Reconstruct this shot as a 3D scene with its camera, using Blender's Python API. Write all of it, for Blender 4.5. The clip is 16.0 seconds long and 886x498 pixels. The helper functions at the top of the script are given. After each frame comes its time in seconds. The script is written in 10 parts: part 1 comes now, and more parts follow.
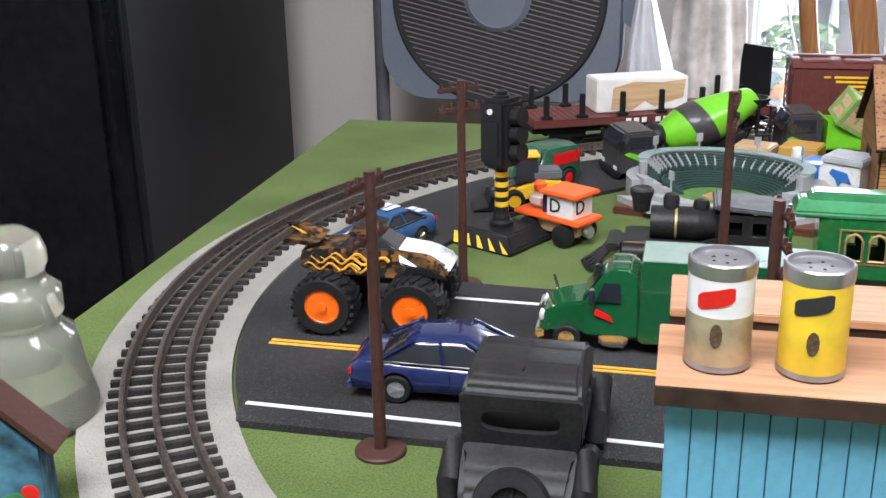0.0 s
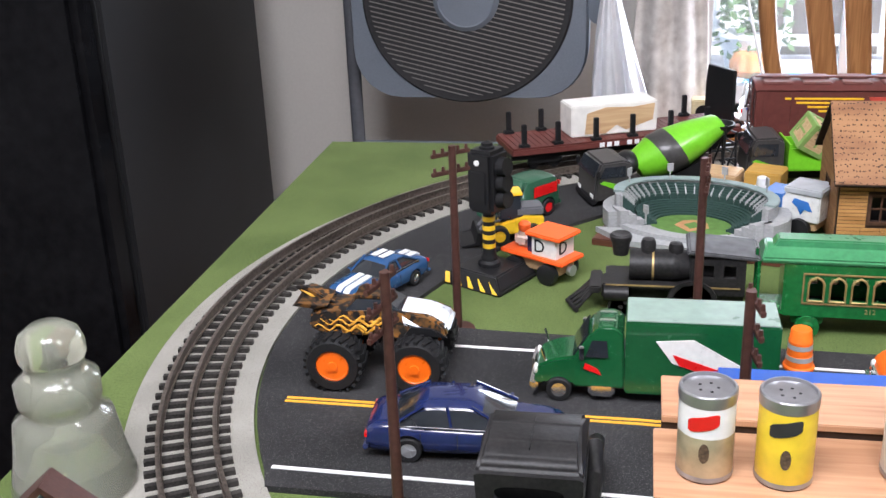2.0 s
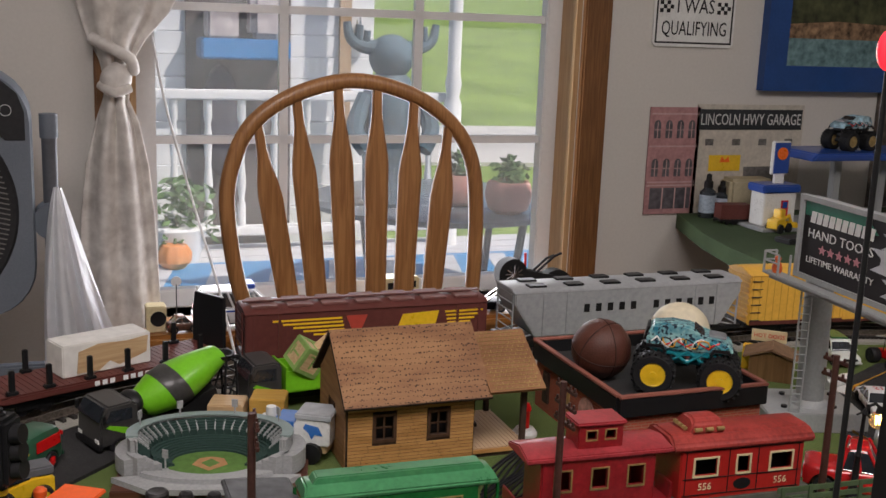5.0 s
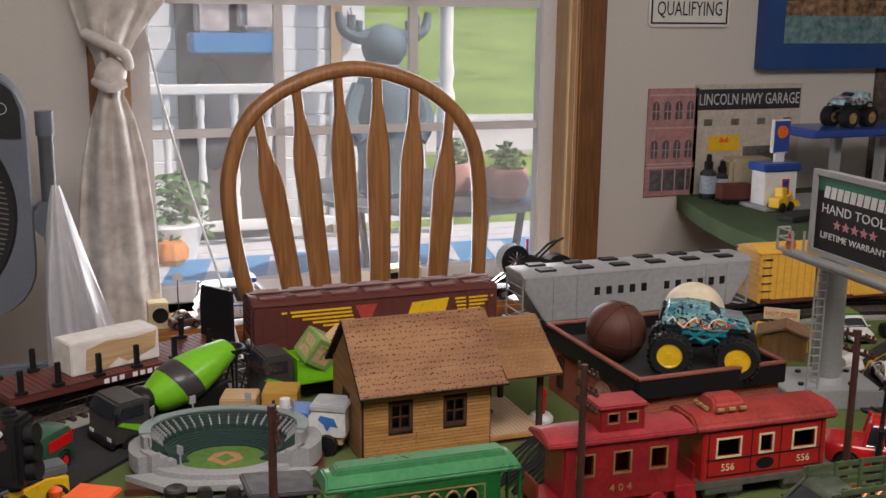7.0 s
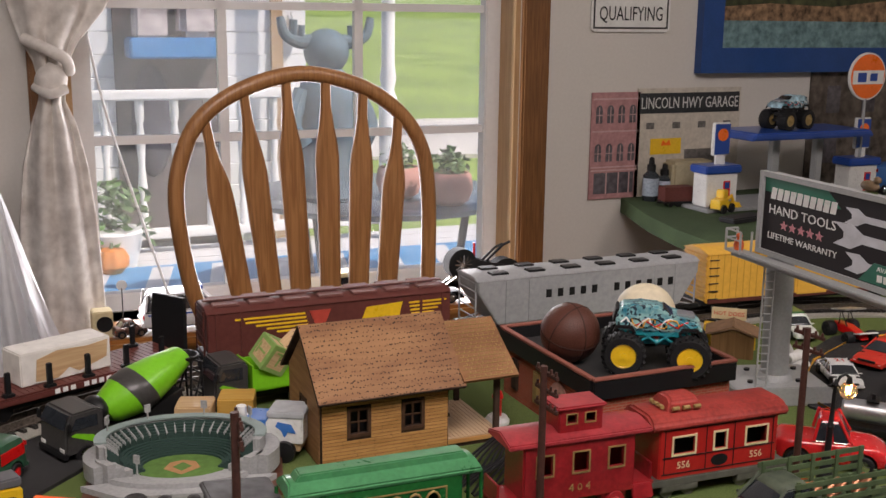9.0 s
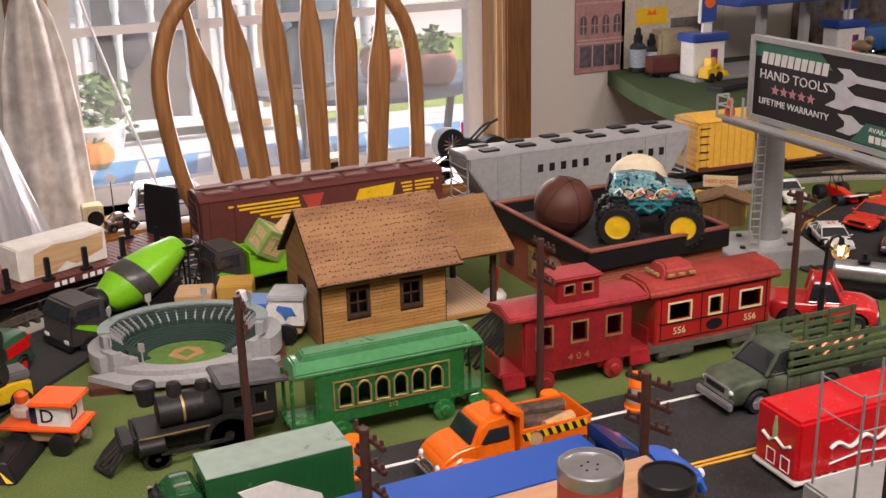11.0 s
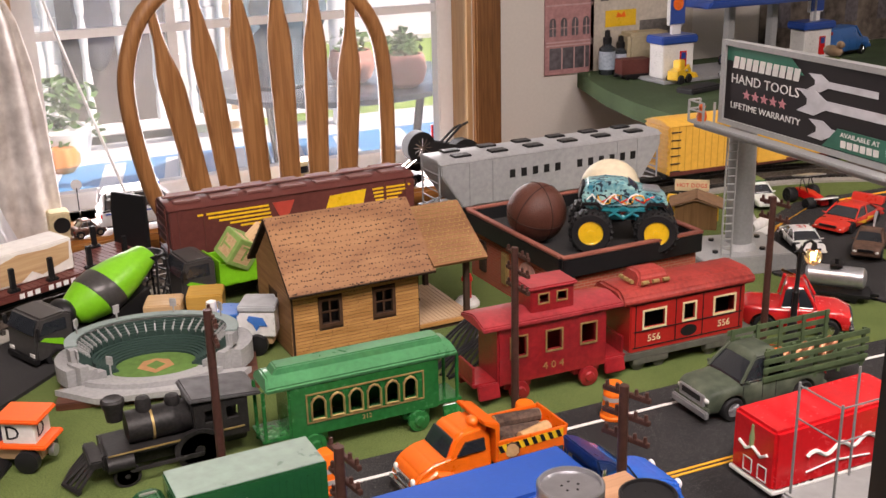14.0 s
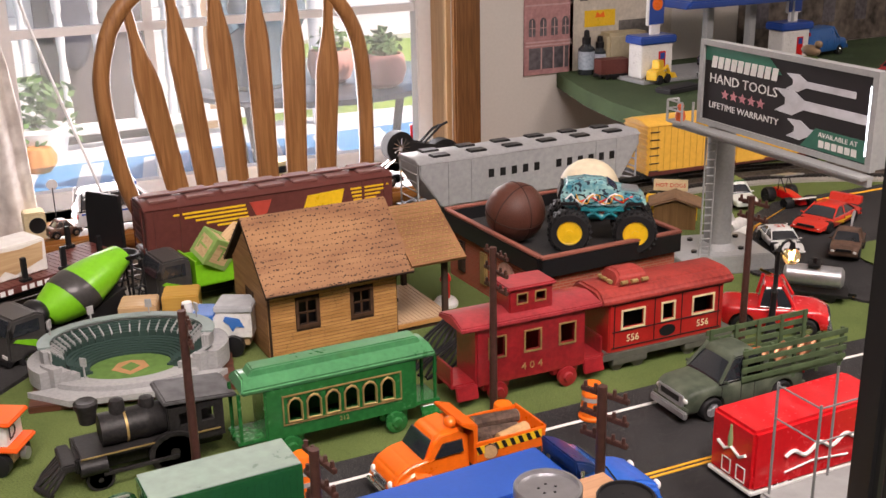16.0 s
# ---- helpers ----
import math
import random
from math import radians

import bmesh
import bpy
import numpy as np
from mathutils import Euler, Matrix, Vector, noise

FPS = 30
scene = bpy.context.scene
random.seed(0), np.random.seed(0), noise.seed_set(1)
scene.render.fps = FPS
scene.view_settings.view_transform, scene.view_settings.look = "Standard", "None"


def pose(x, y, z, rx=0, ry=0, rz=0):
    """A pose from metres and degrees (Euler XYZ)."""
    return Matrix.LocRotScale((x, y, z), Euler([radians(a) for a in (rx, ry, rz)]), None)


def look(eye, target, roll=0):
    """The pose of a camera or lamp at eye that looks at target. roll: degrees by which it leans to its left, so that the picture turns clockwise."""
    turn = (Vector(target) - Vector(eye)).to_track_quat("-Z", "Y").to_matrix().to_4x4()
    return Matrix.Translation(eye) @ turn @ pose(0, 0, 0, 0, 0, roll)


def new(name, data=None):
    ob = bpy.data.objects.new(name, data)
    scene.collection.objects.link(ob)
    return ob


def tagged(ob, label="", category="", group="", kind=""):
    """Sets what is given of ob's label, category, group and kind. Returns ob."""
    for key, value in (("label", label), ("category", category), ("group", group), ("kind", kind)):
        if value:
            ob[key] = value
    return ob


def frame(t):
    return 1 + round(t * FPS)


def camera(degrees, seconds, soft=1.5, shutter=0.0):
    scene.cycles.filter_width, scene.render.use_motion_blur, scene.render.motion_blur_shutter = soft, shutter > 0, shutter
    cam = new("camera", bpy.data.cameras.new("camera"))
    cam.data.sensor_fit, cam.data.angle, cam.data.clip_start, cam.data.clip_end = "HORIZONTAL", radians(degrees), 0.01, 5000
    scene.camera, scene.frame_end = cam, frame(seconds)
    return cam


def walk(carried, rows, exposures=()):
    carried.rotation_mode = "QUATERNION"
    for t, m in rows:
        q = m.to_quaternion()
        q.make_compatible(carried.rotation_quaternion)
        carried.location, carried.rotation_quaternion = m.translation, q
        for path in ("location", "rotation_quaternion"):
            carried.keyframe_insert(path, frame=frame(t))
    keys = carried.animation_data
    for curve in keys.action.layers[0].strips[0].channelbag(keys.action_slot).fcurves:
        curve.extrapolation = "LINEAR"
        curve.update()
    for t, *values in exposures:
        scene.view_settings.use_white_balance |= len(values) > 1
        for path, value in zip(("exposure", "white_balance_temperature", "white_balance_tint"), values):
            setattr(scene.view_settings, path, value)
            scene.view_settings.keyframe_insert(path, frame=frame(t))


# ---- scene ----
cam = camera(44.7, 16.0)
PATH = [
    (0, (0.058, 0.109, 0.262), (-0.365, 1.949, -0.4), -1.1),
    (0.5, (0.051, 0.108, 0.257), (-0.233, 1.967, -0.424), -1.0),
    (1, (0.045, 0.107, 0.257), (-0.224, 1.961, -0.445), -1.5),
    (1.5, (0.041, 0.104, 0.268), (-0.281, 1.944, -0.448), -2.2),
    (2, (0.046, 0.078, 0.34), (-0.311, 1.904, -0.394), -2.3),
    (2.5, (0.059, 0.091, 0.384), (-0.103, 1.914, -0.423), 0.5),
    (3, (0.032, 0.113, 0.4), (0.234, 1.953, -0.359), 3.2),
    (3.5, (-0.016, 0.115, 0.403), (0.415, 1.962, -0.232), 3.6),
    (4, (-0.022, 0.103, 0.398), (0.552, 1.953, -0.102), 3.3),
    (4.5, (-0.022, 0.107, 0.39), (0.633, 1.948, -0.036), 3.0),
    (5, (-0.031, 0.097, 0.388), (0.654, 1.93, -0.028), 2.2),
    (5.2, (-0.036, 0.1, 0.382), (0.65, 1.933, -0.034), 1.6),
    (7.3, (-0.043, 0.114, 0.381), (0.659, 1.936, -0.055), 0.4),
    (7.5, (-0.048, 0.114, 0.383), (0.668, 1.931, -0.047), 0.3),
    (8, (-0.052, 0.113, 0.385), (0.694, 1.919, -0.04), 0.4),
    (8.5, (-0.052, 0.116, 0.383), (0.721, 1.911, -0.042), 0.6),
    (9, (-0.054, 0.116, 0.381), (0.741, 1.901, -0.043), 0.7),
    (9.5, (-0.061, 0.112, 0.378), (0.746, 1.888, -0.062), 0.7),
    (10, (-0.06, 0.11, 0.382), (0.732, 1.856, -0.187), -0.1),
    (10.2, (-0.057, 0.112, 0.376), (0.73, 1.847, -0.234), -0.5),
    (12.5, (-0.066, 0.119, 0.382), (0.727, 1.838, -0.262), -1.9),
    (13, (-0.063, 0.121, 0.382), (0.746, 1.836, -0.257), -1.7),
    (13.5, (-0.06, 0.125, 0.381), (0.767, 1.832, -0.254), -1.5),
    (14, (-0.057, 0.127, 0.381), (0.784, 1.828, -0.254), -1.4),
    (14.5, (-0.055, 0.128, 0.38), (0.794, 1.824, -0.255), -1.3),
    (15, (-0.056, 0.13, 0.377), (0.802, 1.82, -0.259), -1.2),
    (15.5, (-0.055, 0.129, 0.379), (0.809, 1.817, -0.257), -1.2),
    (16, (-0.053, 0.131, 0.379), (0.82, 1.814, -0.256), -1.1),
]
EXPOSURES = [(0, 1.05, 5850, 14), (2.0, 1.05, 5900, 16), (2.5, 1.0, 6000, 20), (3.0, 0.80, 6050, 19), (3.5, 0.68, 6200, 18), (4.0, 0.36, 6400, 18), (4.5, 0.0, 6550, 18), (5.0, -0.13, 6600, 18), (9.0, 0.12, 6850, 21), (9.5, 0.15, 6950, 22), (10.0, 0.26, 7250, 25), (12.5, 0.63, 7150, 25), (16, 0.68, 7100, 25)]
walk(cam, [(t, look(eye, target, roll)) for t, eye, target, roll in PATH], EXPOSURES)

# ---- world, sun, lamps ----
SUN_UP, SUN_ROUND = radians(50.5), radians(137)
world = bpy.data.worlds.new("world")
scene.world = world
world.use_nodes = True
wn = world.node_tree
sky = wn.nodes.new("ShaderNodeTexSky")
sky.sky_type, sky.sun_disc, sky.sun_elevation, sky.sun_rotation = "NISHITA", False, SUN_UP, SUN_ROUND
wn.nodes["Background"].inputs["Strength"].default_value = 0.15
wn.links.new(sky.outputs["Color"], wn.nodes["Background"].inputs["Color"])
sun = bpy.data.lights.new("sun", "SUN")
sun.energy, sun.angle, sun.color = 5.0, radians(0.5), (1.0, 0.95, 0.86)
sun_ob = new("sun", sun)
sun_ob.matrix_world = look((2.3, 2.2, 2.6), (0.6, 4.0, -0.4))


def area_lamp(name, eye, target, sx, sy, watts, colour):
    d = bpy.data.lights.new(name, "AREA")
    d.shape, d.size, d.size_y, d.energy, d.color = "RECTANGLE", sx, sy, watts, colour
    ob = new(name, d)
    ob.matrix_world = look(eye, target)
    return ob


# an assumed ceiling lamp, a second added to brighten the right, and the sky's light in the window's opening
area_lamp("unseen_ceiling_light", (-0.05, -0.02, 1.58), (0.10, 0.60, 0), 1.0, 1.0, 46, (1.0, 0.975, 0.935))
area_lamp("unseen_ceiling_light", (1.3, 0.10, 1.58), (1.2, 0.60, 0), 0.7, 0.7, 17, (1.0, 0.97, 0.92))
area_lamp("window_light", (0.61, 2.30, 0.14), (0.61, 0.8, 0.14), 0.82, 0.74, 11, (0.93, 0.97, 1.0))

# ---- materials ----
MATS = {}


def mat(name, colour, rough=0.5, metal=0.0, vary=0.12, grain=120.0, bump=0.05, stain=9.0, coat=0.0, trans=0.0, alpha=1.0, glow=0.0, tone=None):
    """A surface with grain and stains at two sizes; grain and stain are the noise's scales in 1/m."""
    if name in MATS:
        return MATS[name]
    m = bpy.data.materials.new(name)
    m.use_nodes = True
    nt, b = m.node_tree, m.node_tree.nodes["Principled BSDF"]
    add, link = nt.nodes.new, nt.links.new
    co = add("ShaderNodeTexCoord")
    fine, broad = add("ShaderNodeTexNoise"), add("ShaderNodeTexNoise")
    fine.inputs["Scale"].default_value, fine.inputs["Detail"].default_value = grain, 5
    broad.inputs["Scale"].default_value, broad.inputs["Detail"].default_value = stain, 4
    for n in (fine, broad):
        link(co.outputs["Object"], n.inputs["Vector"])
    both = add("ShaderNodeMath")
    both.operation = "MULTIPLY_ADD"
    both.inputs[1].default_value = 0.5
    half = add("ShaderNodeMath")
    half.operation, half.inputs[1].default_value = "MULTIPLY", 0.5
    link(broad.outputs["Fac"], half.inputs[0])
    link(fine.outputs["Fac"], both.inputs[0])
    link(half.outputs[0], both.inputs[2])
    ramp = add("ShaderNodeValToRGB")
    c = np.array(colour, float)
    dark, light = c * (1 - 1.6 * vary), np.minimum(c * (1 + 1.2 * vary) + 0.02 * vary, 1)
    if tone:
        light = np.array(tone, float)
    ramp.color_ramp.elements[0].position, ramp.color_ramp.elements[1].position = 0.34, 0.66
    ramp.color_ramp.elements[0].color, ramp.color_ramp.elements[1].color = (*np.maximum(dark, 0), 1), (*light, 1)
    link(both.outputs[0], ramp.inputs["Fac"])
    link(ramp.outputs["Color"], b.inputs["Base Color"])
    rr = add("ShaderNodeMapRange")
    rr.inputs["To Min"].default_value, rr.inputs["To Max"].default_value = max(rough - 0.12, 0.02), min(rough + 0.12, 1)
    link(both.outputs[0], rr.inputs["Value"])
    if trans > 0.5:
        b.inputs["Roughness"].default_value = rough
    else:
        link(rr.outputs["Result"], b.inputs["Roughness"])
    b.inputs["Metallic"].default_value = metal
    b.inputs["Specular IOR Level"].default_value = 0.3 if rough > 0.35 else (0.05 if name == "black_gloss" else 0.5)
    b.inputs["Coat Weight"].default_value = coat
    b.inputs["Transmission Weight"].default_value = trans
    b.inputs["Alpha"].default_value = alpha
    if bump:
        bp = add("ShaderNodeBump")
        bp.inputs["Strength"].default_value, bp.inputs["Distance"].default_value = bump, 0.001
        link(fine.outputs["Fac"], bp.inputs["Height"])
        link(bp.outputs["Normal"], b.inputs["Normal"])
    if glow:
        b.inputs["Emission Color"].default_value, b.inputs["Emission Strength"].default_value = (*colour, 1), glow
    MATS[name] = m
    return m


def wood(name, dark, light, axis="x", scale=60.0, rough=0.45, stretch=0.06, coat=0.1):
    """Wood with its grain along one axis of the thing."""
    m = bpy.data.materials.new(name)
    m.use_nodes = True
    nt, b = m.node_tree, m.node_tree.nodes["Principled BSDF"]
    add, link = nt.nodes.new, nt.links.new
    co, mp, n1, n2, ramp, mix = (add("ShaderNode" + k) for k in ("TexCoord", "Mapping", "TexNoise", "TexNoise", "ValToRGB", "MixRGB"))
    mp.inputs["Scale"].default_value = [stretch if a == axis else 1.0 for a in "xyz"]
    link(co.outputs["Object"], mp.inputs["Vector"])
    link(mp.outputs["Vector"], n1.inputs["Vector"])
    n1.inputs["Scale"].default_value, n1.inputs["Detail"].default_value, n1.inputs["Distortion"].default_value = scale * 4, 6, 0.6
    n2.inputs["Scale"].default_value = scale / 6
    link(co.outputs["Object"], n2.inputs["Vector"])
    ramp.color_ramp.elements[0].position, ramp.color_ramp.elements[1].position = 0.36, 0.64
    ramp.color_ramp.elements[0].color, ramp.color_ramp.elements[1].color = (*dark, 1), (*light, 1)
    link(n1.outputs["Fac"], ramp.inputs["Fac"])
    mix.blend_type, mix.inputs["Fac"].default_value = "MULTIPLY", 0.25
    link(ramp.outputs["Color"], mix.inputs["Color1"])
    link(n2.outputs["Fac"], mix.inputs["Color2"])
    link(mix.outputs["Color"], b.inputs["Base Color"])
    b.inputs["Roughness"].default_value, b.inputs["Coat Weight"].default_value = rough, coat
    bp = add("ShaderNodeBump")
    bp.inputs["Strength"].default_value, bp.inputs["Distance"].default_value = 0.12, 0.0006
    link(n1.outputs["Fac"], bp.inputs["Height"])
    link(bp.outputs["Normal"], b.inputs["Normal"])
    return m


def paint(name, colour, rough=0.3, coat=0.4, vary=0.07, **k):
    return mat(name, colour, rough, 0.0, vary, 260, 0.03, 22, coat, **k)


def plastic(name, colour, rough=0.42, vary=0.06, **k):
    return mat(name, colour, rough, 0.0, vary, 300, 0.04, 18, 0.0, **k)


def speckled(name, dark, light, speck, scale, share, rough=0.9, bump=0.8, stain=7.0):
    """A gritty surface: broad stains, fine grain and scattered pale or dark specks."""
    m = bpy.data.materials.new(name)
    m.use_nodes = True
    nt, b = m.node_tree, m.node_tree.nodes["Principled BSDF"]
    add, link = nt.nodes.new, nt.links.new
    co, n1, n2, n3, ramp, cut, mix, bp = (add("ShaderNode" + k) for k in ("TexCoord", "TexNoise", "TexNoise", "TexNoise", "ValToRGB", "MapRange", "MixRGB", "Bump"))
    both = add("ShaderNodeMath")
    both.operation, both.inputs[1].default_value = "MULTIPLY_ADD", 0.5
    for n, k, d in ((n1, scale, 4), (n2, stain, 5), (n3, scale * 1.7, 1)):
        n.inputs["Scale"].default_value, n.inputs["Detail"].default_value = k, d
        link(co.outputs["Object"], n.inputs["Vector"])
    half = add("ShaderNodeMath")
    half.operation, half.inputs[1].default_value = "MULTIPLY", 0.5
    link(n2.outputs["Fac"], half.inputs[0])
    link(n1.outputs["Fac"], both.inputs[0])
    link(half.outputs[0], both.inputs[2])
    link(both.outputs[0], ramp.inputs["Fac"])
    ramp.color_ramp.elements[0].position, ramp.color_ramp.elements[1].position = 0.38, 0.62
    ramp.color_ramp.elements[0].color, ramp.color_ramp.elements[1].color = (*dark, 1), (*light, 1)
    cut.inputs["From Min"].default_value, cut.inputs["From Max"].default_value = share, share + 0.05
    link(n3.outputs["Fac"], cut.inputs["Value"])
    link(cut.outputs["Result"], mix.inputs["Fac"])
    link(ramp.outputs["Color"], mix.inputs["Color1"])
    mix.inputs["Color2"].default_value = (*speck, 1)
    link(mix.outputs["Color"], b.inputs["Base Color"])
    b.inputs["Roughness"].default_value, b.inputs["Specular IOR Level"].default_value = rough, 0.25
    bp.inputs["Strength"].default_value, bp.inputs["Distance"].default_value = bump, 0.0007
    link(n1.outputs["Fac"], bp.inputs["Height"])
    link(bp.outputs["Normal"], b.inputs["Normal"])
    return m


TURF = speckled("turf", (0.070, 0.105, 0.027), (0.135, 0.180, 0.055), (0.045, 0.065, 0.020), 700, 0.60, 0.95, 1.0, 9)
ASPHALT = speckled("asphalt", (0.012, 0.012, 0.013), (0.036, 0.035, 0.036), (0.17, 0.165, 0.16), 1100, 0.66, 0.8, 0.9, 12)
BALLAST = speckled("ballast", (0.215, 0.205, 0.180), (0.330, 0.315, 0.280), (0.12, 0.11, 0.10), 1200, 0.66, 0.95, 0.5, 14)
ROAD_WHITE = mat("road_white", (0.72, 0.72, 0.70), 0.7, vary=0.1, grain=500)
ROAD_YELLOW = mat("road_yellow", (0.75, 0.38, 0.03), 0.7, vary=0.1, grain=500)
TIE = mat("tie_plastic", (0.020, 0.018, 0.017), 0.7, vary=0.4, grain=700, bump=0.4, tone=(0.050, 0.045, 0.040))
RAIL = mat("rail_metal", (0.20, 0.165, 0.14), 0.38, 0.7, vary=0.35, grain=400)
WALL = mat("wall_paint", (0.60, 0.57, 0.53), 0.85, vary=0.03, grain=150, bump=0.12, stain=2)
WALL_LEFT = mat("wall_paint_white", (0.80, 0.78, 0.75), 0.85, vary=0.03, grain=150, bump=0.12, stain=2)
CEIL = mat("ceiling_paint", (0.75, 0.73, 0.70), 0.9, vary=0.03, grain=200, bump=0.3)
FLOOR = wood("floor_wood", (0.10, 0.055, 0.03), (0.19, 0.11, 0.06), "x", 30)
OAK = wood("oak", (0.265, 0.110, 0.034), (0.40, 0.185, 0.066), "z", 60, 0.42, 0.05, 0.12)
OAK_X = wood("oak_sill", (0.30, 0.115, 0.025), (0.46, 0.195, 0.05), "x", 60, 0.35, 0.05, 0.3)
OAK_DARK = wood("oak_trim", (0.15, 0.062, 0.02), (0.25, 0.11, 0.038), "z", 60, 0.4, 0.05, 0.2)
OAK_PALE = wood("pine_jamb", (0.44, 0.26, 0.12), (0.56, 0.36, 0.18), "z", 40, 0.45, 0.05)
VINYL = mat("white_vinyl", (0.72, 0.72, 0.72), 0.45, vary=0.03, grain=100)
GREY_PLASTIC = mat("slate_plastic", (0.150, 0.172, 0.205), 0.5, vary=0.08, grain=500, bump=0.15)
GREY_METAL = mat("grey_metal", (0.12, 0.125, 0.14), 0.45, 0.3, vary=0.1)
FAN_SLAT = mat("fan_slat", (0.20, 0.19, 0.18), 0.55, vary=0.1)
BLACK_GLOSS = mat("black_gloss", (0.005, 0.005, 0.006), 0.16, vary=0.2, grain=60, bump=0.0)
BLACK_DARK = mat("black_matte", (0.02, 0.02, 0.022), 0.6, vary=0.2)
CLOTH = mat("curtain_cloth", (0.56, 0.51, 0.47), 0.9, vary=0.12, grain=45, bump=0.2, stain=16, tone=(0.78, 0.745, 0.70))
BAG = mat("bag_film", (0.80, 0.81, 0.84), 0.35, vary=0.05, grain=60, bump=0.2, trans=0.25)
POLE = mat("pole_brown", (0.062, 0.026, 0.02), 0.42, vary=0.2, grain=300, bump=0.1)
BLACK = plastic("black_plastic", (0.011, 0.011, 0.012), 0.4)
RUBBER = mat("rubber", (0.010, 0.010, 0.011), 0.62, vary=0.25, grain=600, bump=0.2)
CHROME = mat("chrome", (0.75, 0.75, 0.76), 0.18, 1.0, vary=0.06)
SILVER = mat("silver_paint", (0.45, 0.46, 0.48), 0.32, 0.7, vary=0.1)
GLASS_DARK = mat("dark_glass", (0.02, 0.024, 0.03), 0.08, vary=0.1, bump=0, coat=0.6)
IRON = mat("cast_iron_black", (0.012, 0.012, 0.013), 0.5, vary=0.35, grain=420, bump=0.14, stain=40, tone=(0.030, 0.028, 0.028))
GOLD = mat("worn_gold", (0.42, 0.30, 0.12), 0.45, 0.5, vary=0.25)
ORANGE = paint("orange_paint", (0.88, 0.15, 0.004))
WHITE = paint("white_paint", (0.72, 0.72, 0.70))
RED = paint("red_paint", (0.62, 0.008, 0.008))
BLUE = paint("blue_paint", (0.012, 0.075, 0.42))
YELLOW = paint("yellow_paint", (0.80, 0.50, 0.02))
WOODTOY = wood("beech", (0.52, 0.33, 0.17), (0.66, 0.46, 0.26), "x", 60)
PLY = wood("birch_ply", (0.40, 0.20, 0.105), (0.55, 0.31, 0.175), "x", 60)
CHAR = mat("burnt_edge", (0.035, 0.018, 0.010), 0.8, vary=0.4)


# ---- building tools ----
def B():
    return bmesh.new()


def box(bm, c, s, r=(0, 0, 0), bev=0.0):
    m = pose(*c, *r) @ Matrix.Diagonal((*s, 1))
    v = bmesh.ops.create_cube(bm, size=1, matrix=m)["verts"]
    if bev:
        e = list({e for w in v for e in w.link_edges})
        bmesh.ops.bevel(bm, geom=e, offset=bev, segments=2, affect="EDGES", clamp_overlap=True)
    return bm


def cyl(bm, p, q, r, r2=None, n=16, caps=True):
    p, q = Vector(p), Vector(q)
    m = Matrix.Translation((p + q) / 2) @ (q - p).to_track_quat("Z", "Y").to_matrix().to_4x4()
    bmesh.ops.create_cone(bm, cap_ends=caps, segments=n, radius1=r, radius2=r if r2 is None else r2, depth=(q - p).length, matrix=m)
    return bm


def ball(bm, c, r, s=(1, 1, 1), u=16, v=10, rot=(0, 0, 0)):
    bmesh.ops.create_uvsphere(bm, u_segments=u, v_segments=v, radius=r, matrix=pose(*c, *rot) @ Matrix.Diagonal((*s, 1)))
    return bm


def lathe(bm, prof, n=32, m=Matrix()):
    """A turned form from (radius, height) pairs."""
    rings = []
    for r, z in prof:
        rings.append([bm.verts.new(m @ Vector((max(r, 1e-5) * math.cos(a), max(r, 1e-5) * math.sin(a), z))) for a in (2 * math.pi * k / n for k in range(n))])
    for a, b in zip(rings, rings[1:]):
        for k in range(n):
            bm.faces.new((a[k], a[(k + 1) % n], b[(k + 1) % n], b[k]))
    bm.faces.new(rings[0][::-1])
    bm.faces.new(rings[-1])
    return bm


def slab(bm, pts, w, bev=0.0, m=Matrix(), seg=2):
    """A side outline of (x, z) or (x, z, half width) drawn out to both sides in y."""
    left = [bm.verts.new(m @ Vector((p[0], p[2] if len(p) > 2 else w / 2, p[1]))) for p in pts]
    right = [bm.verts.new(m @ Vector((p[0], -(p[2] if len(p) > 2 else w / 2), p[1]))) for p in pts]
    fs = [bm.faces.new(left), bm.faces.new(right[::-1])]
    k = len(pts)
    for i in range(k):
        j = (i + 1) % k
        fs.append(bm.faces.new((left[j], left[i], right[i], right[j])))
    if bev:
        es = list({e for f in fs for e in f.edges})
        bmesh.ops.bevel(bm, geom=es, offset=bev, segments=seg, affect="EDGES", clamp_overlap=True)
    return bm


def sheet(bm, pts, z0, z1):
    """A flat outline of (x, y) with thickness."""
    lo = [bm.verts.new((x, y, z0)) for x, y in pts]
    hi = [bm.verts.new((x, y, z1)) for x, y in pts]
    bm.faces.new(lo[::-1])
    bm.faces.new(hi)
    for i in range(len(pts)):
        j = (i + 1) % len(pts)
        bm.faces.new((lo[i], lo[j], hi[j], hi[i]))
    return bm


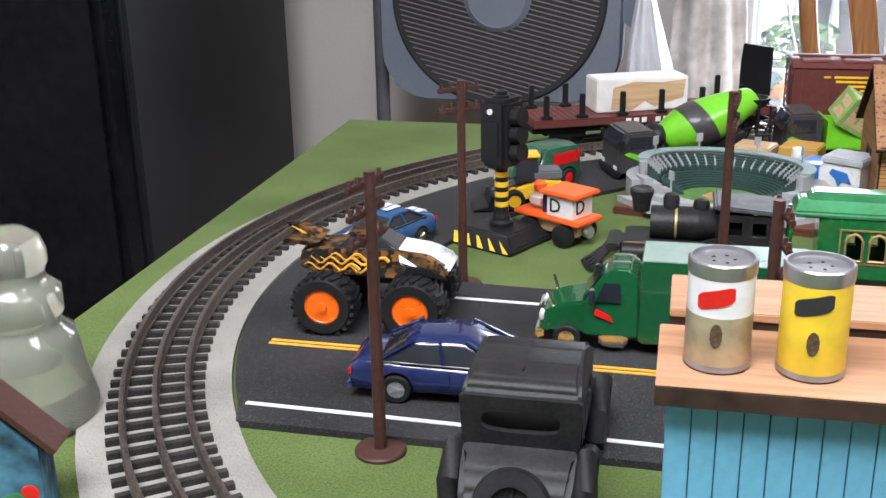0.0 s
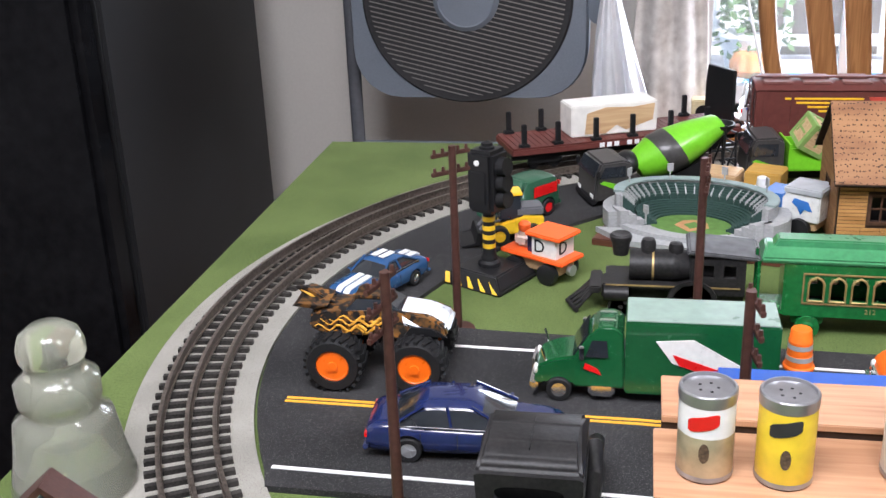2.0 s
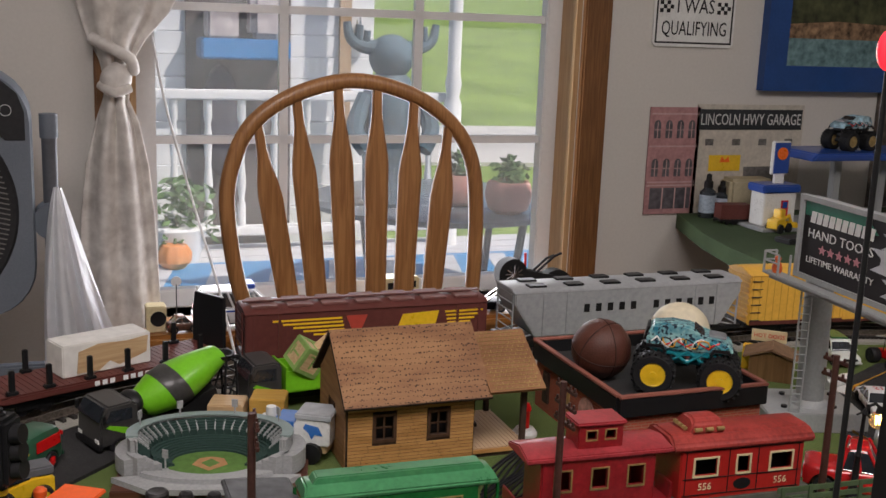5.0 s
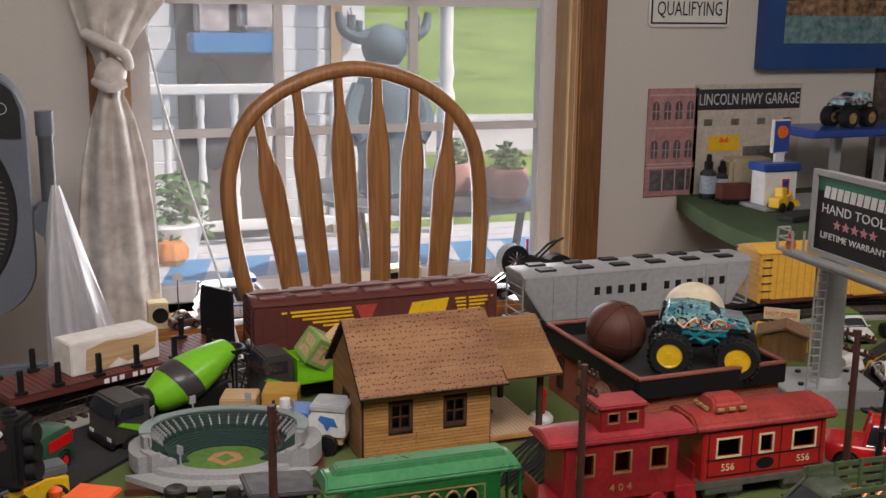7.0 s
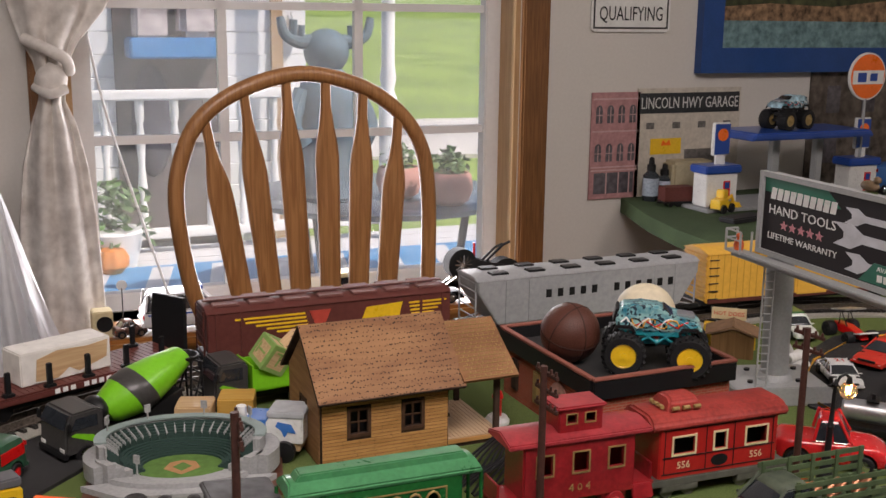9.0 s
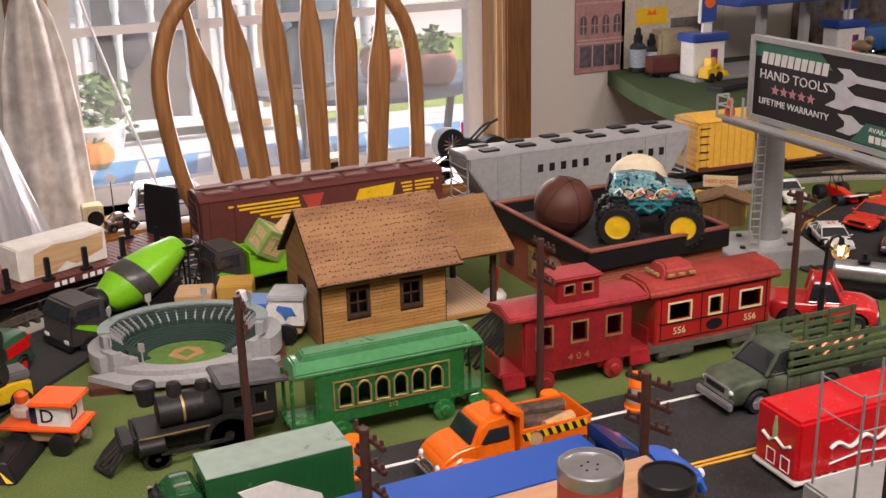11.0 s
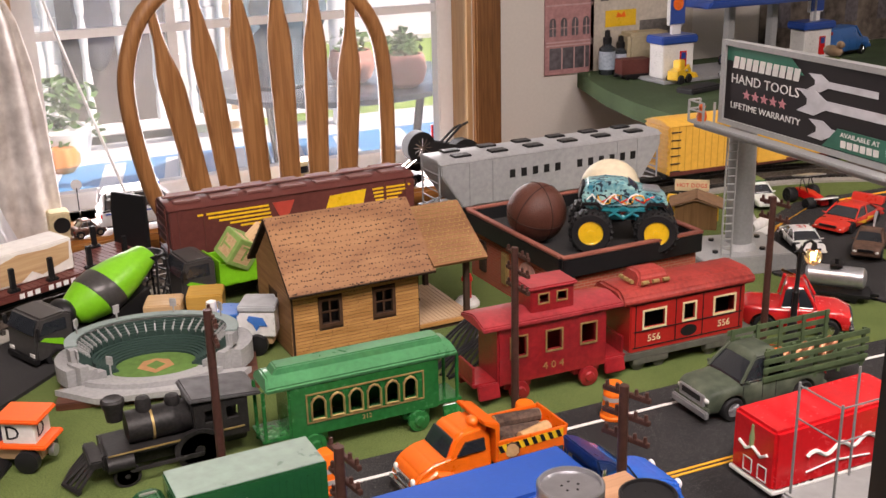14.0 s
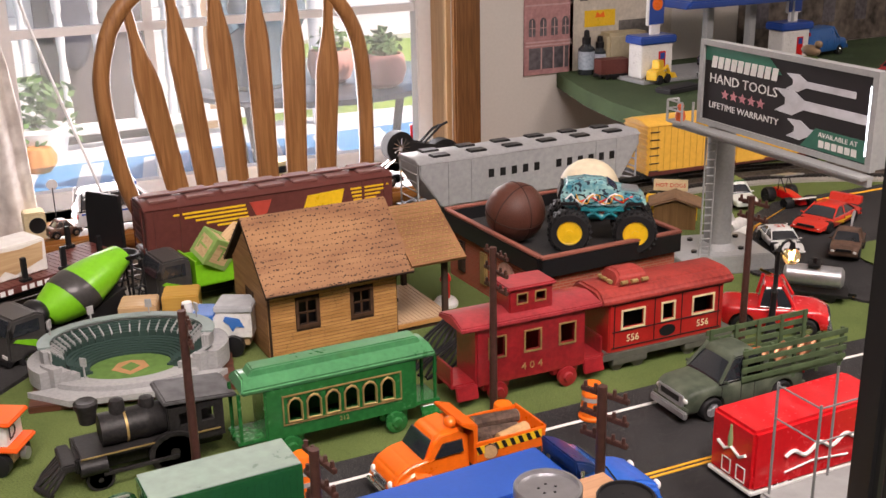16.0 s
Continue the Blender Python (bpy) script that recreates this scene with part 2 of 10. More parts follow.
def tube(bm, pts, r, n=8, r2=None):
    """A round rod along a line of points."""
    pts = [Vector(p) for p in pts]
    rings = []
    for i, p in enumerate(pts):
        d = (pts[min(i + 1, len(pts) - 1)] - pts[max(i - 1, 0)]).normalized()
        q = d.to_track_quat("Z", "Y")
        rr = r if r2 is None else r + (r2 - r) * i / (len(pts) - 1)
        rings.append([bm.verts.new(p + q @ Vector((rr * math.cos(a), rr * math.sin(a), 0))) for a in (2 * math.pi * k / n for k in range(n))])
    for a, b in zip(rings, rings[1:]):
        shift = min(range(n), key=lambda s: (a[0].co - b[s].co).length)
        for k in range(n):
            bm.faces.new((a[k], a[(k + 1) % n], b[(k + 1 + shift) % n], b[(k + shift) % n]))
    bm.faces.new(rings[0][::-1])
    bm.faces.new(rings[-1])
    return bm


def meshed(name, bm, angle=35):
    bmesh.ops.recalc_face_normals(bm, faces=bm.faces)
    me = bpy.data.meshes.new(name)
    bm.to_mesh(me)
    bm.free()
    me.polygons.foreach_set("use_smooth", [True] * len(me.polygons))
    me.set_sharp_from_angle(angle=radians(angle))
    return me


def part(name, bm, material, parent, label="", m=None, angle=35):
    """One mesh object under a thing or a part."""
    ob = new(name, meshed(name, bm, angle))
    ob.data.materials.append(material)
    ob.parent = parent
    if m is not None:
        ob.matrix_basis = m
    return tagged(ob, label)


def thing(name, m, label, category, group="", kind=""):
    ob = new(name)
    ob.empty_display_size = 0.01
    ob.matrix_basis = m
    return tagged(ob, label, category, group, kind)


def solid(name, bm, material, label="", category="", group="", kind="", m=None):
    """A thing that is one mesh."""
    ob = new(name, meshed(name, bm))
    ob.data.materials.append(material)
    if m is not None:
        ob.matrix_basis = m
    return tagged(ob, label, category, group, kind)


def words(name, text, size, material, parent, m, deep=0.0002, label="", stretch=1.0):
    """Raised lettering, centred, lying in the local xy plane."""
    cu = bpy.data.curves.new(name, "FONT")
    cu.body, cu.size, cu.extrude, cu.resolution_u, cu.align_x, cu.align_y = text, size, deep, 2, "CENTER", "CENTER"
    ob = bpy.data.objects.new(name, cu)
    me = bpy.data.meshes.new_from_object(ob)
    bpy.data.objects.remove(ob)
    bpy.data.curves.remove(cu)
    me.name = name
    me.materials.append(material)
    o = new(name, me)
    o.parent, o.matrix_basis = parent, m @ Matrix.Diagonal((stretch, 1, 1, 1))
    return tagged(o, label)


def arc(cx, cy, r, a0, a1, n):
    return [(cx + r * math.cos(radians(a0 + (a1 - a0) * k / n)), cy + r * math.sin(radians(a0 + (a1 - a0) * k / n))) for k in range(n + 1)]


SIDE = pose(0, 0, 0, 90, 0, 0)  # lettering that stands upright and faces -y

# ---- the room ----
WY, FZ, CZ = 2.28, -0.76, 1.62  # window wall, floor, ceiling
X0, X1, Y0 = -1.45, 3.0, -2.2


def structure(name, bm, material, label):
    return solid(name, bm, material, label, kind="structure", category=name.split("_")[0])


structure("floor", box(B(), ((X0 + X1) / 2, 0.05, FZ - 0.03), (X1 - X0 + 0.3, 4.9, 0.06)), FLOOR, "dark brown wooden plank floor")
structure("ceiling", box(B(), ((X0 + X1) / 2, 0.05, CZ + 0.03), (X1 - X0 + 0.3, 4.9, 0.06)), CEIL, "white painted ceiling")
structure("wall_south", box(B(), ((X0 + X1) / 2, Y0 - 0.05, (FZ + CZ) / 2), (X1 - X0, 0.1, CZ - FZ)), WALL, "plain beige painted wall")
structure("wall_east", box(B(), (X1 + 0.05, 0.05, (FZ + CZ) / 2), (0.1, 4.6, CZ - FZ)), WALL, "plain beige painted wall")
structure("wall_west", box(B(), (X0 - 0.05, 0.05, (FZ + CZ) / 2), (0.1, 4.6, CZ - FZ)), WALL_LEFT, "plain white painted wall")
OX0, OX1, OZ0, OZ1 = 0.125, 1.093, -0.227, 0.60
bm = B()
box(bm, ((X0 + OX0) / 2, WY + 0.06, (FZ + CZ) / 2), (OX0 - X0, 0.12, CZ - FZ))
box(bm, ((X1 + OX1) / 2, WY + 0.06, (FZ + CZ) / 2), (X1 - OX1, 0.12, CZ - FZ))
box(bm, ((OX0 + OX1) / 2, WY + 0.06, (FZ + OZ0) / 2), (OX1 - OX0, 0.12, OZ0 - FZ))
box(bm, ((OX0 + OX1) / 2, WY + 0.06, (CZ + OZ1) / 2), (OX1 - OX0, 0.12, CZ - OZ1))
structure("wall_north", bm, WALL, "beige painted wall round a window")

# window with jambs, casing, sashes and bars
win = thing("window_1", pose(0, 0, 0), "white vinyl window with grille bars, oak casing and stained sill", "window", kind="structure")
part("casing", box(B(), (OX1 + 0.033, WY - 0.008, 0.187), (0.066, 0.02, 0.825), bev=0.004), OAK_DARK, win, "dark oak side casing")
part("casing", box(B(), (OX0 - 0.033, WY - 0.008, 0.187), (0.066, 0.02, 0.825), bev=0.004), OAK_DARK, win, "dark oak side casing")
part("casing", box(B(), ((OX0 + OX1) / 2, WY - 0.010, OZ1 + 0.033), (1.10, 0.02, 0.066), bev=0.004), OAK_DARK, win, "dark oak head casing")
part("jamb", box(B(), (OX1 - 0.006, WY + 0.04, 0.187), (0.012, 0.075, 0.825)), OAK_PALE, win, "pale wooden jamb")
part("jamb", box(B(), (OX0 + 0.006, WY + 0.04, 0.187), (0.012, 0.075, 0.825)), OAK_PALE, win, "pale wooden jamb")
bm = B()
GY = WY + 0.095
for x in (OX0 + 0.034, OX1 - 0.024):
    box(bm, (x, GY, (OZ0 + OZ1) / 2), (0.044 if x < 0.5 else 0.048, 0.036, OZ1 - OZ0), bev=0.003)
box(bm, (0.61, GY, OZ0 + 0.018), (0.90, 0.036, 0.036), bev=0.003)
box(bm, (0.61, GY, 0.57), (0.90, 0.036, 0.06), bev=0.003)
part("window_frame", bm, VINYL, win, "white vinyl sash frame")
for z in (0.125, 0.396):
    part("glazing_bar", box(B(), (0.61, GY + 0.004, z), (0.87, 0.018, 0.017)), VINYL, win)
for x in (0.4455, 0.7435):
    part("glazing_bar", box(B(), (x, GY + 0.003, 0.185), (0.019, 0.016, 0.78)), VINYL, win)
pane_mat = mat("window_glass", (0.95, 0.97, 0.97), 0.02, vary=0.0, bump=0, trans=1.0)
for name in ("Roughness", "Normal"):
    pb = pane_mat.node_tree.nodes["Principled BSDF"].inputs[name]
    for l in list(pb.links):
        pane_mat.node_tree.links.remove(l)
pane_mat.node_tree.nodes["Principled BSDF"].inputs["Roughness"].default_value = 0.0
pane_mat.node_tree.nodes["Principled BSDF"].inputs["IOR"].default_value = 1.1
pane = part("pane", box(B(), (0.61, GY + 0.012, 0.185), (0.88, 0.003, 0.78)), pane_mat, win, "clear window glass")
pane.visible_shadow = False
# added pale sheet that veils the view outside with bright haze
haze = part("haze_sheet", box(B(), (0.61, GY + 0.024, 0.185), (0.88, 0.001, 0.78)), mat("haze_film", (0.80, 0.82, 0.84), 0.8, vary=0.05, grain=40, bump=0, alpha=0.14), win, "pale see-through sheet, added for haze over the view")
haze.visible_shadow = False
part("window_sill", box(B(), (0.625, WY - 0.030, OZ0 - 0.014), (1.16, 0.215, 0.028), bev=0.008), OAK_X, win, "stained oak window sill")
part("apron", box(B(), (0.625, WY - 0.012, OZ0 - 0.062), (1.10, 0.022, 0.066), bev=0.004), OAK_X, win, "oak apron below the sill")
structure("baseboard", box(B(), (0.8, WY - 0.008, FZ + 0.045), (4.3, 0.016, 0.09), bev=0.003), OAK_DARK, "dark oak baseboard")

# ---- the table with its landscape ----
TX0, TX1, TYB, TY0 = -0.312, 1.55, 1.252, -0.05
RCX, RCY, RR = 0.200, 0.760, 0.446  # left curve of the track
table = thing("train_table", pose(0, 0, 0), "long plywood train table covered in green grass mat", "table", kind="structure")
part("tabletop", box(B(), ((TX0 + TX1) / 2, (TY0 + TYB) / 2, -0.0125), (TX1 - TX0, TYB - TY0, 0.025), bev=0.003), TURF, table, "green grass mat top")
part("apron", box(B(), ((TX0 + TX1) / 2, (TY0 + TYB) / 2, -0.07), (TX1 - TX0 - 0.06, TYB - TY0 - 0.06, 0.09)), CHAR, table)
for x in (TX0 + 0.08, TX1 - 0.08):
    for y in (TY0 + 0.08, TYB - 0.08):
        part("leg", box(B(), (x, y, (FZ - 0.115) / 2), (0.07, 0.07, -FZ - 0.115)), OAK_DARK, table)


def track_line(step=0.0125):
    """Points and headings along the oval, from the front straight round the left curve to the back and round the right curve."""
    out = []
    x = 0.95
    while x > RCX:
        out.append((x, RCY - RR, math.pi))
        x -= step
    n = int(math.pi * RR / step)
    for k in range(n + 1):
        a = -math.pi / 2 - math.pi * k / n
        out.append((RCX + RR * math.cos(a), RCY + RR * math.sin(a), a - math.pi / 2))
    x = RCX + step
    while x < 0.85:
        out.append((x, RCY + RR, 0.0))
        x += step
    for k in range(n):
        a = math.pi / 2 - math.pi * k / n * 0.5
        out.append((0.85 + 0.45 * math.cos(a), RCY + RR - 0.45 + 0.45 * math.sin(a), a - math.pi / 2))
    return out


LINE = track_line()


def ribbon(bm, off0, off1, z0, z1):
    rows = []
    for x, y, h in LINE:
        nx, ny = -math.sin(h), math.cos(h)
        rows.append([bm.verts.new((x + nx * o, y + ny * o, z)) for o, z in ((off0, z0), (off0, z1), (off1, z1), (off1, z0))])
    for a, b in zip(rows, rows[1:]):
        for k in range(4):
            bm.faces.new((a[k], a[(k + 1) % 4], b[(k + 1) % 4], b[k]))
    bm.faces.new(rows[0]), bm.faces.new(rows[-1])
    return bm


track = thing("railway_track", pose(0, 0, 0), "three-rail toy railway track on grey ballast bed", "track", kind="structure")
part("ballast", ribbon(B(), -0.039, 0.039, 0.0, 0.0032), BALLAST, track, "pale grey granular ballast bed")
for o, nm in ((-0.0165, "rail"), (0.0, "centre_rail"), (0.0165, "rail")):
    bm = ribbon(B(), o - 0.0018, o + 0.0018, 0.0060, 0.0072)
    ribbon(bm, o - 0.0006, o + 0.0006, 0.0072, 0.0118)
    ribbon(bm, o - 0.0012, o + 0.0012, 0.0118, 0.0136)
    part(nm, bm, RAIL, track, "brown tarnished metal rail")
tie_me = meshed("tie", box(B(), (0, 0, 0.0047), (0.0038, 0.0500, 0.0032)))
tie_me.materials.append(TIE)
far_bm, count = B(), 0
for x, y, h in LINE:
    for half in (0,):
        if count < 300 and (x < 0.74 and (y > 0.33 or x < 0.2)):
            o = new("tie", tie_me)
            o.parent, o.matrix_basis = track, pose(x, y, 0, 0, 0, math.degrees(h))
            count += 1
        else:
            box(far_bm, (x, y, 0.0047), (0.0042, 0.05, 0.0032), (0, 0, math.degrees(h)))
tagged(part("tie_row", far_bm, TIE, track), kind="stuff")

# ---- roads ----
road = thing("main_road", pose(0, 0, 0), "black asphalt toy road with white edge and double yellow lines", "road", kind="structure")
edge_l = arc(RCX, RCY, RR - 0.041, 207.5, 181, 8)
part("asphalt", sheet(B(), [(-0.153, 0.5555)] + edge_l + [(-0.19, 0.772), (-0.05, 0.762), (0.45, 0.741), (0.95, 0.700), (0.95, 0.50), (0.45, 0.535), (0.05, 0.553)], 0.0, 0.004), ASPHALT, road, "black gritty asphalt mat")


def road_line(name, pts, w, material, z=0.004):
    bm = B()
    for (x0, y0), (x1, y1) in zip(pts, pts[1:]):
        d = math.degrees(math.atan2(y1 - y0, x1 - x0))
        box(bm, ((x0 + x1) / 2, (y0 + y1) / 2, z + 0.0002), (math.hypot(x1 - x0, y1 - y0), w, 0.0006), (0, 0, d))
    part(name, bm, material, road)


for o in (-0.0022, 0.0022):
    road_line("yellow_line", [(-0.171, 0.650 + o), (0.05, 0.647 + o), (0.42, 0.628 + o), (0.95, 0.590 + o)], 0.0022, ROAD_YELLOW)
road_line("white_line", [(-0.155, 0.574), (0.05, 0.569), (0.5, 0.545), (0.95, 0.517)], 0.0030, ROAD_WHITE)
road_line("white_line", [(-0.10, 0.7355), (0.05, 0.731), (0.45, 0.715), (0.95, 0.675)], 0.0030, ROAD_WHITE)
side = thing("curved_road", pose(0, 0, 0), "plain black asphalt mat bending beside the railway track", "road", kind="structure")
inner = arc(RCX, RCY, RR - 0.041, 181, 104, 18)
part("asphalt", sheet(B(), inner + [(0.10, 1.10), (0.0, 1.0), (-0.045, 0.955), (-0.085, 0.905), (-0.105, 0.85), (-0.128, 0.79), (-0.135, 0.775), (-0.19, 0.775)], 0.0, 0.0034), ASPHALT, side)
loop = thing("loop_road", pose(0, 0, 0), "winding black toy road with yellow edge line round grass islands", "road", kind="structure")
part("asphalt", sheet(B(), [(0.70, 0.90), (0.73, 0.965), (0.80, 1.03), (0.90, 1.08), (1.30, 1.06), (1.45, 0.90), (1.40, 0.62), (1.0, 0.60), (0.80, 0.70), (0.735, 0.79)], 0.0, 0.0026), ASPHALT, loop)
bm = tube(B(), [(0.735, 0.80, 0.0028), (0.715, 0.85, 0.0028), (0.712, 0.90, 0.0028), (0.745, 0.96, 0.0028), (0.81, 1.015, 0.0028), (0.91, 1.06, 0.0028), (1.28, 1.045, 0.0028)], 0.0016, 6)
part("yellow_line", bm, ROAD_YELLOW, loop)
part("grass_island", lathe(B(), [(0.05, 0.0026), (0.052, 0.005), (0.046, 0.0058), (0.0, 0.006)], 28, pose(0.872, 0.855, 0)), TURF, loop, "round green grass island")

# ---- kits for vehicles and rolling stock ----
def pierced(bm, x0, x1, z0, z1, y, t, holes):
    """A wall along x with openings (xa, xb, za, zb), left to right."""
    xs = sorted({x0, x1, *(h[0] for h in holes), *(h[1] for h in holes)})
    zs = sorted({z0, z1, *(h[2] for h in holes), *(h[3] for h in holes)})
    grid = [[[bm.verts.new((x, y + s * t / 2, z)) for z in zs] for x in xs] for s in (-1, 1)]
    nx, nz = len(xs) - 1, len(zs) - 1
    full = {(i, j) for i in range(nx) for j in range(nz) if not any(h[0] <= (xs[i] + xs[i + 1]) / 2 <= h[1] and h[2] <= (zs[j] + zs[j + 1]) / 2 <= h[3] for h in holes)}
    for i, j in full:
        for g in grid:
            bm.faces.new((g[i][j], g[i + 1][j], g[i + 1][j + 1], g[i][j + 1]))
        for di, dj, a, b in ((-1, 0, (i, j), (i, j + 1)), (1, 0, (i + 1, j), (i + 1, j + 1)), (0, -1, (i, j), (i + 1, j)), (0, 1, (i, j + 1), (i + 1, j + 1))):
            if (i + di, j + dj) not in full:
                bm.faces.new((grid[0][a[0]][a[1]], grid[0][b[0]][b[1]], grid[1][b[0]][b[1]], grid[1][a[0]][a[1]]))
    return bm


def rim_frame(bm, xa, xb, za, zb, y, w, t):
    """Four bars round an opening."""
    box(bm, ((xa + xb) / 2, y, za - w / 2), (xb - xa + 2 * w, t, w))
    box(bm, ((xa + xb) / 2, y, zb + w / 2), (xb - xa + 2 * w, t, w))
    box(bm, (xa - w / 2, y, (za + zb) / 2), (w, t, zb - za))
    box(bm, (xb + w / 2, y, (za + zb) / 2), (w, t, zb - za))
    return bm


def wheel(parent, c, r, w, rim_mat=CHROME, n=24, hub=0.6, spokes=5, out=-1):
    """A tyre with its rim; out: the side of y on which the rim shows."""
    lie = pose(*c, 90, 0, 0)
    prof = [(hub * r, -w / 2), (r * 0.9, -w / 2), (r, -w * 0.36), (r, w * 0.36), (r * 0.9, w / 2), (hub * r, w / 2), (hub * r, -w / 2)]
    bm = B()
    rings = []
    for pr, z in prof:
        rings.append([bm.verts.new((pr * math.cos(a), pr * math.sin(a), z)) for a in (2 * math.pi * k / n for k in range(n))])
    for a, b in zip(rings, rings[1:]):
        for k in range(n):
            bm.faces.new((a[k], a[(k + 1) % n], b[(k + 1) % n], b[k]))
    bmesh.ops.remove_doubles(bm, verts=bm.verts, dist=1e-6)
    tyre = part("wheel", bm, RUBBER, parent, "black rubber tyre", lie)
    bm = lathe(B(), [(hub * r, -w * 0.42), (hub * r, w * 0.42)], n)
    lathe(bm, [(hub * r * 0.28, -w * 0.52), (hub * r * 0.28, w * 0.52)], 12)
    for k in range(spokes):
        a = 2 * math.pi * k / spokes
        for s in (1, -1):
            box(bm, (hub * r * 0.55 * math.cos(a), hub * r * 0.55 * math.sin(a), s * w * 0.45), (hub * r * 0.8, hub * r * 0.24, w * 0.07), (0, 0, math.degrees(a)))
    part("rim", bm, rim_mat, tyre)
    return tyre


def hull(top, z0, arches, n=7):
    """A car's side outline: the top line from rear to front, then the sill with wheel arches from front to rear."""
    pts = list(top)
    for x, r in sorted(arches, reverse=True):
        dz = min(max(0.0, r * 0.25), r)
        a0 = math.asin(dz / r)
        pts += [(x + r * math.cos(a), z0 - dz + r * math.sin(a)) for a in (a0 + (math.pi - 2 * a0) * k / n for k in range(n + 1))]
    return pts


def car(name, m, label, paint_mat, L, W, H, top, house, wr, wx, category="car", group="", rim=CHROME, stripes=None, z0=0.18, ww=0.22, bev=0.0016):
    """A toy car: fractions of length from the rear and of height, forward along +x, on its wheels."""
    root = thing(name, m, label, category, group)
    f = lambda p: ((p[0] - 0.5) * L, p[1] * H)  # noqa: E731
    tw = [f(p) for p in top]
    xs = [(x - 0.5) * L for x in wx]
    zs = []
    n = 56
    for i in range(n + 1):
        x = tw[0][0] + (tw[-1][0] - tw[0][0]) * i / n
        for (xa, za), (xb, zb) in zip(tw, tw[1:]):
            if xa - 1e-9 <= x <= xb + 1e-9 and xb > xa:
                zs.append((x, za + (zb - za) * (x - xa) / (xb - xa)))
                break
    for _ in range(3):
        zs = [zs[0]] + [(b[0], (a[1] + 2 * b[1] + c[1]) / 4) for a, b, c in zip(zs, zs[1:], zs[2:])] + [zs[-1]]
    bm, rings = B(), []
    for i, (x, zt) in enumerate(zs):
        u = abs(2 * i / n - 1)
        hw = W / 2 * (1 - 0.10 * u ** 4 - 0.05 * u ** 20)
        zb = z0 * H
        for c in xs:
            if abs(x - c) < wr * 1.18:
                zb = max(zb, wr + math.sqrt((wr * 1.18) ** 2 - (x - c) ** 2) * 0.98)
        zb = min(zb, zt - 0.10 * H)
        belt = max(0.50 * H, zb + 0.04 * H)
        belt = min(belt, zt - 0.05 * H)
        half = [(0.90 * hw, zb), (0.985 * hw, zb * 0.8 + belt * 0.2), (hw, zb * 0.35 + belt * 0.65), (0.985 * hw, belt), (0.93 * hw, belt * 0.4 + zt * 0.6), (0.84 * hw, belt * 0.1 + zt * 0.9), (0.62 * hw, zt), (0.25 * hw, zt + 0.012 * H)]
        rings.append([bm.verts.new((x, y, z)) for y, z in half] + [bm.verts.new((x, -y, z)) for y, z in half[::-1]])
    m_ = len(rings[0])
    for p, q in zip(rings, rings[1:]):
        for e in range(m_):
            bm.faces.new((p[e], p[(e + 1) % m_], q[(e + 1) % m_], q[e]))
    bm.faces.new(rings[0]), bm.faces.new(rings[-1])
    part("body", bm, paint_mat, root, angle=42)
    hp = [f(p) for p in house]
    base, roof = 0.455 * W, 0.35 * W
    t = 0.05 * H
    hz = []
    for i in range(41):
        x = hp[0][0] + (hp[3][0] - hp[0][0]) * i / 40
        for (xa, za), (xb, zb) in zip(hp, hp[1:]):
            if xa - 1e-9 <= x <= xb + 1e-9:
                hz.append((x, za + (zb - za) * (x - xa) / (xb - xa)))
                break
    for _ in range(5):
        hz = [hz[0]] + [(b[0], (a[1] + 2 * b[1] + c[1]) / 4) for a, b, c in zip(hz, hz[1:], hz[2:])] + [hz[-1]]
    low = min(hp[0][1], hp[3][1]) - 0.04 * H
    peak = max(q for _, q in hz)
    bm, rings, bt, tops = B(), [], B(), []
    for x, zt in hz:
        f = max((zt - low) / (peak - low), 0.02)
        wt = base + (roof - base) * f
        half = [(base, low), (base * 0.4 + wt * 0.6, low + (zt - low) * 0.55), (wt, low + (zt - low) * 0.90), (wt * 0.82, zt), (wt * 0.3, zt + 0.01 * H)]
        rings.append([bm.verts.new((x, y, z)) for y, z in half] + [bm.verts.new((x, -y, z)) for y, z in half[::-1]])
        if zt > low + (peak - low) * 0.74:
            cap = [(wt * 1.03, low + (zt - low) * 0.86), (wt * 0.86, zt + 0.010 * H), (wt * 0.3, zt + 0.024 * H)]
            tops.append([bt.verts.new((x, y, z)) for y, z in cap] + [bt.verts.new((x, -y, z)) for y, z in cap[::-1]])
    for b_, rr in ((bm, rings), (bt, tops)):
        for p, q in zip(rr, rr[1:]):
            for e in range(len(p)):
                b_.faces.new((p[e], p[(e + 1) % len(p)], q[(e + 1) % len(p)], q[e]))
        b_.faces.new(rr[0]), b_.faces.new(rr[-1])
    part("glass", bm, GLASS_DARK, root, "dark tinted window glass", angle=60)
    part("roof", bt, paint_mat, root, angle=60)
    for s in (1, -1):
        part("belt_line", tube(B(), [(hp[0][0] + 0.02 * L, s * base * 1.01, hp[0][1] + 0.01 * H), (hp[3][0] - 0.01 * L, s * base * 1.01, hp[3][1] + 0.01 * H)], 0.010 * H, 6), CHROME, root, "thin chrome window line")
    mid = 0.5
    for s in (1, -1):
        for a, b in ((0, 1), (3, 2)):
            part("pillar", tube(B(), [(hp[a][0], s * base, hp[a][1]), (hp[b][0], s * roof, hp[b][1])], 0.032 * H, 6), paint_mat, root)
        xb, xt = hp[0][0] * mid + hp[3][0] * mid, hp[1][0] * mid + hp[2][0] * mid
        part("pillar", tube(B(), [(xb, s * base, hp[0][1]), (xt, s * roof, hp[1][1])], 0.028 * H, 6), paint_mat, root)
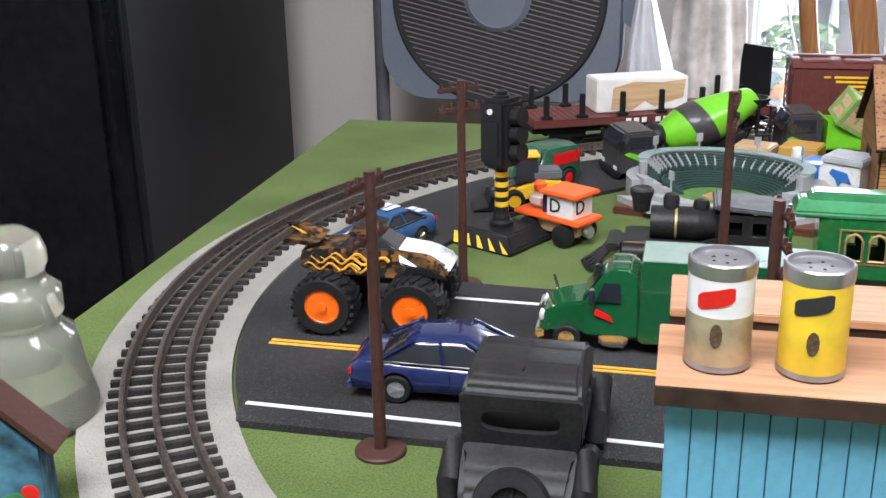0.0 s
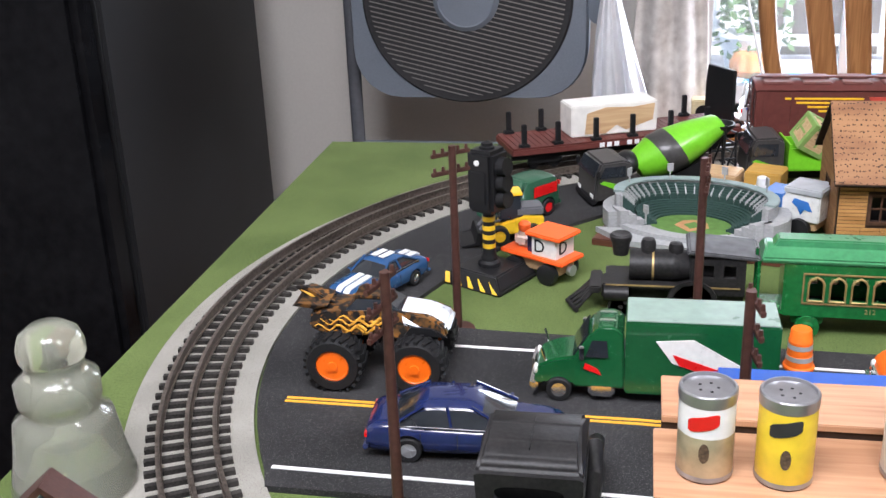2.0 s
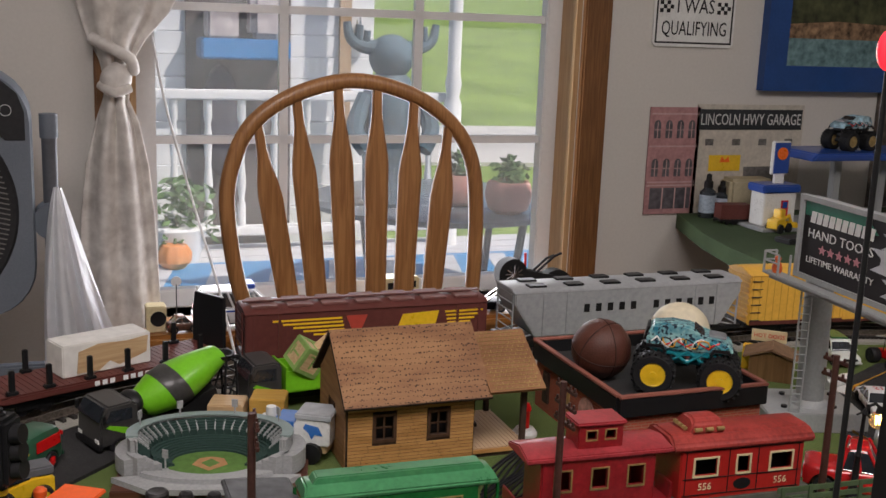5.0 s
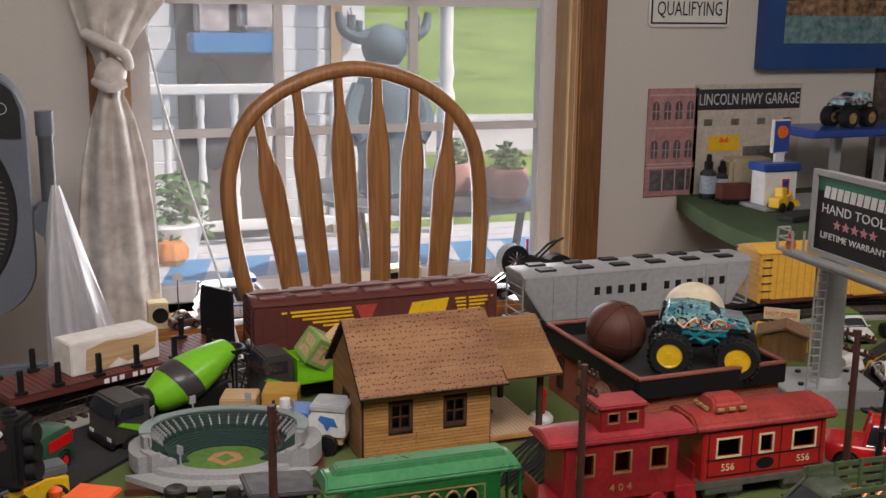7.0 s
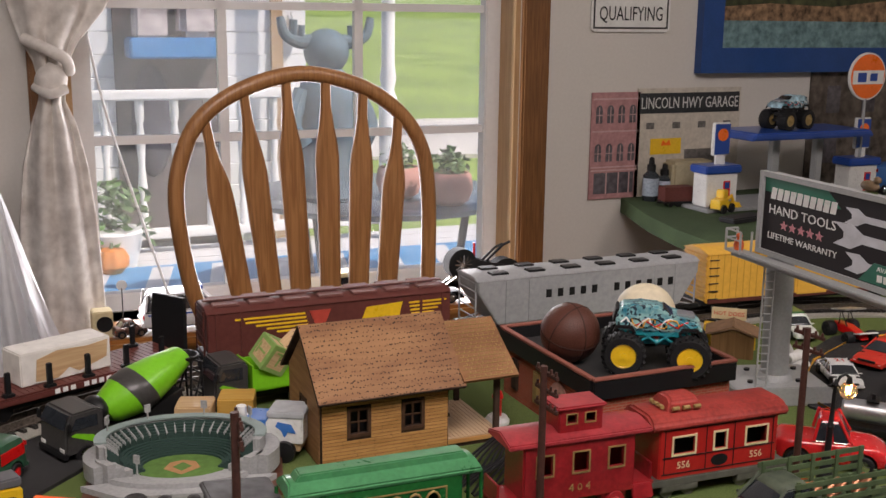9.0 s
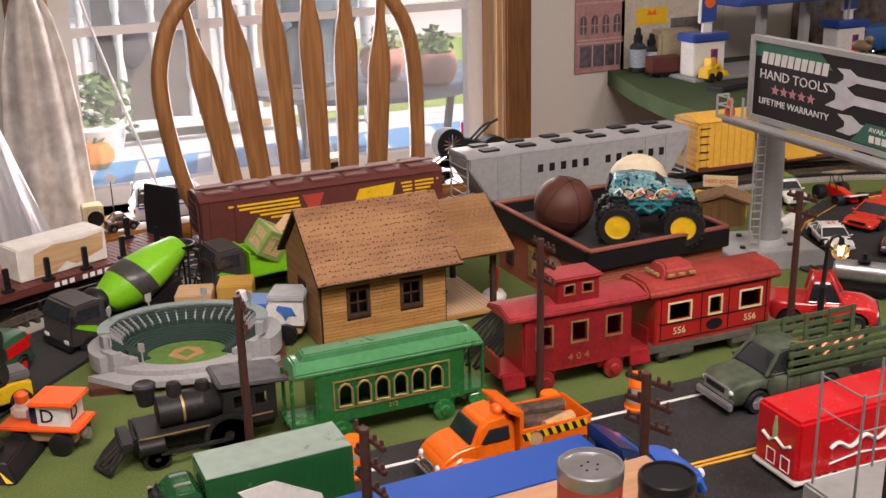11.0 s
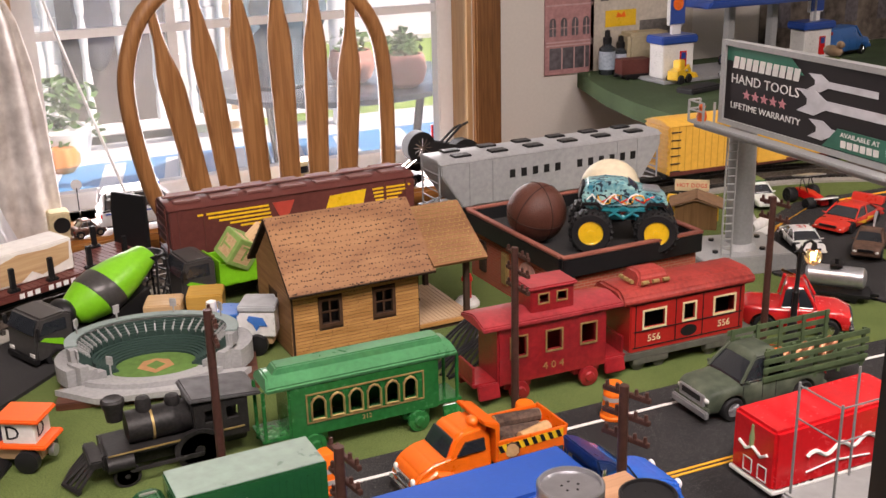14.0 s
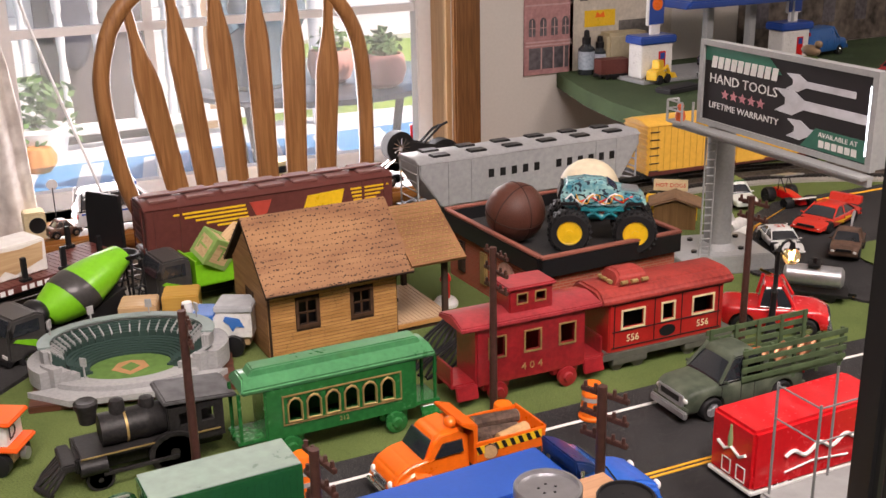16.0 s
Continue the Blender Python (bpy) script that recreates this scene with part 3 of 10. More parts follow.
    for x in xs:
        for s in (1, -1):
            wheel(root, (x, s * (W / 2 - W * ww / 2 + 0.0004), wr), wr, W * ww, rim)
    fz, rz = tw[-1], tw[0]
    for s in (1, -1):
        part("headlight", ball(B(), (fz[0] - 0.004 * L, s * 0.36 * W, fz[1] - 0.06 * H), 0.05 * H, (0.6, 1.5, 1), 10, 6), WHITE, root, "clear headlight")
        part("tail_light", box(B(), (rz[0] + 0.002 * L, s * 0.38 * W, rz[1] - 0.07 * H), (0.012 * L, 0.16 * W, 0.10 * H), bev=0.0003), RED, root, "red tail light")
        part("mirror", box(B(), (hp[3][0] - 0.03 * L, s * (0.5 * W + 0.0015), hp[3][1] + 0.03 * H), (0.02 * L, 0.004, 0.05 * H), bev=0.0005), paint_mat, root)
        bm = B()
        for x in ((hp[0][0] * 0.75 + hp[3][0] * 0.25), (hp[0][0] * 0.45 + hp[3][0] * 0.55), hp[3][0] * 0.97):
            box(bm, (x, s * (W / 2), 0.42 * H), (0.004 * L, 0.0003, 0.30 * H))
        part("door_seams", bm, BLACK, root)
    for p, d in ((tw[-1], 1), (tw[0], -1)):
        part("bumper", box(B(), (p[0] + d * 0.003 * L, 0, (z0 + 0.07) * H), (0.025 * L, W * 0.94, 0.10 * H), bev=0.0006), CHROME if rim is CHROME and category == "truck" else paint_mat, root)
    part("grille", box(B(), (tw[-1][0] + 0.001, 0, 0.40 * H), (0.002, 0.5 * W, 0.09 * H)), BLACK, root, "black front grille")
    part("underbody", box(B(), (0, 0, z0 * H * 0.9), (L * 0.92, W * 0.70, 0.08 * H)), BLACK, root)
    if stripes:
        bm = B()
        for o in (-0.11, 0.11):
            line = [p for p in tw if p[0] > hp[3][0] - 0.001] or tw[-3:]
            for (xa, za), (xb, zb) in zip([hp[3]] + line[:-1], line):
                if xb - xa > 0.001:
                    ang = math.degrees(math.atan2(zb - za, xb - xa))
                    box(bm, ((xa + xb) / 2, o * W, (za + zb) / 2 + 0.0006), (math.hypot(xb - xa, zb - za), 0.15 * W, 0.0009), (0, -ang, 0))
            box(bm, ((hp[1][0] + hp[2][0]) / 2, o * W, hp[1][1] + t + 0.0002), ((hp[2][0] - hp[1][0]) * 0.95, 0.15 * W, 0.0006))
            back = [p for p in tw if p[0] < hp[0][0] + 0.001]
            for (xa, za), (xb, zb) in zip(back, back[1:] + [hp[0]]):
                if xb - xa > 0.001:
                    ang = math.degrees(math.atan2(zb - za, xb - xa))
                    box(bm, ((xa + xb) / 2, o * W, (za + zb) / 2 + 0.0006), (math.hypot(xb - xa, zb - za), 0.15 * W, 0.0009), (0, -ang, 0))
        part("racing_stripes", bm, stripes, root, "two white racing stripes")
    return root


TEAL_ = paint("teal_line", (0.01, 0.25, 0.32), 0.3, 0.5)


def wagon(root, body_mat, frame_mat, nose_mat, accent):
    """Tall wagon body with wild painted sides."""
    z = 0.040
    prof = [(-0.037, z), (-0.039, z + 0.012), (-0.034, z + 0.0225), (-0.016, z + 0.0245), (0.002, z + 0.0235), (0.013, z + 0.0155), (0.034, z + 0.0125), (0.041, z + 0.006), (0.040, z + 0.001)]
    wide = [0.0175, 0.0175, 0.0140, 0.0135, 0.0135, 0.0165, 0.0160, 0.0165, 0.0170]
    part("body", slab(B(), [(x, q, w) for (x, q), w in zip(prof, wide)], 0.03, 0.0018, seg=3), body_mat, root, angle=50)
    part("windscreen", slab(B(), [(0.0045, z + 0.0225, 0.012), (0.0053, z + 0.0228, 0.012), (0.0140, z + 0.0160, 0.0145), (0.0132, z + 0.0154, 0.0145)], 0.02), GLASS_DARK, root)
    part("hood_scoop", box(B(), (0.026, 0, z + 0.0150), (0.016, 0.018, 0.003), (0, 6, 0), bev=0.001), nose_mat, root)
    part("rear_door", box(B(), (-0.0385, 0, z + 0.014), (0.003, 0.026, 0.014), (0, 14, 0), bev=0.0008), BLACK, root, "black rear hatch")
    for s in (1, -1):
        part("side_window", slab(B(), [(-0.004, z + 0.0145), (-0.003, z + 0.0205), (0.003, z + 0.0205), (0.0095, z + 0.0145)], 0.001, m=pose(0, s * 0.0158, 0, 8 * s, 0, 0)), GLASS_DARK, root)
        for k, (mt, x0, amp, ph) in enumerate(((WHITE, -0.034, 0.0050, 0.0), (accent, -0.026, 0.0040, 1.6), (BLACK, -0.036, 0.0042, 3.0), (TEAL_, -0.010, 0.0036, 4.2), (RED, -0.020, 0.0030, 5.3))):
            pts = [(x0 + 0.0022 * i + 0.0016 * math.sin(i * 1.3 + ph), s * (0.0178 - 0.0016 * max(0.0, math.sin(i * 0.7 + ph))), z + 0.0085 + amp * math.sin(i * 0.7 + ph)) for i in range(22)]
            part("painted_line", tube(B(), pts, 0.0008, 6), mt, root, "wild painted line")
        for x in (-0.030, 0.030):
            part("fender", slab(B(), [(x - 0.011, z - 0.001), (x - 0.008, z + 0.006), (x + 0.007, z + 0.006), (x + 0.011, z - 0.001), (x + 0.008, z - 0.001), (x + 0.005, z + 0.0035), (x - 0.006, z + 0.0035), (x - 0.009, z - 0.001)], 0.0022, 0.0004, pose(0, s * 0.0182, 0)), BLACK, root)
        for x0, x1 in ((-0.030, -0.016), (-0.016, 0.0), (0.0, 0.016), (0.016, 0.030)):
            part("frame_brace", tube(B(), [(x0, s * 0.015, z + 0.001), (x1, s * 0.013, z - 0.011)], 0.0014, 6), frame_mat, root, "teal frame brace")
            part("frame_brace", tube(B(), [(x1, s * 0.015, z + 0.001), (x0, s * 0.013, z - 0.011)], 0.0014, 6), frame_mat, root, "teal frame brace")
    part("frame_tray", box(B(), (0, 0, z - 0.002), (0.064, 0.031, 0.004), bev=0.001), frame_mat, root, "teal chassis tray")
    return root


def monster(m, label, body_mat, rim_mat, frame_mat, nose_mat, accent, r=0.0178, group="monster trucks", fin=True, wb=0.053):
    """A high toy truck on four huge tyres."""
    root = thing("monster_truck", m, label, "toy truck", group)
    tr, w = 0.042, 0.021
    for x in (-wb / 2, wb / 2):
        for s in (1, -1):
            t = wheel(root, (x, s * tr / 2, r), r, w, rim_mat, 32, 0.60, 0)
            bm = B()
            for k in range(22):
                a = 2 * math.pi * k / 22
                for row, sl in ((-1, 18), (1, -18)):
                    c = Matrix.Rotation(a, 4, "Z") @ pose(r, 0, row * w * 0.24, sl, 0, 0)
                    bmesh.ops.create_cube(bm, size=1, matrix=c @ Matrix.Diagonal((0.0022, 0.0022, w * 0.46, 1)))
            part("rim_dish", lathe(B(), [(r * 0.60, w * 0.44), (r * 0.54, w * 0.46), (r * 0.46, w * 0.40), (r * 0.16, w * 0.37), (r * 0.13, w * 0.44), (0.0, w * 0.45)], 32, pose(0, 0, 0, 180 if s > 0 else 0, 0, 0)), rim_mat, t)
            part("tread", bm, RUBBER, t, "chunky black tread lugs")
        part("axle", cyl(B(), (x, -tr / 2, r), (x, tr / 2, r), 0.003, n=10), BLACK, root)
    bm = B()
    for s in (1, -1):
        z = 0.030
        tube(bm, [(-0.034, s * 0.009, z), (0.034, s * 0.009, z)], 0.0013, 6)
        tube(bm, [(-0.030, s * 0.012, z + 0.007), (0.030, s * 0.012, z + 0.007)], 0.0013, 6)
        for x in (-0.030, -0.014, 0.0, 0.014, 0.030):
            tube(bm, [(x, s * 0.009, z - 0.004), (x + 0.006, s * 0.012, z + 0.008)], 0.0010, 6)
        for x in (-wb / 2, wb / 2):
            tube(bm, [(x, s * 0.008, r), (x * 0.75, s * 0.011, z + 0.006)], 0.0022, 8)
    box(bm, (0, 0, 0.029), (0.060, 0.016, 0.006), bev=0.001)
    part("chassis", bm, frame_mat, root, "tubular chassis frame")
    part("engine", box(box(B(), (0.0, 0, 0.036), (0.016, 0.020, 0.009), bev=0.001), (0.0, 0, 0.041), (0.010, 0.014, 0.005), bev=0.001), CHROME, root, "chromed engine block")
    if not fin:
        return wagon(root, body_mat, frame_mat, nose_mat, accent)
    z = 0.034
    top = [(-0.044, z + 0.004), (-0.043, z + 0.014), (-0.026, z + 0.015), (0.010, z + 0.016), (0.034, z + 0.013), (0.045, z + 0.007), (0.046, z + 0.001)]
    part("body", slab(B(), [(x, q, 0.017 - 0.004 * (q > z + 0.012)) for x, q in top] + [(0.030, z - 0.001, 0.017), (-0.034, z, 0.017)], 0.034, 0.0015), body_mat, root)
    part("nose", slab(B(), [(0.014, z + 0.0165, 0.012), (0.034, z + 0.0142, 0.011), (0.0465, z + 0.008, 0.012), (0.0475, z + 0.002, 0.015), (0.036, z + 0.004, 0.0176), (0.016, z + 0.008, 0.0176)], 0.03, 0.0022, seg=3), nose_mat, root, angle=60)
    part("cockpit", slab(B(), [(-0.022, z + 0.014, 0.0125), (-0.012, z + 0.023, 0.0095), (0.004, z + 0.023, 0.0095), (0.016, z + 0.0155, 0.0125)], 0.02, 0.0008), GLASS_DARK if fin else body_mat, root, "tinted cockpit canopy")
    bm = slab(B(), [(-0.016, z + 0.0225), (-0.013, z + 0.0245), (0.004, z + 0.0245), (0.006, z + 0.0225)], 0.020, 0.0006)
    part("roof", bm, body_mat, root)
    for s in (1, -1):
        for k, (x0, h0, ph, n) in enumerate(((-0.040, 0.005, 0.3, 15), (-0.036, 0.009, 1.9, 17), (-0.030, 0.0115, 3.4, 15), (-0.020, 0.004, 4.4, 11), (-0.010, 0.010, 5.5, 10))):
            pts = [(x0 + 0.0024 * i, s * 0.0172, z + h0 + 0.0022 * math.sin(i * 1.15 + ph)) for i in range(n)]
            part("flame", tube(B(), pts, 0.0003, 6, 0.0012), accent, root, "tapering painted flame")
        part("mouth", slab(B(), [(0.020, z + 0.001), (0.024, z + 0.006), (0.040, z + 0.005), (0.046, z + 0.001)], 0.0012, m=pose(0, s * 0.0176, 0)), BLACK, root, "black painted mouth")
    if fin:
        part("fin", slab(B(), [(-0.042, z + 0.013), (-0.056, z + 0.026), (-0.048, z + 0.026), (-0.040, z + 0.020), (-0.030, z + 0.0155)], 0.004, 0.0006), body_mat, root, "flame-striped tail fin")
        part("flame", tube(B(), [(-0.040, -0.0022, z + 0.016), (-0.046, -0.0022, z + 0.021), (-0.052, -0.0022, z + 0.024)], 0.0014, 6, 0.0004), accent, root, "tapering painted flame")
        part("fin", slab(B(), [(-0.040, z + 0.016, 0.014), (-0.054, z + 0.019, 0.017), (-0.050, z + 0.021, 0.017), (-0.032, z + 0.0175, 0.013)], 0.03, 0.0004), body_mat, root)
    for s in (1, -1):
        part("fender", slab(B(), [(0.018, z + 0.001), (0.023, z + 0.008), (0.037, z + 0.007), (0.043, z + 0.001), (0.038, z + 0.002), (0.030, z + 0.0045), (0.023, z + 0.002)], 0.0020, 0.0004, pose(0, s * 0.0178, 0)), BLACK, root)
    return root


def bogie(root, x, y, wheel_r=0.0062, mat_=BLACK, gauge=0.033, span=0.036):
    part("truck_frame", box(box(box(B(), (x, y - gauge / 2 - 0.004, wheel_r + 0.003), (span, 0.003, 0.006), bev=0.0006), (x, y + gauge / 2 + 0.004, wheel_r + 0.003), (span, 0.003, 0.006), bev=0.0006), (x, y, wheel_r + 0.004), (0.008, gauge + 0.008, 0.005)), mat_, root)
    for dx in (-span * 0.3, span * 0.3):
        for s in (1, -1):
            part("wheel", cyl(B(), (x + dx, y + s * gauge / 2 - 0.002, wheel_r), (x + dx, y + s * gauge / 2 + 0.002, wheel_r), wheel_r, n=20), mat_, root)


def rail_car(kind, m, label, body_mat, L, H, W=0.058, ribs=0, roofm=None, deck=0.018, group="train on the back track"):
    root = thing(kind, m, label, "train car", group)
    part("underframe", box(B(), (0, 0, deck - 0.003), (L, W * 0.86, 0.006), bev=0.0008), BLACK, root)
    for s in (1, -1):
        bogie(root, s * (L / 2 - 0.036), 0)
        part("coupler", box(B(), (s * (L / 2 + 0.006), 0, deck - 0.005), (0.016, 0.006, 0.005), bev=0.001), BLACK, root)
    return root


def barrel(m, group="orange traffic drums"):
    root = thing("traffic_drum", m, "orange plastic traffic drum with grey reflective bands", "traffic drum", group)
    part("drum", lathe(B(), [(0.0098, 0), (0.0100, 0.002), (0.0088, 0.003), (0.0084, 0.010), (0.0080, 0.0105), (0.0076, 0.020), (0.0072, 0.0205), (0.0066, 0.027), (0.0060, 0.0278), (0.0, 0.0280)], 24), plastic("drum_orange", (0.85, 0.16, 0.01)), root)
    for z, r in ((0.0085, 0.00865), (0.0165, 0.0080)):
        part("reflective_band", lathe(B(), [(r - 0.0006, z - 0.0016), (r, z - 0.0016), (r - 0.0002, z + 0.0016), (r - 0.0008, z + 0.0016)], 24), mat("reflective", (0.42, 0.42, 0.43), 0.4, 0.3), root)
    return root


def pole(m, h=0.137, arms=2, base=True, turn=0, tilt=0):
    root = thing("utility_pole", m, "brown plastic utility pole with cross arms and insulators", "utility pole", "utility poles")
    part("post", cyl(B(), (0, 0, 0.0), (0, 0, h), 0.0031, 0.0026, 14), POLE, root)
    for k in range(arms):
        z = h - 0.006 - 0.013 * k
        c, s = math.cos(radians(turn)), math.sin(radians(turn))
        bm = box(B(), (0.0026 * s * -1, 0.0026 * c, z), (0.030, 0.0026, 0.0030), (0, 0, turn), 0.0004)
        arm = part("cross_arm", bm, POLE, root)
        for d in (-0.0125, -0.006, 0.006, 0.0125):
            cx, cy = d * c - 0.0026 * s, d * s + 0.0026 * c
            part("insulator", cyl(B(), (cx, cy, z + 0.001), (cx, cy, z + 0.0045), 0.0013, 0.0010, 8), POLE, arm)
    if base:
        part("foot", lathe(B(), [(0.0125, 0), (0.0125, 0.0014), (0.0118, 0.0022), (0.004, 0.0026), (0.0, 0.0027)], 28), POLE, root)
    return root

# ---- things on the layout: the left side ----
pole(pose(-0.075, 0.546, 0.0), 0.139, 3, turn=75)
pole(pose(-0.080, 0.768, 0.0), 0.138, 2, turn=40)
pole(pose(0.085, 0.742, 0.0), 0.140, 2, False, turn=-96)
pole(pose(0.318, 0.768, 0.0), 0.133, 3, False, turn=-88)
pole(pose(0.556, 0.760, 0.0), 0.138, 2, False, turn=-82)
pole(pose(0.099, 0.560, 0.0), 0.130, 3, turn=-82)
pole(pose(0.256, 0.548, 0.0), 0.130, 3, turn=-70)

# blue muscle car, navy sedan
MUST = paint("muscle_blue", (0.022, 0.075, 0.19), 0.25, 0.6)
car("muscle_car", pose(-0.151, 0.824, 0.0034, 0, 0, 242), "metallic blue toy muscle car with white racing stripes", MUST, 0.084, 0.035, 0.028,
    [(0.0, 0.62), (0.03, 0.70), (0.20, 0.72), (0.30, 0.70), (0.64, 0.66), (0.96, 0.58), (1.0, 0.48)],
    [(0.14, 0.70), (0.34, 1.0), (0.52, 1.0), (0.68, 0.66)], 0.0062, (0.22, 0.80), group="toy cars", stripes=WHITE)
NAVY = paint("navy_metallic", (0.009, 0.017, 0.078), 0.22, 0.7)
car("sedan", pose(-0.048, 0.610, 0.004, 0, 0, 3), "navy blue metallic diecast four-door sedan on the road", NAVY, 0.112, 0.042, 0.034,
    [(0.0, 0.55), (0.02, 0.66), (0.12, 0.68), (0.30, 0.64), (0.70, 0.60), (0.95, 0.50), (1.0, 0.40)],
    [(0.13, 0.66), (0.30, 0.98), (0.54, 0.99), (0.75, 0.60)], 0.0078, (0.22, 0.80), group="toy cars", rim=SILVER)
FLAME = mat("flame_yellow", (0.70, 0.36, 0.04), 0.4, vary=0.3, grain=200)
SHARK = speckled("black_flame", (0.022, 0.018, 0.015), (0.24, 0.105, 0.022), (0.012, 0.011, 0.011), 150, 0.48, 0.32, 0.05, 70)
monster(pose(-0.117, 0.694, 0.004, 0, 0, 1), "black flame-painted monster truck with white nose and orange rims", SHARK, ORANGE, BLACK, mat("white_nose", (0.62, 0.66, 0.72), 0.3, vary=0.1, coat=0.4), FLAME, 0.0182)

# traffic light
tl = thing("traffic_light", pose(-0.070, 0.862, 0, 0, 0, -28), "black toy traffic light on striped square base", "traffic light")
part("base", slab(B(), [(-0.028, 0, 0.026), (0.028, 0, 0.026), (0.028, 0.004, 0.026), (0.020, 0.013, 0.019), (-0.020, 0.013, 0.019), (-0.028, 0.004, 0.026)], 0.05, 0.0012), BLACK, tl)
bm = B()
for k in range(5):
    slab(bm, [(-0.024 + k * 0.0115, 0.002), (-0.019 + k * 0.0115, 0.002), (-0.023 + k * 0.0095, 0.0105), (-0.027 + k * 0.0105, 0.0105)], 0.0005, m=pose(0, -0.0286, 0.0008, -36, 0, 0))
part("hazard_stripes", bm, YELLOW, tl, "yellow hazard stripes")
part("post", lathe(B(), [(0.009, 0.012), (0.009, 0.016), (0.0066, 0.018), (0.0066, 0.020), (0.0058, 0.0215), (0.0052, 0.024), (0.0046, 0.060)], 20), BLACK, tl)
for k in range(4):
    part("post_band", cyl(B(), (0, 0, 0.028 + k * 0.0075), (0, 0, 0.0318 + k * 0.0075), 0.0052, n=18), YELLOW, tl, "yellow band on the post")
head = part("signal_head", box(B(), (0, 0, 0.084), (0.024, 0.024, 0.050), bev=0.003), BLACK, tl)
part("cap", lathe(B(), [(0.006, 0.108), (0.006, 0.1105), (0.0045, 0.111), (0.0045, 0.1135), (0.0, 0.115)], 16), BLACK, tl)
for z, c in ((0.096, "red_lens"), (0.083, "amber_lens"), (0.070, "green_lens")):
    col = {"red_lens": (0.25, 0.012, 0.012), "amber_lens": (0.05, 0.045, 0.04), "green_lens": (0.012, 0.06, 0.04)}[c]
    part("lens", ball(B(), (0.0125, 0, z), 0.0062, (0.4, 1, 1), 16, 8), mat(c, col, 0.2, vary=0.1), head)
    part("visor", lathe(B(), [(0.0072, 0), (0.0076, 0), (0.0070, 0.008), (0.0066, 0.008)], 18, pose(0.011, 0, z, 0, 82, 0)), BLACK, head)
part("door", box(B(), (0, -0.0124, 0.080), (0.013, 0.001, 0.026), bev=0.0004), BLACK, head, "small battery hatch")
part("button", cyl(B(), (-0.001, -0.0132, 0.100), (-0.001, -0.0118, 0.100), 0.0022, n=12), WHITE, head, "white button")

# wooden engine with orange boards
d = thing("wooden_train", pose(-0.030, 0.876, 0.0, 0, 0, -32), "wooden toy engine with bright orange roof and deck", "toy train", "wooden trains")
part("chassis", box(B(), (0, 0, 0.0125), (0.050, 0.020, 0.010), bev=0.001), WOODTOY, d, "bare beech chassis block")
for x in (-0.016, 0.016):
    for s in (1, -1):
        part("wheel", lathe(B(), [(0.0085, -0.003), (0.0085, 0.003), (0.004, 0.0042), (0.0, 0.0044)], 22, pose(x, s * 0.0135, 0.0085, -90 * s, 0, 0)), BLACK, d)
DECK = paint("board_orange", (0.90, 0.13, 0.02), 0.4, 0.2)
part("deck", box(B(), (0, 0, 0.0193), (0.062, 0.030, 0.0036), bev=0.0010), DECK, d, "bright orange deck board")
part("cab", box(B(), (0.011, 0, 0.029), (0.024, 0.024, 0.016), bev=0.0006), WHITE, d, "white cab")
part("roof", box(B(), (0.011, 0, 0.0388), (0.034, 0.030, 0.0034), bev=0.0010), DECK, d, "bright orange roof board")
part("boiler", box(B(), (-0.016, 0, 0.0275), (0.018, 0.014, 0.013), bev=0.004), mat("cream", (0.66, 0.52, 0.45), 0.5), d)
part("stripe", box(B(), (-0.0055, 0, 0.0275), (0.006, 0.0165, 0.0145), bev=0.001), paint("dark_navy", (0.015, 0.02, 0.07)), d)
part("chimney", lathe(B(), [(0.004, 0.034), (0.005, 0.036), (0.005, 0.040), (0.003, 0.042), (0.0, 0.0425)], 16, pose(-0.017, 0, 0)), DECK, d)
for y, xx in ((-0.0123, 0.011),):
    words("lettering", "D", 0.015, BLACK, d, pose(xx - 0.004, y, 0.029) @ SIDE, 0.0002)
words("lettering", "D", 0.015, BLACK, d, pose(0.0233, -0.003, 0.029, 0, 0, 90) @ SIDE, 0.0002)
part("magnet", cyl(B(), (0.027, 0, 0.011), (0.031, 0, 0.011), 0.0045, n=16), SILVER, d, "round steel magnet coupling")

# green van and yellow loader behind the light
GREEN_V = paint("van_green", (0.02, 0.085, 0.045), 0.35, 0.4)
car("delivery_van", pose(-0.062, 1.000, 0.0034, 0, 0, 232), "dark green toy van with red side panel", GREEN_V, 0.075, 0.034, 0.038,
    [(0.0, 0.80), (0.05, 0.94), (0.30, 0.99), (0.55, 0.97), (0.66, 0.62), (0.95, 0.55), (1.0, 0.40)],
    [(0.50, 0.60), (0.54, 0.96), (0.60, 0.96), (0.72, 0.60)], 0.0080, (0.22, 0.78), "toy van", "toy cars", RED)
van = bpy.data.objects["delivery_van"]
for s in (1, -1):
    part("side_panel", box(B(), (-0.017, s * 0.0171, 0.026), (0.030, 0.0008, 0.010), bev=0.0003), RED, van, "red side panel")
ld = thing("wheel_loader", pose(-0.062, 0.945, 0.0034, 0, 0, 196), "yellow and grey toy wheel loader with black bucket", "toy loader")
part("body", slab(B(), [(-0.026, 0.008), (-0.026, 0.022), (-0.010, 0.024), (0.010, 0.018), (0.016, 0.008)], 0.022, 0.001), YELLOW, ld)
part("hood", box(B(), (-0.014, 0, 0.027), (0.024, 0.020, 0.008), bev=0.0015), mat("loader_grey", (0.12, 0.12, 0.13), 0.5), ld)
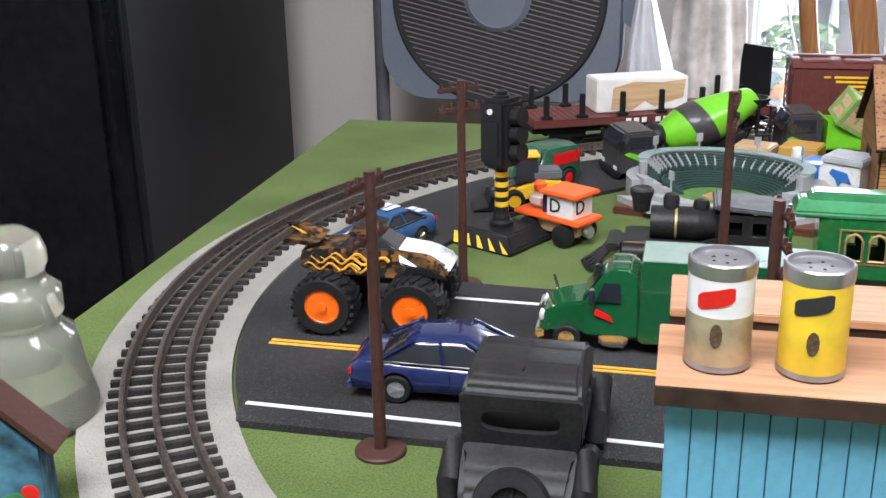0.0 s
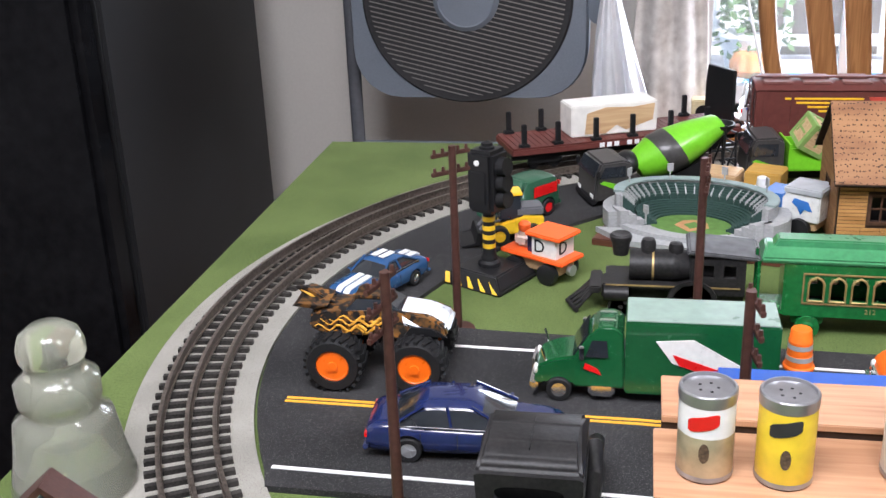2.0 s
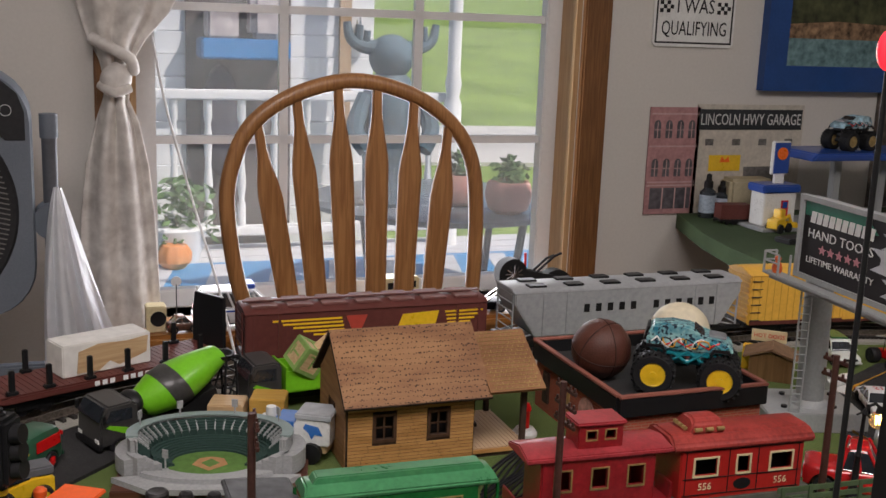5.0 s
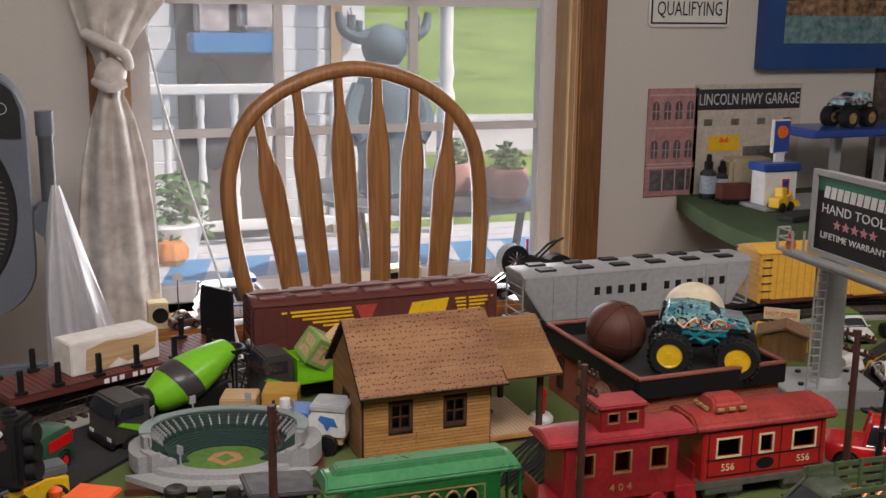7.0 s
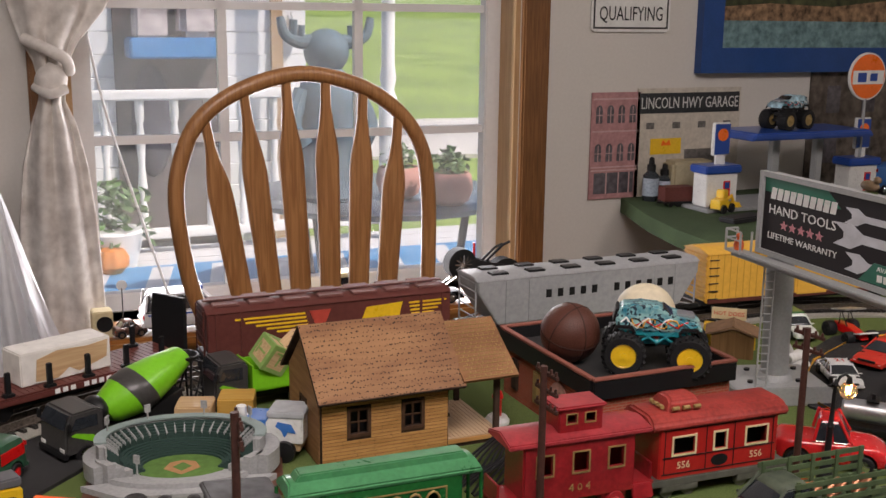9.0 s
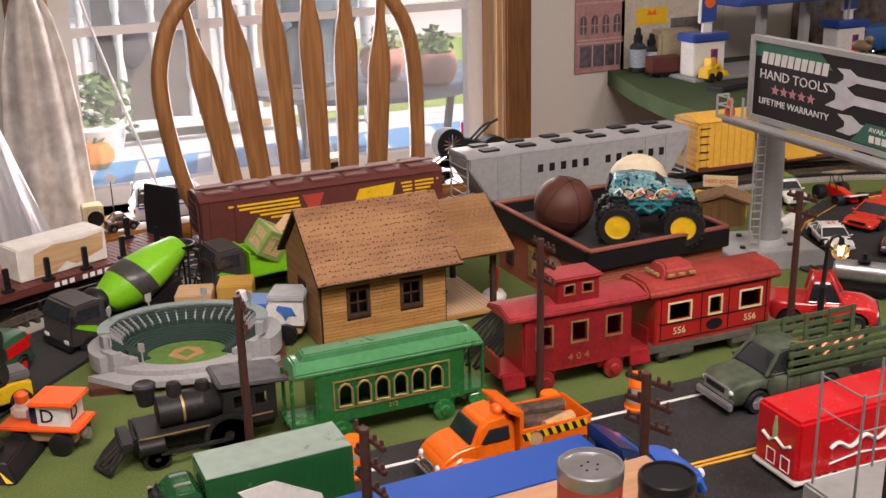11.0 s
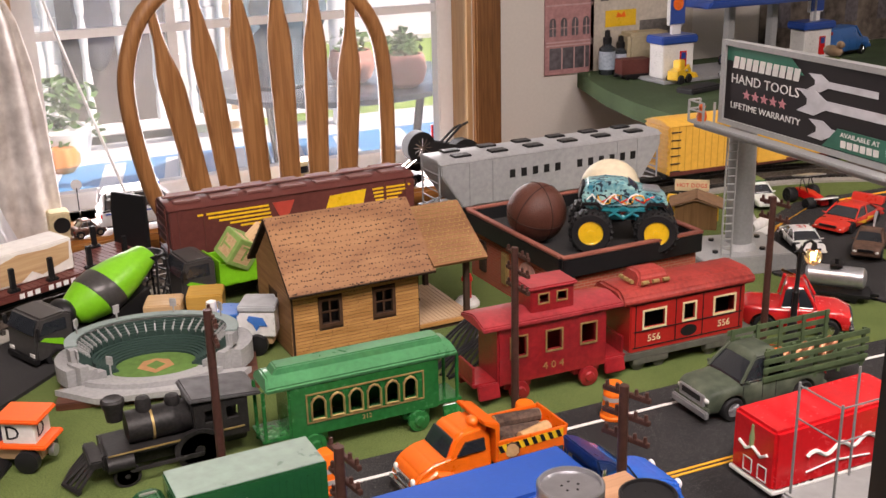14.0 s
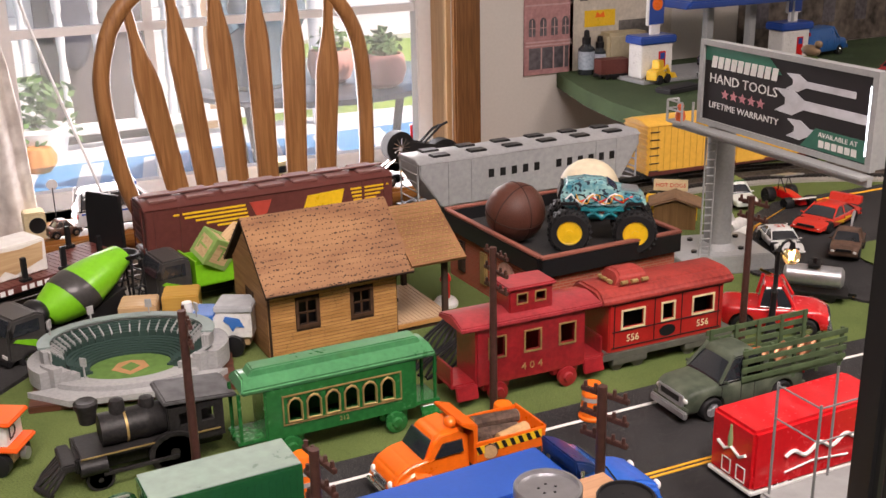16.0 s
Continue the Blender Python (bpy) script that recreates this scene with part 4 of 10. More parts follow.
part("cab", slab(B(), [(-0.008, 0.022, 0.010), (-0.006, 0.042, 0.008), (0.010, 0.042, 0.008), (0.012, 0.020, 0.010)], 0.02, 0.0008), GLASS_DARK, ld)
part("cab_roof", box(B(), (0.002, 0, 0.043), (0.020, 0.019, 0.0025), bev=0.0006), YELLOW, ld)
for x in (-0.016, 0.013):
    for s in (1, -1):
        wheel(ld, (x, s * 0.0135, 0.0085), 0.0085, 0.007, YELLOW)
bm = B()
for s in (1, -1):
    tube(bm, [(0.006, s * 0.006, 0.020), (0.024, s * 0.006, 0.018), (0.032, s * 0.006, 0.008)], 0.0016, 8)
part("arm", bm, mat("loader_grey", (0.12, 0.12, 0.13), 0.5), ld)
part("bucket", slab(B(), [(0.030, 0.002), (0.028, 0.012), (0.032, 0.014), (0.034, 0.004), (0.046, 0.0025), (0.046, 0.0010)], 0.034, 0.0004), BLACK, ld, "black bucket")

# cast iron coupe at the front edge of the road
co = thing("cast_iron_car", pose(-0.001, 0.531, 0.0, 0, 0, 90), "matte black cast-iron vintage coupe with rear spare wheel", "toy car")
rear = [(-0.050, 0.008, 0.021), (-0.0535, 0.016, 0.022), (-0.050, 0.024, 0.023), (-0.041, 0.030, 0.024), (-0.031, 0.034, 0.0248), (-0.024, 0.037, 0.0252), (0.022, 0.037, 0.0252), (0.026, 0.033, 0.022), (0.056, 0.030, 0.016), (0.062, 0.026, 0.014), (0.062, 0.008, 0.014)]
part("body", slab(B(), rear, 0.05, 0.0030, seg=4), IRON, co, angle=60)


def ringed(bm, outer_xy, n, rx, rz, power, cz, depth, m):
    """A plate in the x-z plane with one rounded opening."""
    rows = []
    k = len(outer_xy)
    for i in range(n):
        q = 2 * math.pi * i / n
        ca, sa = math.cos(q), math.sin(q)
        ix, iz = rx * math.copysign(abs(ca) ** power, ca), cz + rz * math.copysign(abs(sa) ** power, sa)
        best = None
        for e in range(k):
            (x0, z0), (x1, z1) = outer_xy[e], outer_xy[(e + 1) % k]
            dx, dz = ix, iz - cz
            den = dx * (z1 - z0) - dz * (x1 - x0)
            if abs(den) > 1e-12:
                f = (x0 * (z1 - z0) - (z0 - cz) * (x1 - x0)) / den
                w = (x0 * dz - (z0 - cz) * dx) / den
                if f > 0 and -1e-6 <= w <= 1 + 1e-6 and (best is None or f < best):
                    best = f
        ox, oz = ix * best, cz + (iz - cz) * best
        rows.append([bm.verts.new(m @ Vector(v)) for v in ((ix, 0, iz), (ox, 0, oz), (ox, depth, oz), (ix, depth, iz))])
    for p, q in zip(rows, rows[1:] + rows[:1]):
        for e in range(4):
            bm.faces.new((p[e], p[(e + 1) % 4], q[(e + 1) % 4], q[e]))
    return bm


bm = B()
ringed(bm, [(-0.0246, 0.034), (0.0246, 0.034), (0.0256, 0.058), (-0.0256, 0.058)], 48, 0.0165, 0.0050, 0.55, 0.0465, 0.0030, pose(-0.0262, 0, 0, 0, -4, 0) @ pose(0, 0, 0, 0, 0, -90))
ringed(bm, [(-0.0246, 0.034), (0.0246, 0.034), (0.0252, 0.058), (-0.0252, 0.058)], 48, 0.0200, 0.0065, 0.5, 0.0470, 0.0030, pose(0.0215, 0, 0, 0, 0, 90))
for s in (1, -1):
    ringed(bm, [(-0.0235, 0.034), (0.0215, 0.034), (0.0215, 0.058), (-0.0235, 0.058)], 40, 0.0150, 0.0060, 0.5, 0.0465, 0.0028, pose(0, s * 0.0252, 0) @ (pose(0, -0.0028, 0) if s > 0 else Matrix()))
part("cabin", bm, IRON, co, angle=50)
part("roof", slab(B(), [(-0.0285, 0.0555, 0.0258), (-0.0275, 0.0600, 0.0250), (-0.022, 0.0632, 0.0236), (-0.010, 0.0652, 0.0228), (0.006, 0.0652, 0.0228), (0.020, 0.0630, 0.0236), (0.027, 0.0590, 0.0250), (0.028, 0.0555, 0.0258)], 0.05, 0.0024, seg=4), IRON, co, angle=60)
part("seam", box(B(), (-0.002, 0.0006, 0.0640), (0.030, 0.0004, 0.0026)), BLACK, co)
for x in (-0.030, 0.040):
    for s in (1, -1):
        part("wheel", lathe(B(), [(0.016, -0.003), (0.0165, 0), (0.016, 0.003), (0.005, 0.0045), (0.0, 0.005)], 28, pose(x, s * 0.028, 0.0165, -90 * s, 0, 0)), IRON, co)
        part("fender", tube(B(), [(x - 0.019, s * 0.027, 0.013), (x - 0.015, s * 0.028, 0.026), (x, s * 0.028, 0.0335), (x + 0.015, s * 0.028, 0.027), (x + 0.021, s * 0.027, 0.013)], 0.0044, 12), IRON, co, angle=60)
sp = part("spare_wheel", lathe(B(), [(0.009, -0.004), (0.0155, -0.004), (0.0165, 0.0), (0.0155, 0.004), (0.009, 0.004), (0.008, 0.0)], 32, pose(-0.052, 0, 0.020, 0, -68, 0)), IRON, co)
bm = cyl(B(), (0, 0, -0.002), (0, 0, 0.003), 0.004, n=14)
for k in range(6):
    a = k * math.pi / 3
    tube(bm, [(0, 0, 0), (0.0095 * math.cos(a), 0.0095 * math.sin(a), 0)], 0.0011, 6)
part("spokes", bm, IRON, sp, m=pose(-0.052, 0, 0.020, 0, -68, 0))

# green delivery truck
GT = paint("truck_green", (0.008, 0.085, 0.026), 0.25, 0.6)
gt = thing("box_truck", pose(0.056, 0.6855, 0.004, 0, 0, 180), "dark green diecast box truck with chrome bumper", "truck", "toy trucks")
part("box_body", box(B(), (-0.0290, 0, 0.0315), (0.090, 0.036, 0.049), bev=0.0012), GT, gt)
for k in range(20):
    for s in (1, -1):
        part("panel_rib", box(B(), (-0.070 + k * 0.0043, s * 0.0181, 0.030), (0.0011, 0.0006, 0.040)), GT, gt)
# the overhead reflection on the roof is put into its paler colour
part("roof", box(B(), (-0.0290, 0, 0.0562), (0.0885, 0.0345, 0.0008), bev=0.0003), mat("roof_green_reflecting", (0.24, 0.33, 0.28), 0.3, coat=0.5), gt, "green roof, paled by a painted-in reflection")
part("cab", slab(B(), [(0.016, 0.010, 0.0175), (0.017, 0.045, 0.0160), (0.022, 0.050, 0.0140), (0.031, 0.050, 0.0140), (0.038, 0.044, 0.0150), (0.047, 0.030, 0.0165), (0.047, 0.010, 0.0175)], 0.03, 0.0012), GT, gt)
part("hood", slab(B(), hull([(0.040, 0.010), (0.042, 0.031), (0.060, 0.027), (0.070, 0.022), (0.072, 0.010)], 0.010, [(0.056, 0.0092)]), 0.031, 0.0016), GT, gt)
for s in (1, -1):
    part("side_window", slab(B(), [(0.026, 0.031), (0.027, 0.042), (0.036, 0.042), (0.040, 0.031)], 0.001, m=pose(0, s * 0.0172, 0)), GLASS_DARK, gt)
    part("mirror", box(B(), (0.042, s * 0.0205, 0.035), (0.003, 0.003, 0.009), bev=0.0006), CHROME, gt)
    part("fuel_tank", box(B(), (0.030, s * 0.0150, 0.0085), (0.016, 0.006, 0.010), bev=0.002), CHROME, gt, "chrome step and tank")
    part("headlight", ball(B(), (0.0705, s * 0.0122, 0.019), 0.003, (0.6, 1, 1.2), 10, 6), WHITE, gt)
    part("horn_mirror", tube(B(), [(0.064, s * 0.013, 0.024), (0.067, s * 0.0135, 0.034)], 0.0008, 6), CHROME, gt)
    for k, (x, c) in enumerate(((-0.040, "decal_red"), (-0.030, "decal_white"))):
        pts = [(-0.052, 0.014), (-0.006, 0.030), (0.004, 0.044), (-0.018, 0.046), (-0.046, 0.030)] if k else [(-0.042, 0.018), (-0.010, 0.029), (-0.006, 0.036), (-0.036, 0.026)]
        part("decal", slab(B(), [(px, pz) for px, pz in pts], 0.0006, m=pose(-0.006, s * (0.0186 + 0.0004 * (1 - k)), 0)), {"decal_red": RED, "decal_white": WHITE}[c], gt, "slanted red and white logo shape")
    part("door_decal", slab(B(), [(0.030, 0.019), (0.041, 0.023), (0.040, 0.027), (0.032, 0.023)], 0.0005, m=pose(0, s * 0.0176, 0)), RED, gt)
part("windscreen", slab(B(), [(0.0385, 0.0445, 0.0135), (0.0388, 0.0455, 0.0135), (0.0478, 0.0308, 0.015), (0.0472, 0.0302, 0.015)], 0.02), GLASS_DARK, gt)
part("bumper", box(B(), (0.0715, 0, 0.0095), (0.005, 0.036, 0.007), bev=0.0014), CHROME, gt, "chrome front bumper")
part("grille", box(B(), (0.0722, 0, 0.0185), (0.0014, 0.016, 0.010), bev=0.0004), CHROME, gt)
part("roof_vent", box(box(B(), (0.027, -0.006, 0.0505), (0.010, 0.003, 0.002), bev=0.0005), (0.027, 0.006, 0.0505), (0.010, 0.003, 0.002), bev=0.0005), CHROME, gt)
for x in (0.056, -0.050):
    for s in (1, -1):
        wheel(gt, (x, s * 0.0155, 0.0078), 0.0078, 0.006, CHROME)
part("chassis", box(B(), (0, 0, 0.008), (0.13, 0.018, 0.005)), BLACK, gt)

# sky-blue ply building in the foreground, with little beer-can shakers on its roof
BOARD = mat("blue_board", (0.150, 0.41, 0.56), 0.7, vary=0.1, grain=250, bump=0.1)
sh = thing("plywood_shop", pose(0.057, 0.409, 0), "sky-blue boarded plywood shop with flat birch roof", "model house")
LX = 0.158
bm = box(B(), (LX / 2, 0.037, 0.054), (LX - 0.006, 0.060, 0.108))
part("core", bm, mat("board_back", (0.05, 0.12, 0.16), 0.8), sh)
bd = meshed("board", box(B(), (0, 0, 0.0545), (0.0074, 0.0022, 0.109), bev=0.0003))
bd.materials.append(BOARD)
for k in range(20):
    o = new("board", bd)
    o.parent, o.matrix_basis = sh, pose(0.0045 + k * 0.0078, 0.0065, 0)
for k in range(7):
    o = new("board", bd)
    o.parent, o.matrix_basis = sh, pose(0.0016, 0.0115 + k * 0.0078, 0, 0, 0, 90)
part("roof", box(B(), (LX / 2, 0.0235, 0.1125), (LX + 0.006, 0.049, 0.0036), bev=0.0004), PLY, sh, "birch plywood roof board")
part("roof_edge", box(B(), (LX / 2, -0.0006, 0.1112), (LX + 0.0062, 0.0012, 0.0062)), CHAR, sh, "laser-burnt roof edge")
part("parapet", box(B(), (LX / 2, 0.050, 0.113), (LX, 0.004, 0.010)), CHAR, sh)
part("parapet_cap", box(B(), (LX / 2, 0.064, 0.1188), (LX, 0.034, 0.003), bev=0.0004), PLY, sh, "birch plywood parapet cap")


def can(x, y, label, lower, upper, lid, r=0.0102, h=0.0355, badge=None):
    c = thing("shaker_can", pose(x, y, 0.1145), label, "shaker", "drink-can shakers")
    part("body", lathe(B(), [(r * 0.93, 0), (r, 0.0015), (r, h * 0.52)], 36), lower, c)
    part("label", lathe(B(), [(r, h * 0.52), (r, h * 0.86)], 36), upper, c)
    part("rim", lathe(B(), [(r * 1.01, h * 0.86), (r * 1.03, h * 0.88), (r * 1.03, h * 0.985), (r * 0.99, h), (r * 0.92, h), (r * 0.90, h * 0.965), (0, h * 0.965)], 36), lid, c, "steel rim and lid")
    bm = B()
    for k in range(5):
        a = k * 1.257
        cyl(bm, (0.0035 * math.cos(a), 0.0035 * math.sin(a), h * 0.962), (0.0035 * math.cos(a), 0.0035 * math.sin(a), h * 0.968), 0.0006, n=8)
    part("holes", bm, BLACK, c)
    part("base_rim", lathe(B(), [(r * 0.95, 0.0), (r * 1.015, 0.0006), (r * 1.015, 0.0022), (r * 0.99, 0.0026)], 36), lid, c)
    if badge:
        for s in (-10,):
            for z_, hh, half in ((0.70, 0.0056, 32),):
                bm = B()
                rows = []
                for k in range(17):
                    u = k / 8 - 1
                    q = radians(-90 + s + half * u)
                    rows.append([bm.verts.new(((r + d) * math.cos(q), (r + d) * math.sin(q), h * z_ + 0.0016 * u + e * hh / 2 * (1 - 0.35 * u ** 6))) for d, e in ((0.0, -1), (0.00025, -1), (0.00025, 1), (0.0, 1))])
                for p, q in zip(rows, rows[1:]):
                    for e in range(4):
                        bm.faces.new((p[e], p[(e + 1) % 4], q[(e + 1) % 4], q[e]))
                part("brand_bar", bm, badge, c, "plain bar in the brand's colour")
            bm = B()
            for k in range(13):
                q = radians(-90 + s + 4 - 9 + k * 1.5)
                hh = 0.0052 * math.sqrt(max(1 - ((k - 6) / 6.6) ** 2, 0.05))
                box(bm, ((r + 0.0001) * math.cos(q), (r + 0.0001) * math.sin(q), h * 0.36), (0.0003, 0.0004, hh * 1.5), (0, 0, math.degrees(q)))
            part("emblem", bm, mat("emblem_brown", (0.10, 0.065, 0.04), 0.5, vary=0.5, grain=900), c, "small dark oval emblem")
    return c


CANTIN = mat("can_tin", (0.40, 0.40, 0.42), 0.3, 0.8, vary=0.15)
can(0.0722, 0.4290, "worn white and tin drink-can shaker with red brand shape", mat("can_worn_gold", (0.50, 0.44, 0.30), 0.4, 0.5, vary=0.25), mat("can_white", (0.74, 0.74, 0.73), 0.4), CANTIN, badge=RED)
can(0.1002, 0.4280, "bright yellow drink-can shaker with dark brand shape", mat("can_yellow", (0.80, 0.58, 0.03), 0.35), mat("can_yellow", (0.8, 0.58, 0.03)), CANTIN, badge=mat("can_ink", (0.03, 0.03, 0.03), 0.5))
can(0.1480, 0.4350, "white and red drink-can shaker with silver lid", mat("can_white", (0.74, 0.74, 0.73)), mat("can_red", (0.40, 0.06, 0.04), 0.4), CANTIN, r=0.0130, h=0.047, badge=WHITE)
can(0.1810, 0.4290, "small dark drink-can shaker with black lid", mat("can_dark", (0.06, 0.05, 0.05), 0.4), mat("can_dark", (0.06, 0.05, 0.05)), BLACK, r=0.0115, h=0.036)
solid("red_bead", ball(B(), (0.0690, 0.4740, 0.1246), 0.0045, u=14, v=8), RED, "small red bead on the parapet cap", "bead")

# glass insulator and the little poster house beyond the track
INS = mat("insulator_glass", (0.90, 0.92, 0.78), 0.06, vary=0.05, bump=0.0, trans=0.86)
INSP = [(0.028, 0), (0.0335, 0.002), (0.034, 0.010), (0.030, 0.026), (0.0275, 0.043), (0.0265, 0.048), (0.0215, 0.052), (0.0205, 0.055), (0.0225, 0.059), (0.0225, 0.071), (0.0190, 0.074), (0.0160, 0.077), (0.0160, 0.081), (0.0180, 0.085), (0.0180, 0.091), (0.0155, 0.098), (0.009, 0.1025), (0.0, 0.104)]
hollow = [(0.0, 0.080), (0.008, 0.078), (0.010, 0.060), (0.014, 0.045), (0.022, 0.020), (0.026, 0.0)]
gi = new("glass_insulator", meshed("glass_insulator", lathe(lathe(B(), INSP, 64), hollow, 48), 80))
gi.data.materials.append(INS)
gi.matrix_basis = pose(-0.260, 0.545, 0)
tagged(gi, "clear ribbed glass telegraph insulator on the grass", "insulator")
ph = thing("poster_house", pose(-0.224, 0.466, 0, 0, 0, 10) @ Matrix.Diagonal((1, 0.28, 1, 1)), "small model house with brown gable roof and painted blue wall", "model house")
part("walls", slab(B(), [(-0.022, 0), (-0.022, 0.034), (0, 0.055), (0.022, 0.034), (0.022, 0)], 0.05), mat("poster_blue", (0.02, 0.10, 0.30), 0.6, vary=0.6, grain=90, stain=60, tone=(0.10, 0.25, 0.35)), ph)
for s in (1, -1):
    part("roof_panel", box(B(), (s * 0.0145, 0, 0.0475), (0.042, 0.062, 0.003), (0, s * 43, 0), 0.0005), POLE, ph, "dark brown roof panel")
part("bush", ball(ball(B(), (0.010, -0.0252, 0.006), 0.007, (1.2, 0.4, 1)), (-0.004, -0.0252, 0.005), 0.006, (1.2, 0.4, 1)), mat("bush_green", (0.03, 0.14, 0.05), 0.8, vary=0.3), ph, "green bush shape on the wall")
part("flower", ball(B(), (0.016, -0.0254, 0.013), 0.004, (1, 0.4, 1)), RED, ph, "red flower shape")

# ---- the middle of the layout ----
# cast iron locomotive, facing -x
lo = thing("steam_locomotive", pose(0.064, 0.822, 0, 0, 0, 180) @ Matrix.Diagonal((1.10, 1.10, 0.95, 1)), "black cast-iron toy steam locomotive with cowcatcher", "toy locomotive", "cast-iron train")
part("boiler", lathe(B(), [(0.0, -0.040), (0.0115, -0.039), (0.0120, -0.036), (0.0126, -0.034), (0.0118, -0.033), (0.0118, -0.008), (0.0124, -0.007), (0.0124, -0.004), (0.0118, -0.003), (0.0118, 0.018), (0.0118, 0.019), (0.0118, 0.022), (0.0, 0.022)], 28, pose(0, 0, 0.036, 0, -90, 180)), IRON, lo)
part("smokestack", lathe(B(), [(0.0050, 0.044), (0.0055, 0.048), (0.0060, 0.053), (0.0072, 0.056), (0.0074, 0.0595), (0.0060, 0.061), (0.0, 0.060)], 20, pose(0.028, 0, 0)), IRON, lo)
for x, h in ((0.010, 0.058), (-0.008, 0.055)):
    part("dome", lathe(B(), [(0.0048, 0.044), (0.0050, h - 0.004), (0.0040, h - 0.001), (0.0, h)], 18, pose(x, 0, 0)), IRON, lo)
bm = B()
for s in (1, -1):
    pierced(bm, -0.052, -0.018, 0.020, 0.049, s * 0.0155, 0.0025, [(-0.046, -0.038, 0.034, 0.044), (-0.032, -0.024, 0.034, 0.044)])
box(bm, (-0.018, 0, 0.036), (0.002, 0.031, 0.026))
part("cab", bm, IRON, lo)
part("cab_roof", slab(B(), [(-0.062, 0.048), (-0.060, 0.0515), (-0.016, 0.0560), (-0.014, 0.0525)], 0.036, 0.001, pose(0, 0, 0)), mat("roof_grey_iron", (0.075, 0.075, 0.078), 0.5, vary=0.3, stain=60), lo, "worn grey cab roof")
part("running_board", box(B(), (-0.006, 0, 0.0245), (0.086, 0.034, 0.003), bev=0.0008), IRON, lo)
part("running_board_edge", box(B(), (-0.006, 0.0172, 0.0262), (0.086, 0.0008, 0.0010)), GOLD, lo, "worn gilt edge line")
part("frame", box(B(), (-0.006, 0, 0.017), (0.092, 0.020, 0.012), bev=0.001), IRON, lo)
for x, r in ((-0.019, 0.0158), (0.027, 0.0085)):
    for s in (1, -1):
        y = s * 0.0165
        w = part("drive_wheel", lathe(B(), [(r * 0.80, -0.002), (r, -0.002), (r, 0.002), (r * 0.80, 0.002), (r * 0.80, -0.002)], 32, pose(x, y, r, 90, 0, 0)), IRON, lo)
        bm = cyl(B(), (x, y - 0.0025, r), (x, y + 0.0025, r), r * 0.2, n=12)
        for k in range(5):
            a = k * math.pi / 5
            tube(bm, [(x - r * 0.85 * math.cos(a), y, r - r * 0.85 * math.sin(a)), (x + r * 0.85 * math.cos(a), y, r + r * 0.85 * math.sin(a))], r * 0.07, 6)
        part("spokes", bm, IRON, w)
for s in (1, -1):
    part("cylinder", cyl(B(), (0.022, s * 0.016, 0.019), (0.038, s * 0.016, 0.019), 0.0062, n=18), IRON, lo)
    part("side_rod", box(B(), (0.002, s * 0.0195, 0.013), (0.046, 0.0016, 0.0026)), IRON, lo)
part("boiler_band", lathe(B(), [(0.0116, 0.0), (0.01235, 0.0), (0.01235, 0.0014), (0.0116, 0.0014)], 28, pose(0.006, 0, 0.036, 0, 90, 0)), GOLD, lo, "worn gilt boiler band")
for k in range(7):
    y = -0.015 + k * 0.005
    part("cowcatcher_bar", tube(B(), [(0.044, y * 0.8, 0.020), (0.056 + 0.006 * (1 - abs(k - 3) / 3), y, 0.004)], 0.0013, 6), IRON, lo)
bm = B()
tube(bm, [(0.056, -0.016, 0.003), (0.063, 0, 0.003), (0.056, 0.016, 0.003)], 0.0018, 6)
box(bm, (0.044, 0, 0.020), (0.008, 0.030, 0.006), bev=0.001)
part("cowcatcher", bm, IRON, lo, "cowcatcher rail and beam")

GREEN_C = mat("coach_green", (0.008, 0.125, 0.028), 0.25, vary=0.18, grain=240, bump=0.12, stain=40, coat=0.5)
# paler copy of the coach green; light from above put into the roof's colour
GREEN_LIT = mat("coach_green_lit", (0.045, 0.215, 0.085), 0.3, vary=0.15, grain=240, bump=0.12, stain=40, coat=0.4)
gc = thing("passenger_coach", pose(0.202, 0.796, 0, 0, 0, -2), "glossy green cast-iron toy passenger coach with gilt windows", "train car", "cast-iron train")
holes = [(-0.041 + k * 0.0140, -0.031 + k * 0.0140, 0.028, 0.045) for k in range(6)]
for s in (1, -1):
    part("side_wall", pierced(B(), -0.056, 0.056, 0.016, 0.054, s * 0.015, 0.003, holes), GREEN_C, gc)
    bm = B()
    for xa, xb, za, zb in holes:
        tube(bm, [(xa, s * 0.0172, za), (xa, s * 0.0172, zb - 0.004), (xa + 0.002, s * 0.0172, zb - 0.001), ((xa + xb) / 2, s * 0.0172, zb + 0.0005), (xb - 0.002, s * 0.0172, zb - 0.001), (xb, s * 0.0172, zb - 0.004), (xb, s * 0.0172, za), (xa, s * 0.0172, za)], 0.0009, 6)
    rim_frame(bm, -0.044, 0.044, 0.0265, 0.0472, s * 0.0168, 0.001, 0.001)
    part("gilt_frames", bm, GOLD, gc, "worn gilt window frames")
for x in (-0.056, 0.056):
    part("end_wall", box(B(), (x, 0, 0.035), (0.003, 0.030, 0.038)), GREEN_C, gc)
    part("platform", box(B(), (x * 1.18, 0, 0.017), (0.022, 0.028, 0.003), bev=0.0006), GREEN_C, gc)
    for s in (1, -1):
        part("step", box(B(), (x * 1.20, s * 0.0165, 0.010), (0.014, 0.004, 0.010), (s * 14, 0, 0), 0.0008), GREEN_C, gc)
        part("post", cyl(B(), (x * 1.32, s * 0.012, 0.018), (x * 1.32, s * 0.012, 0.054), 0.0014, n=8), GREEN_C, gc)
part("floor", box(B(), (0, 0, 0.017), (0.112, 0.030, 0.003)), GREEN_C, gc)
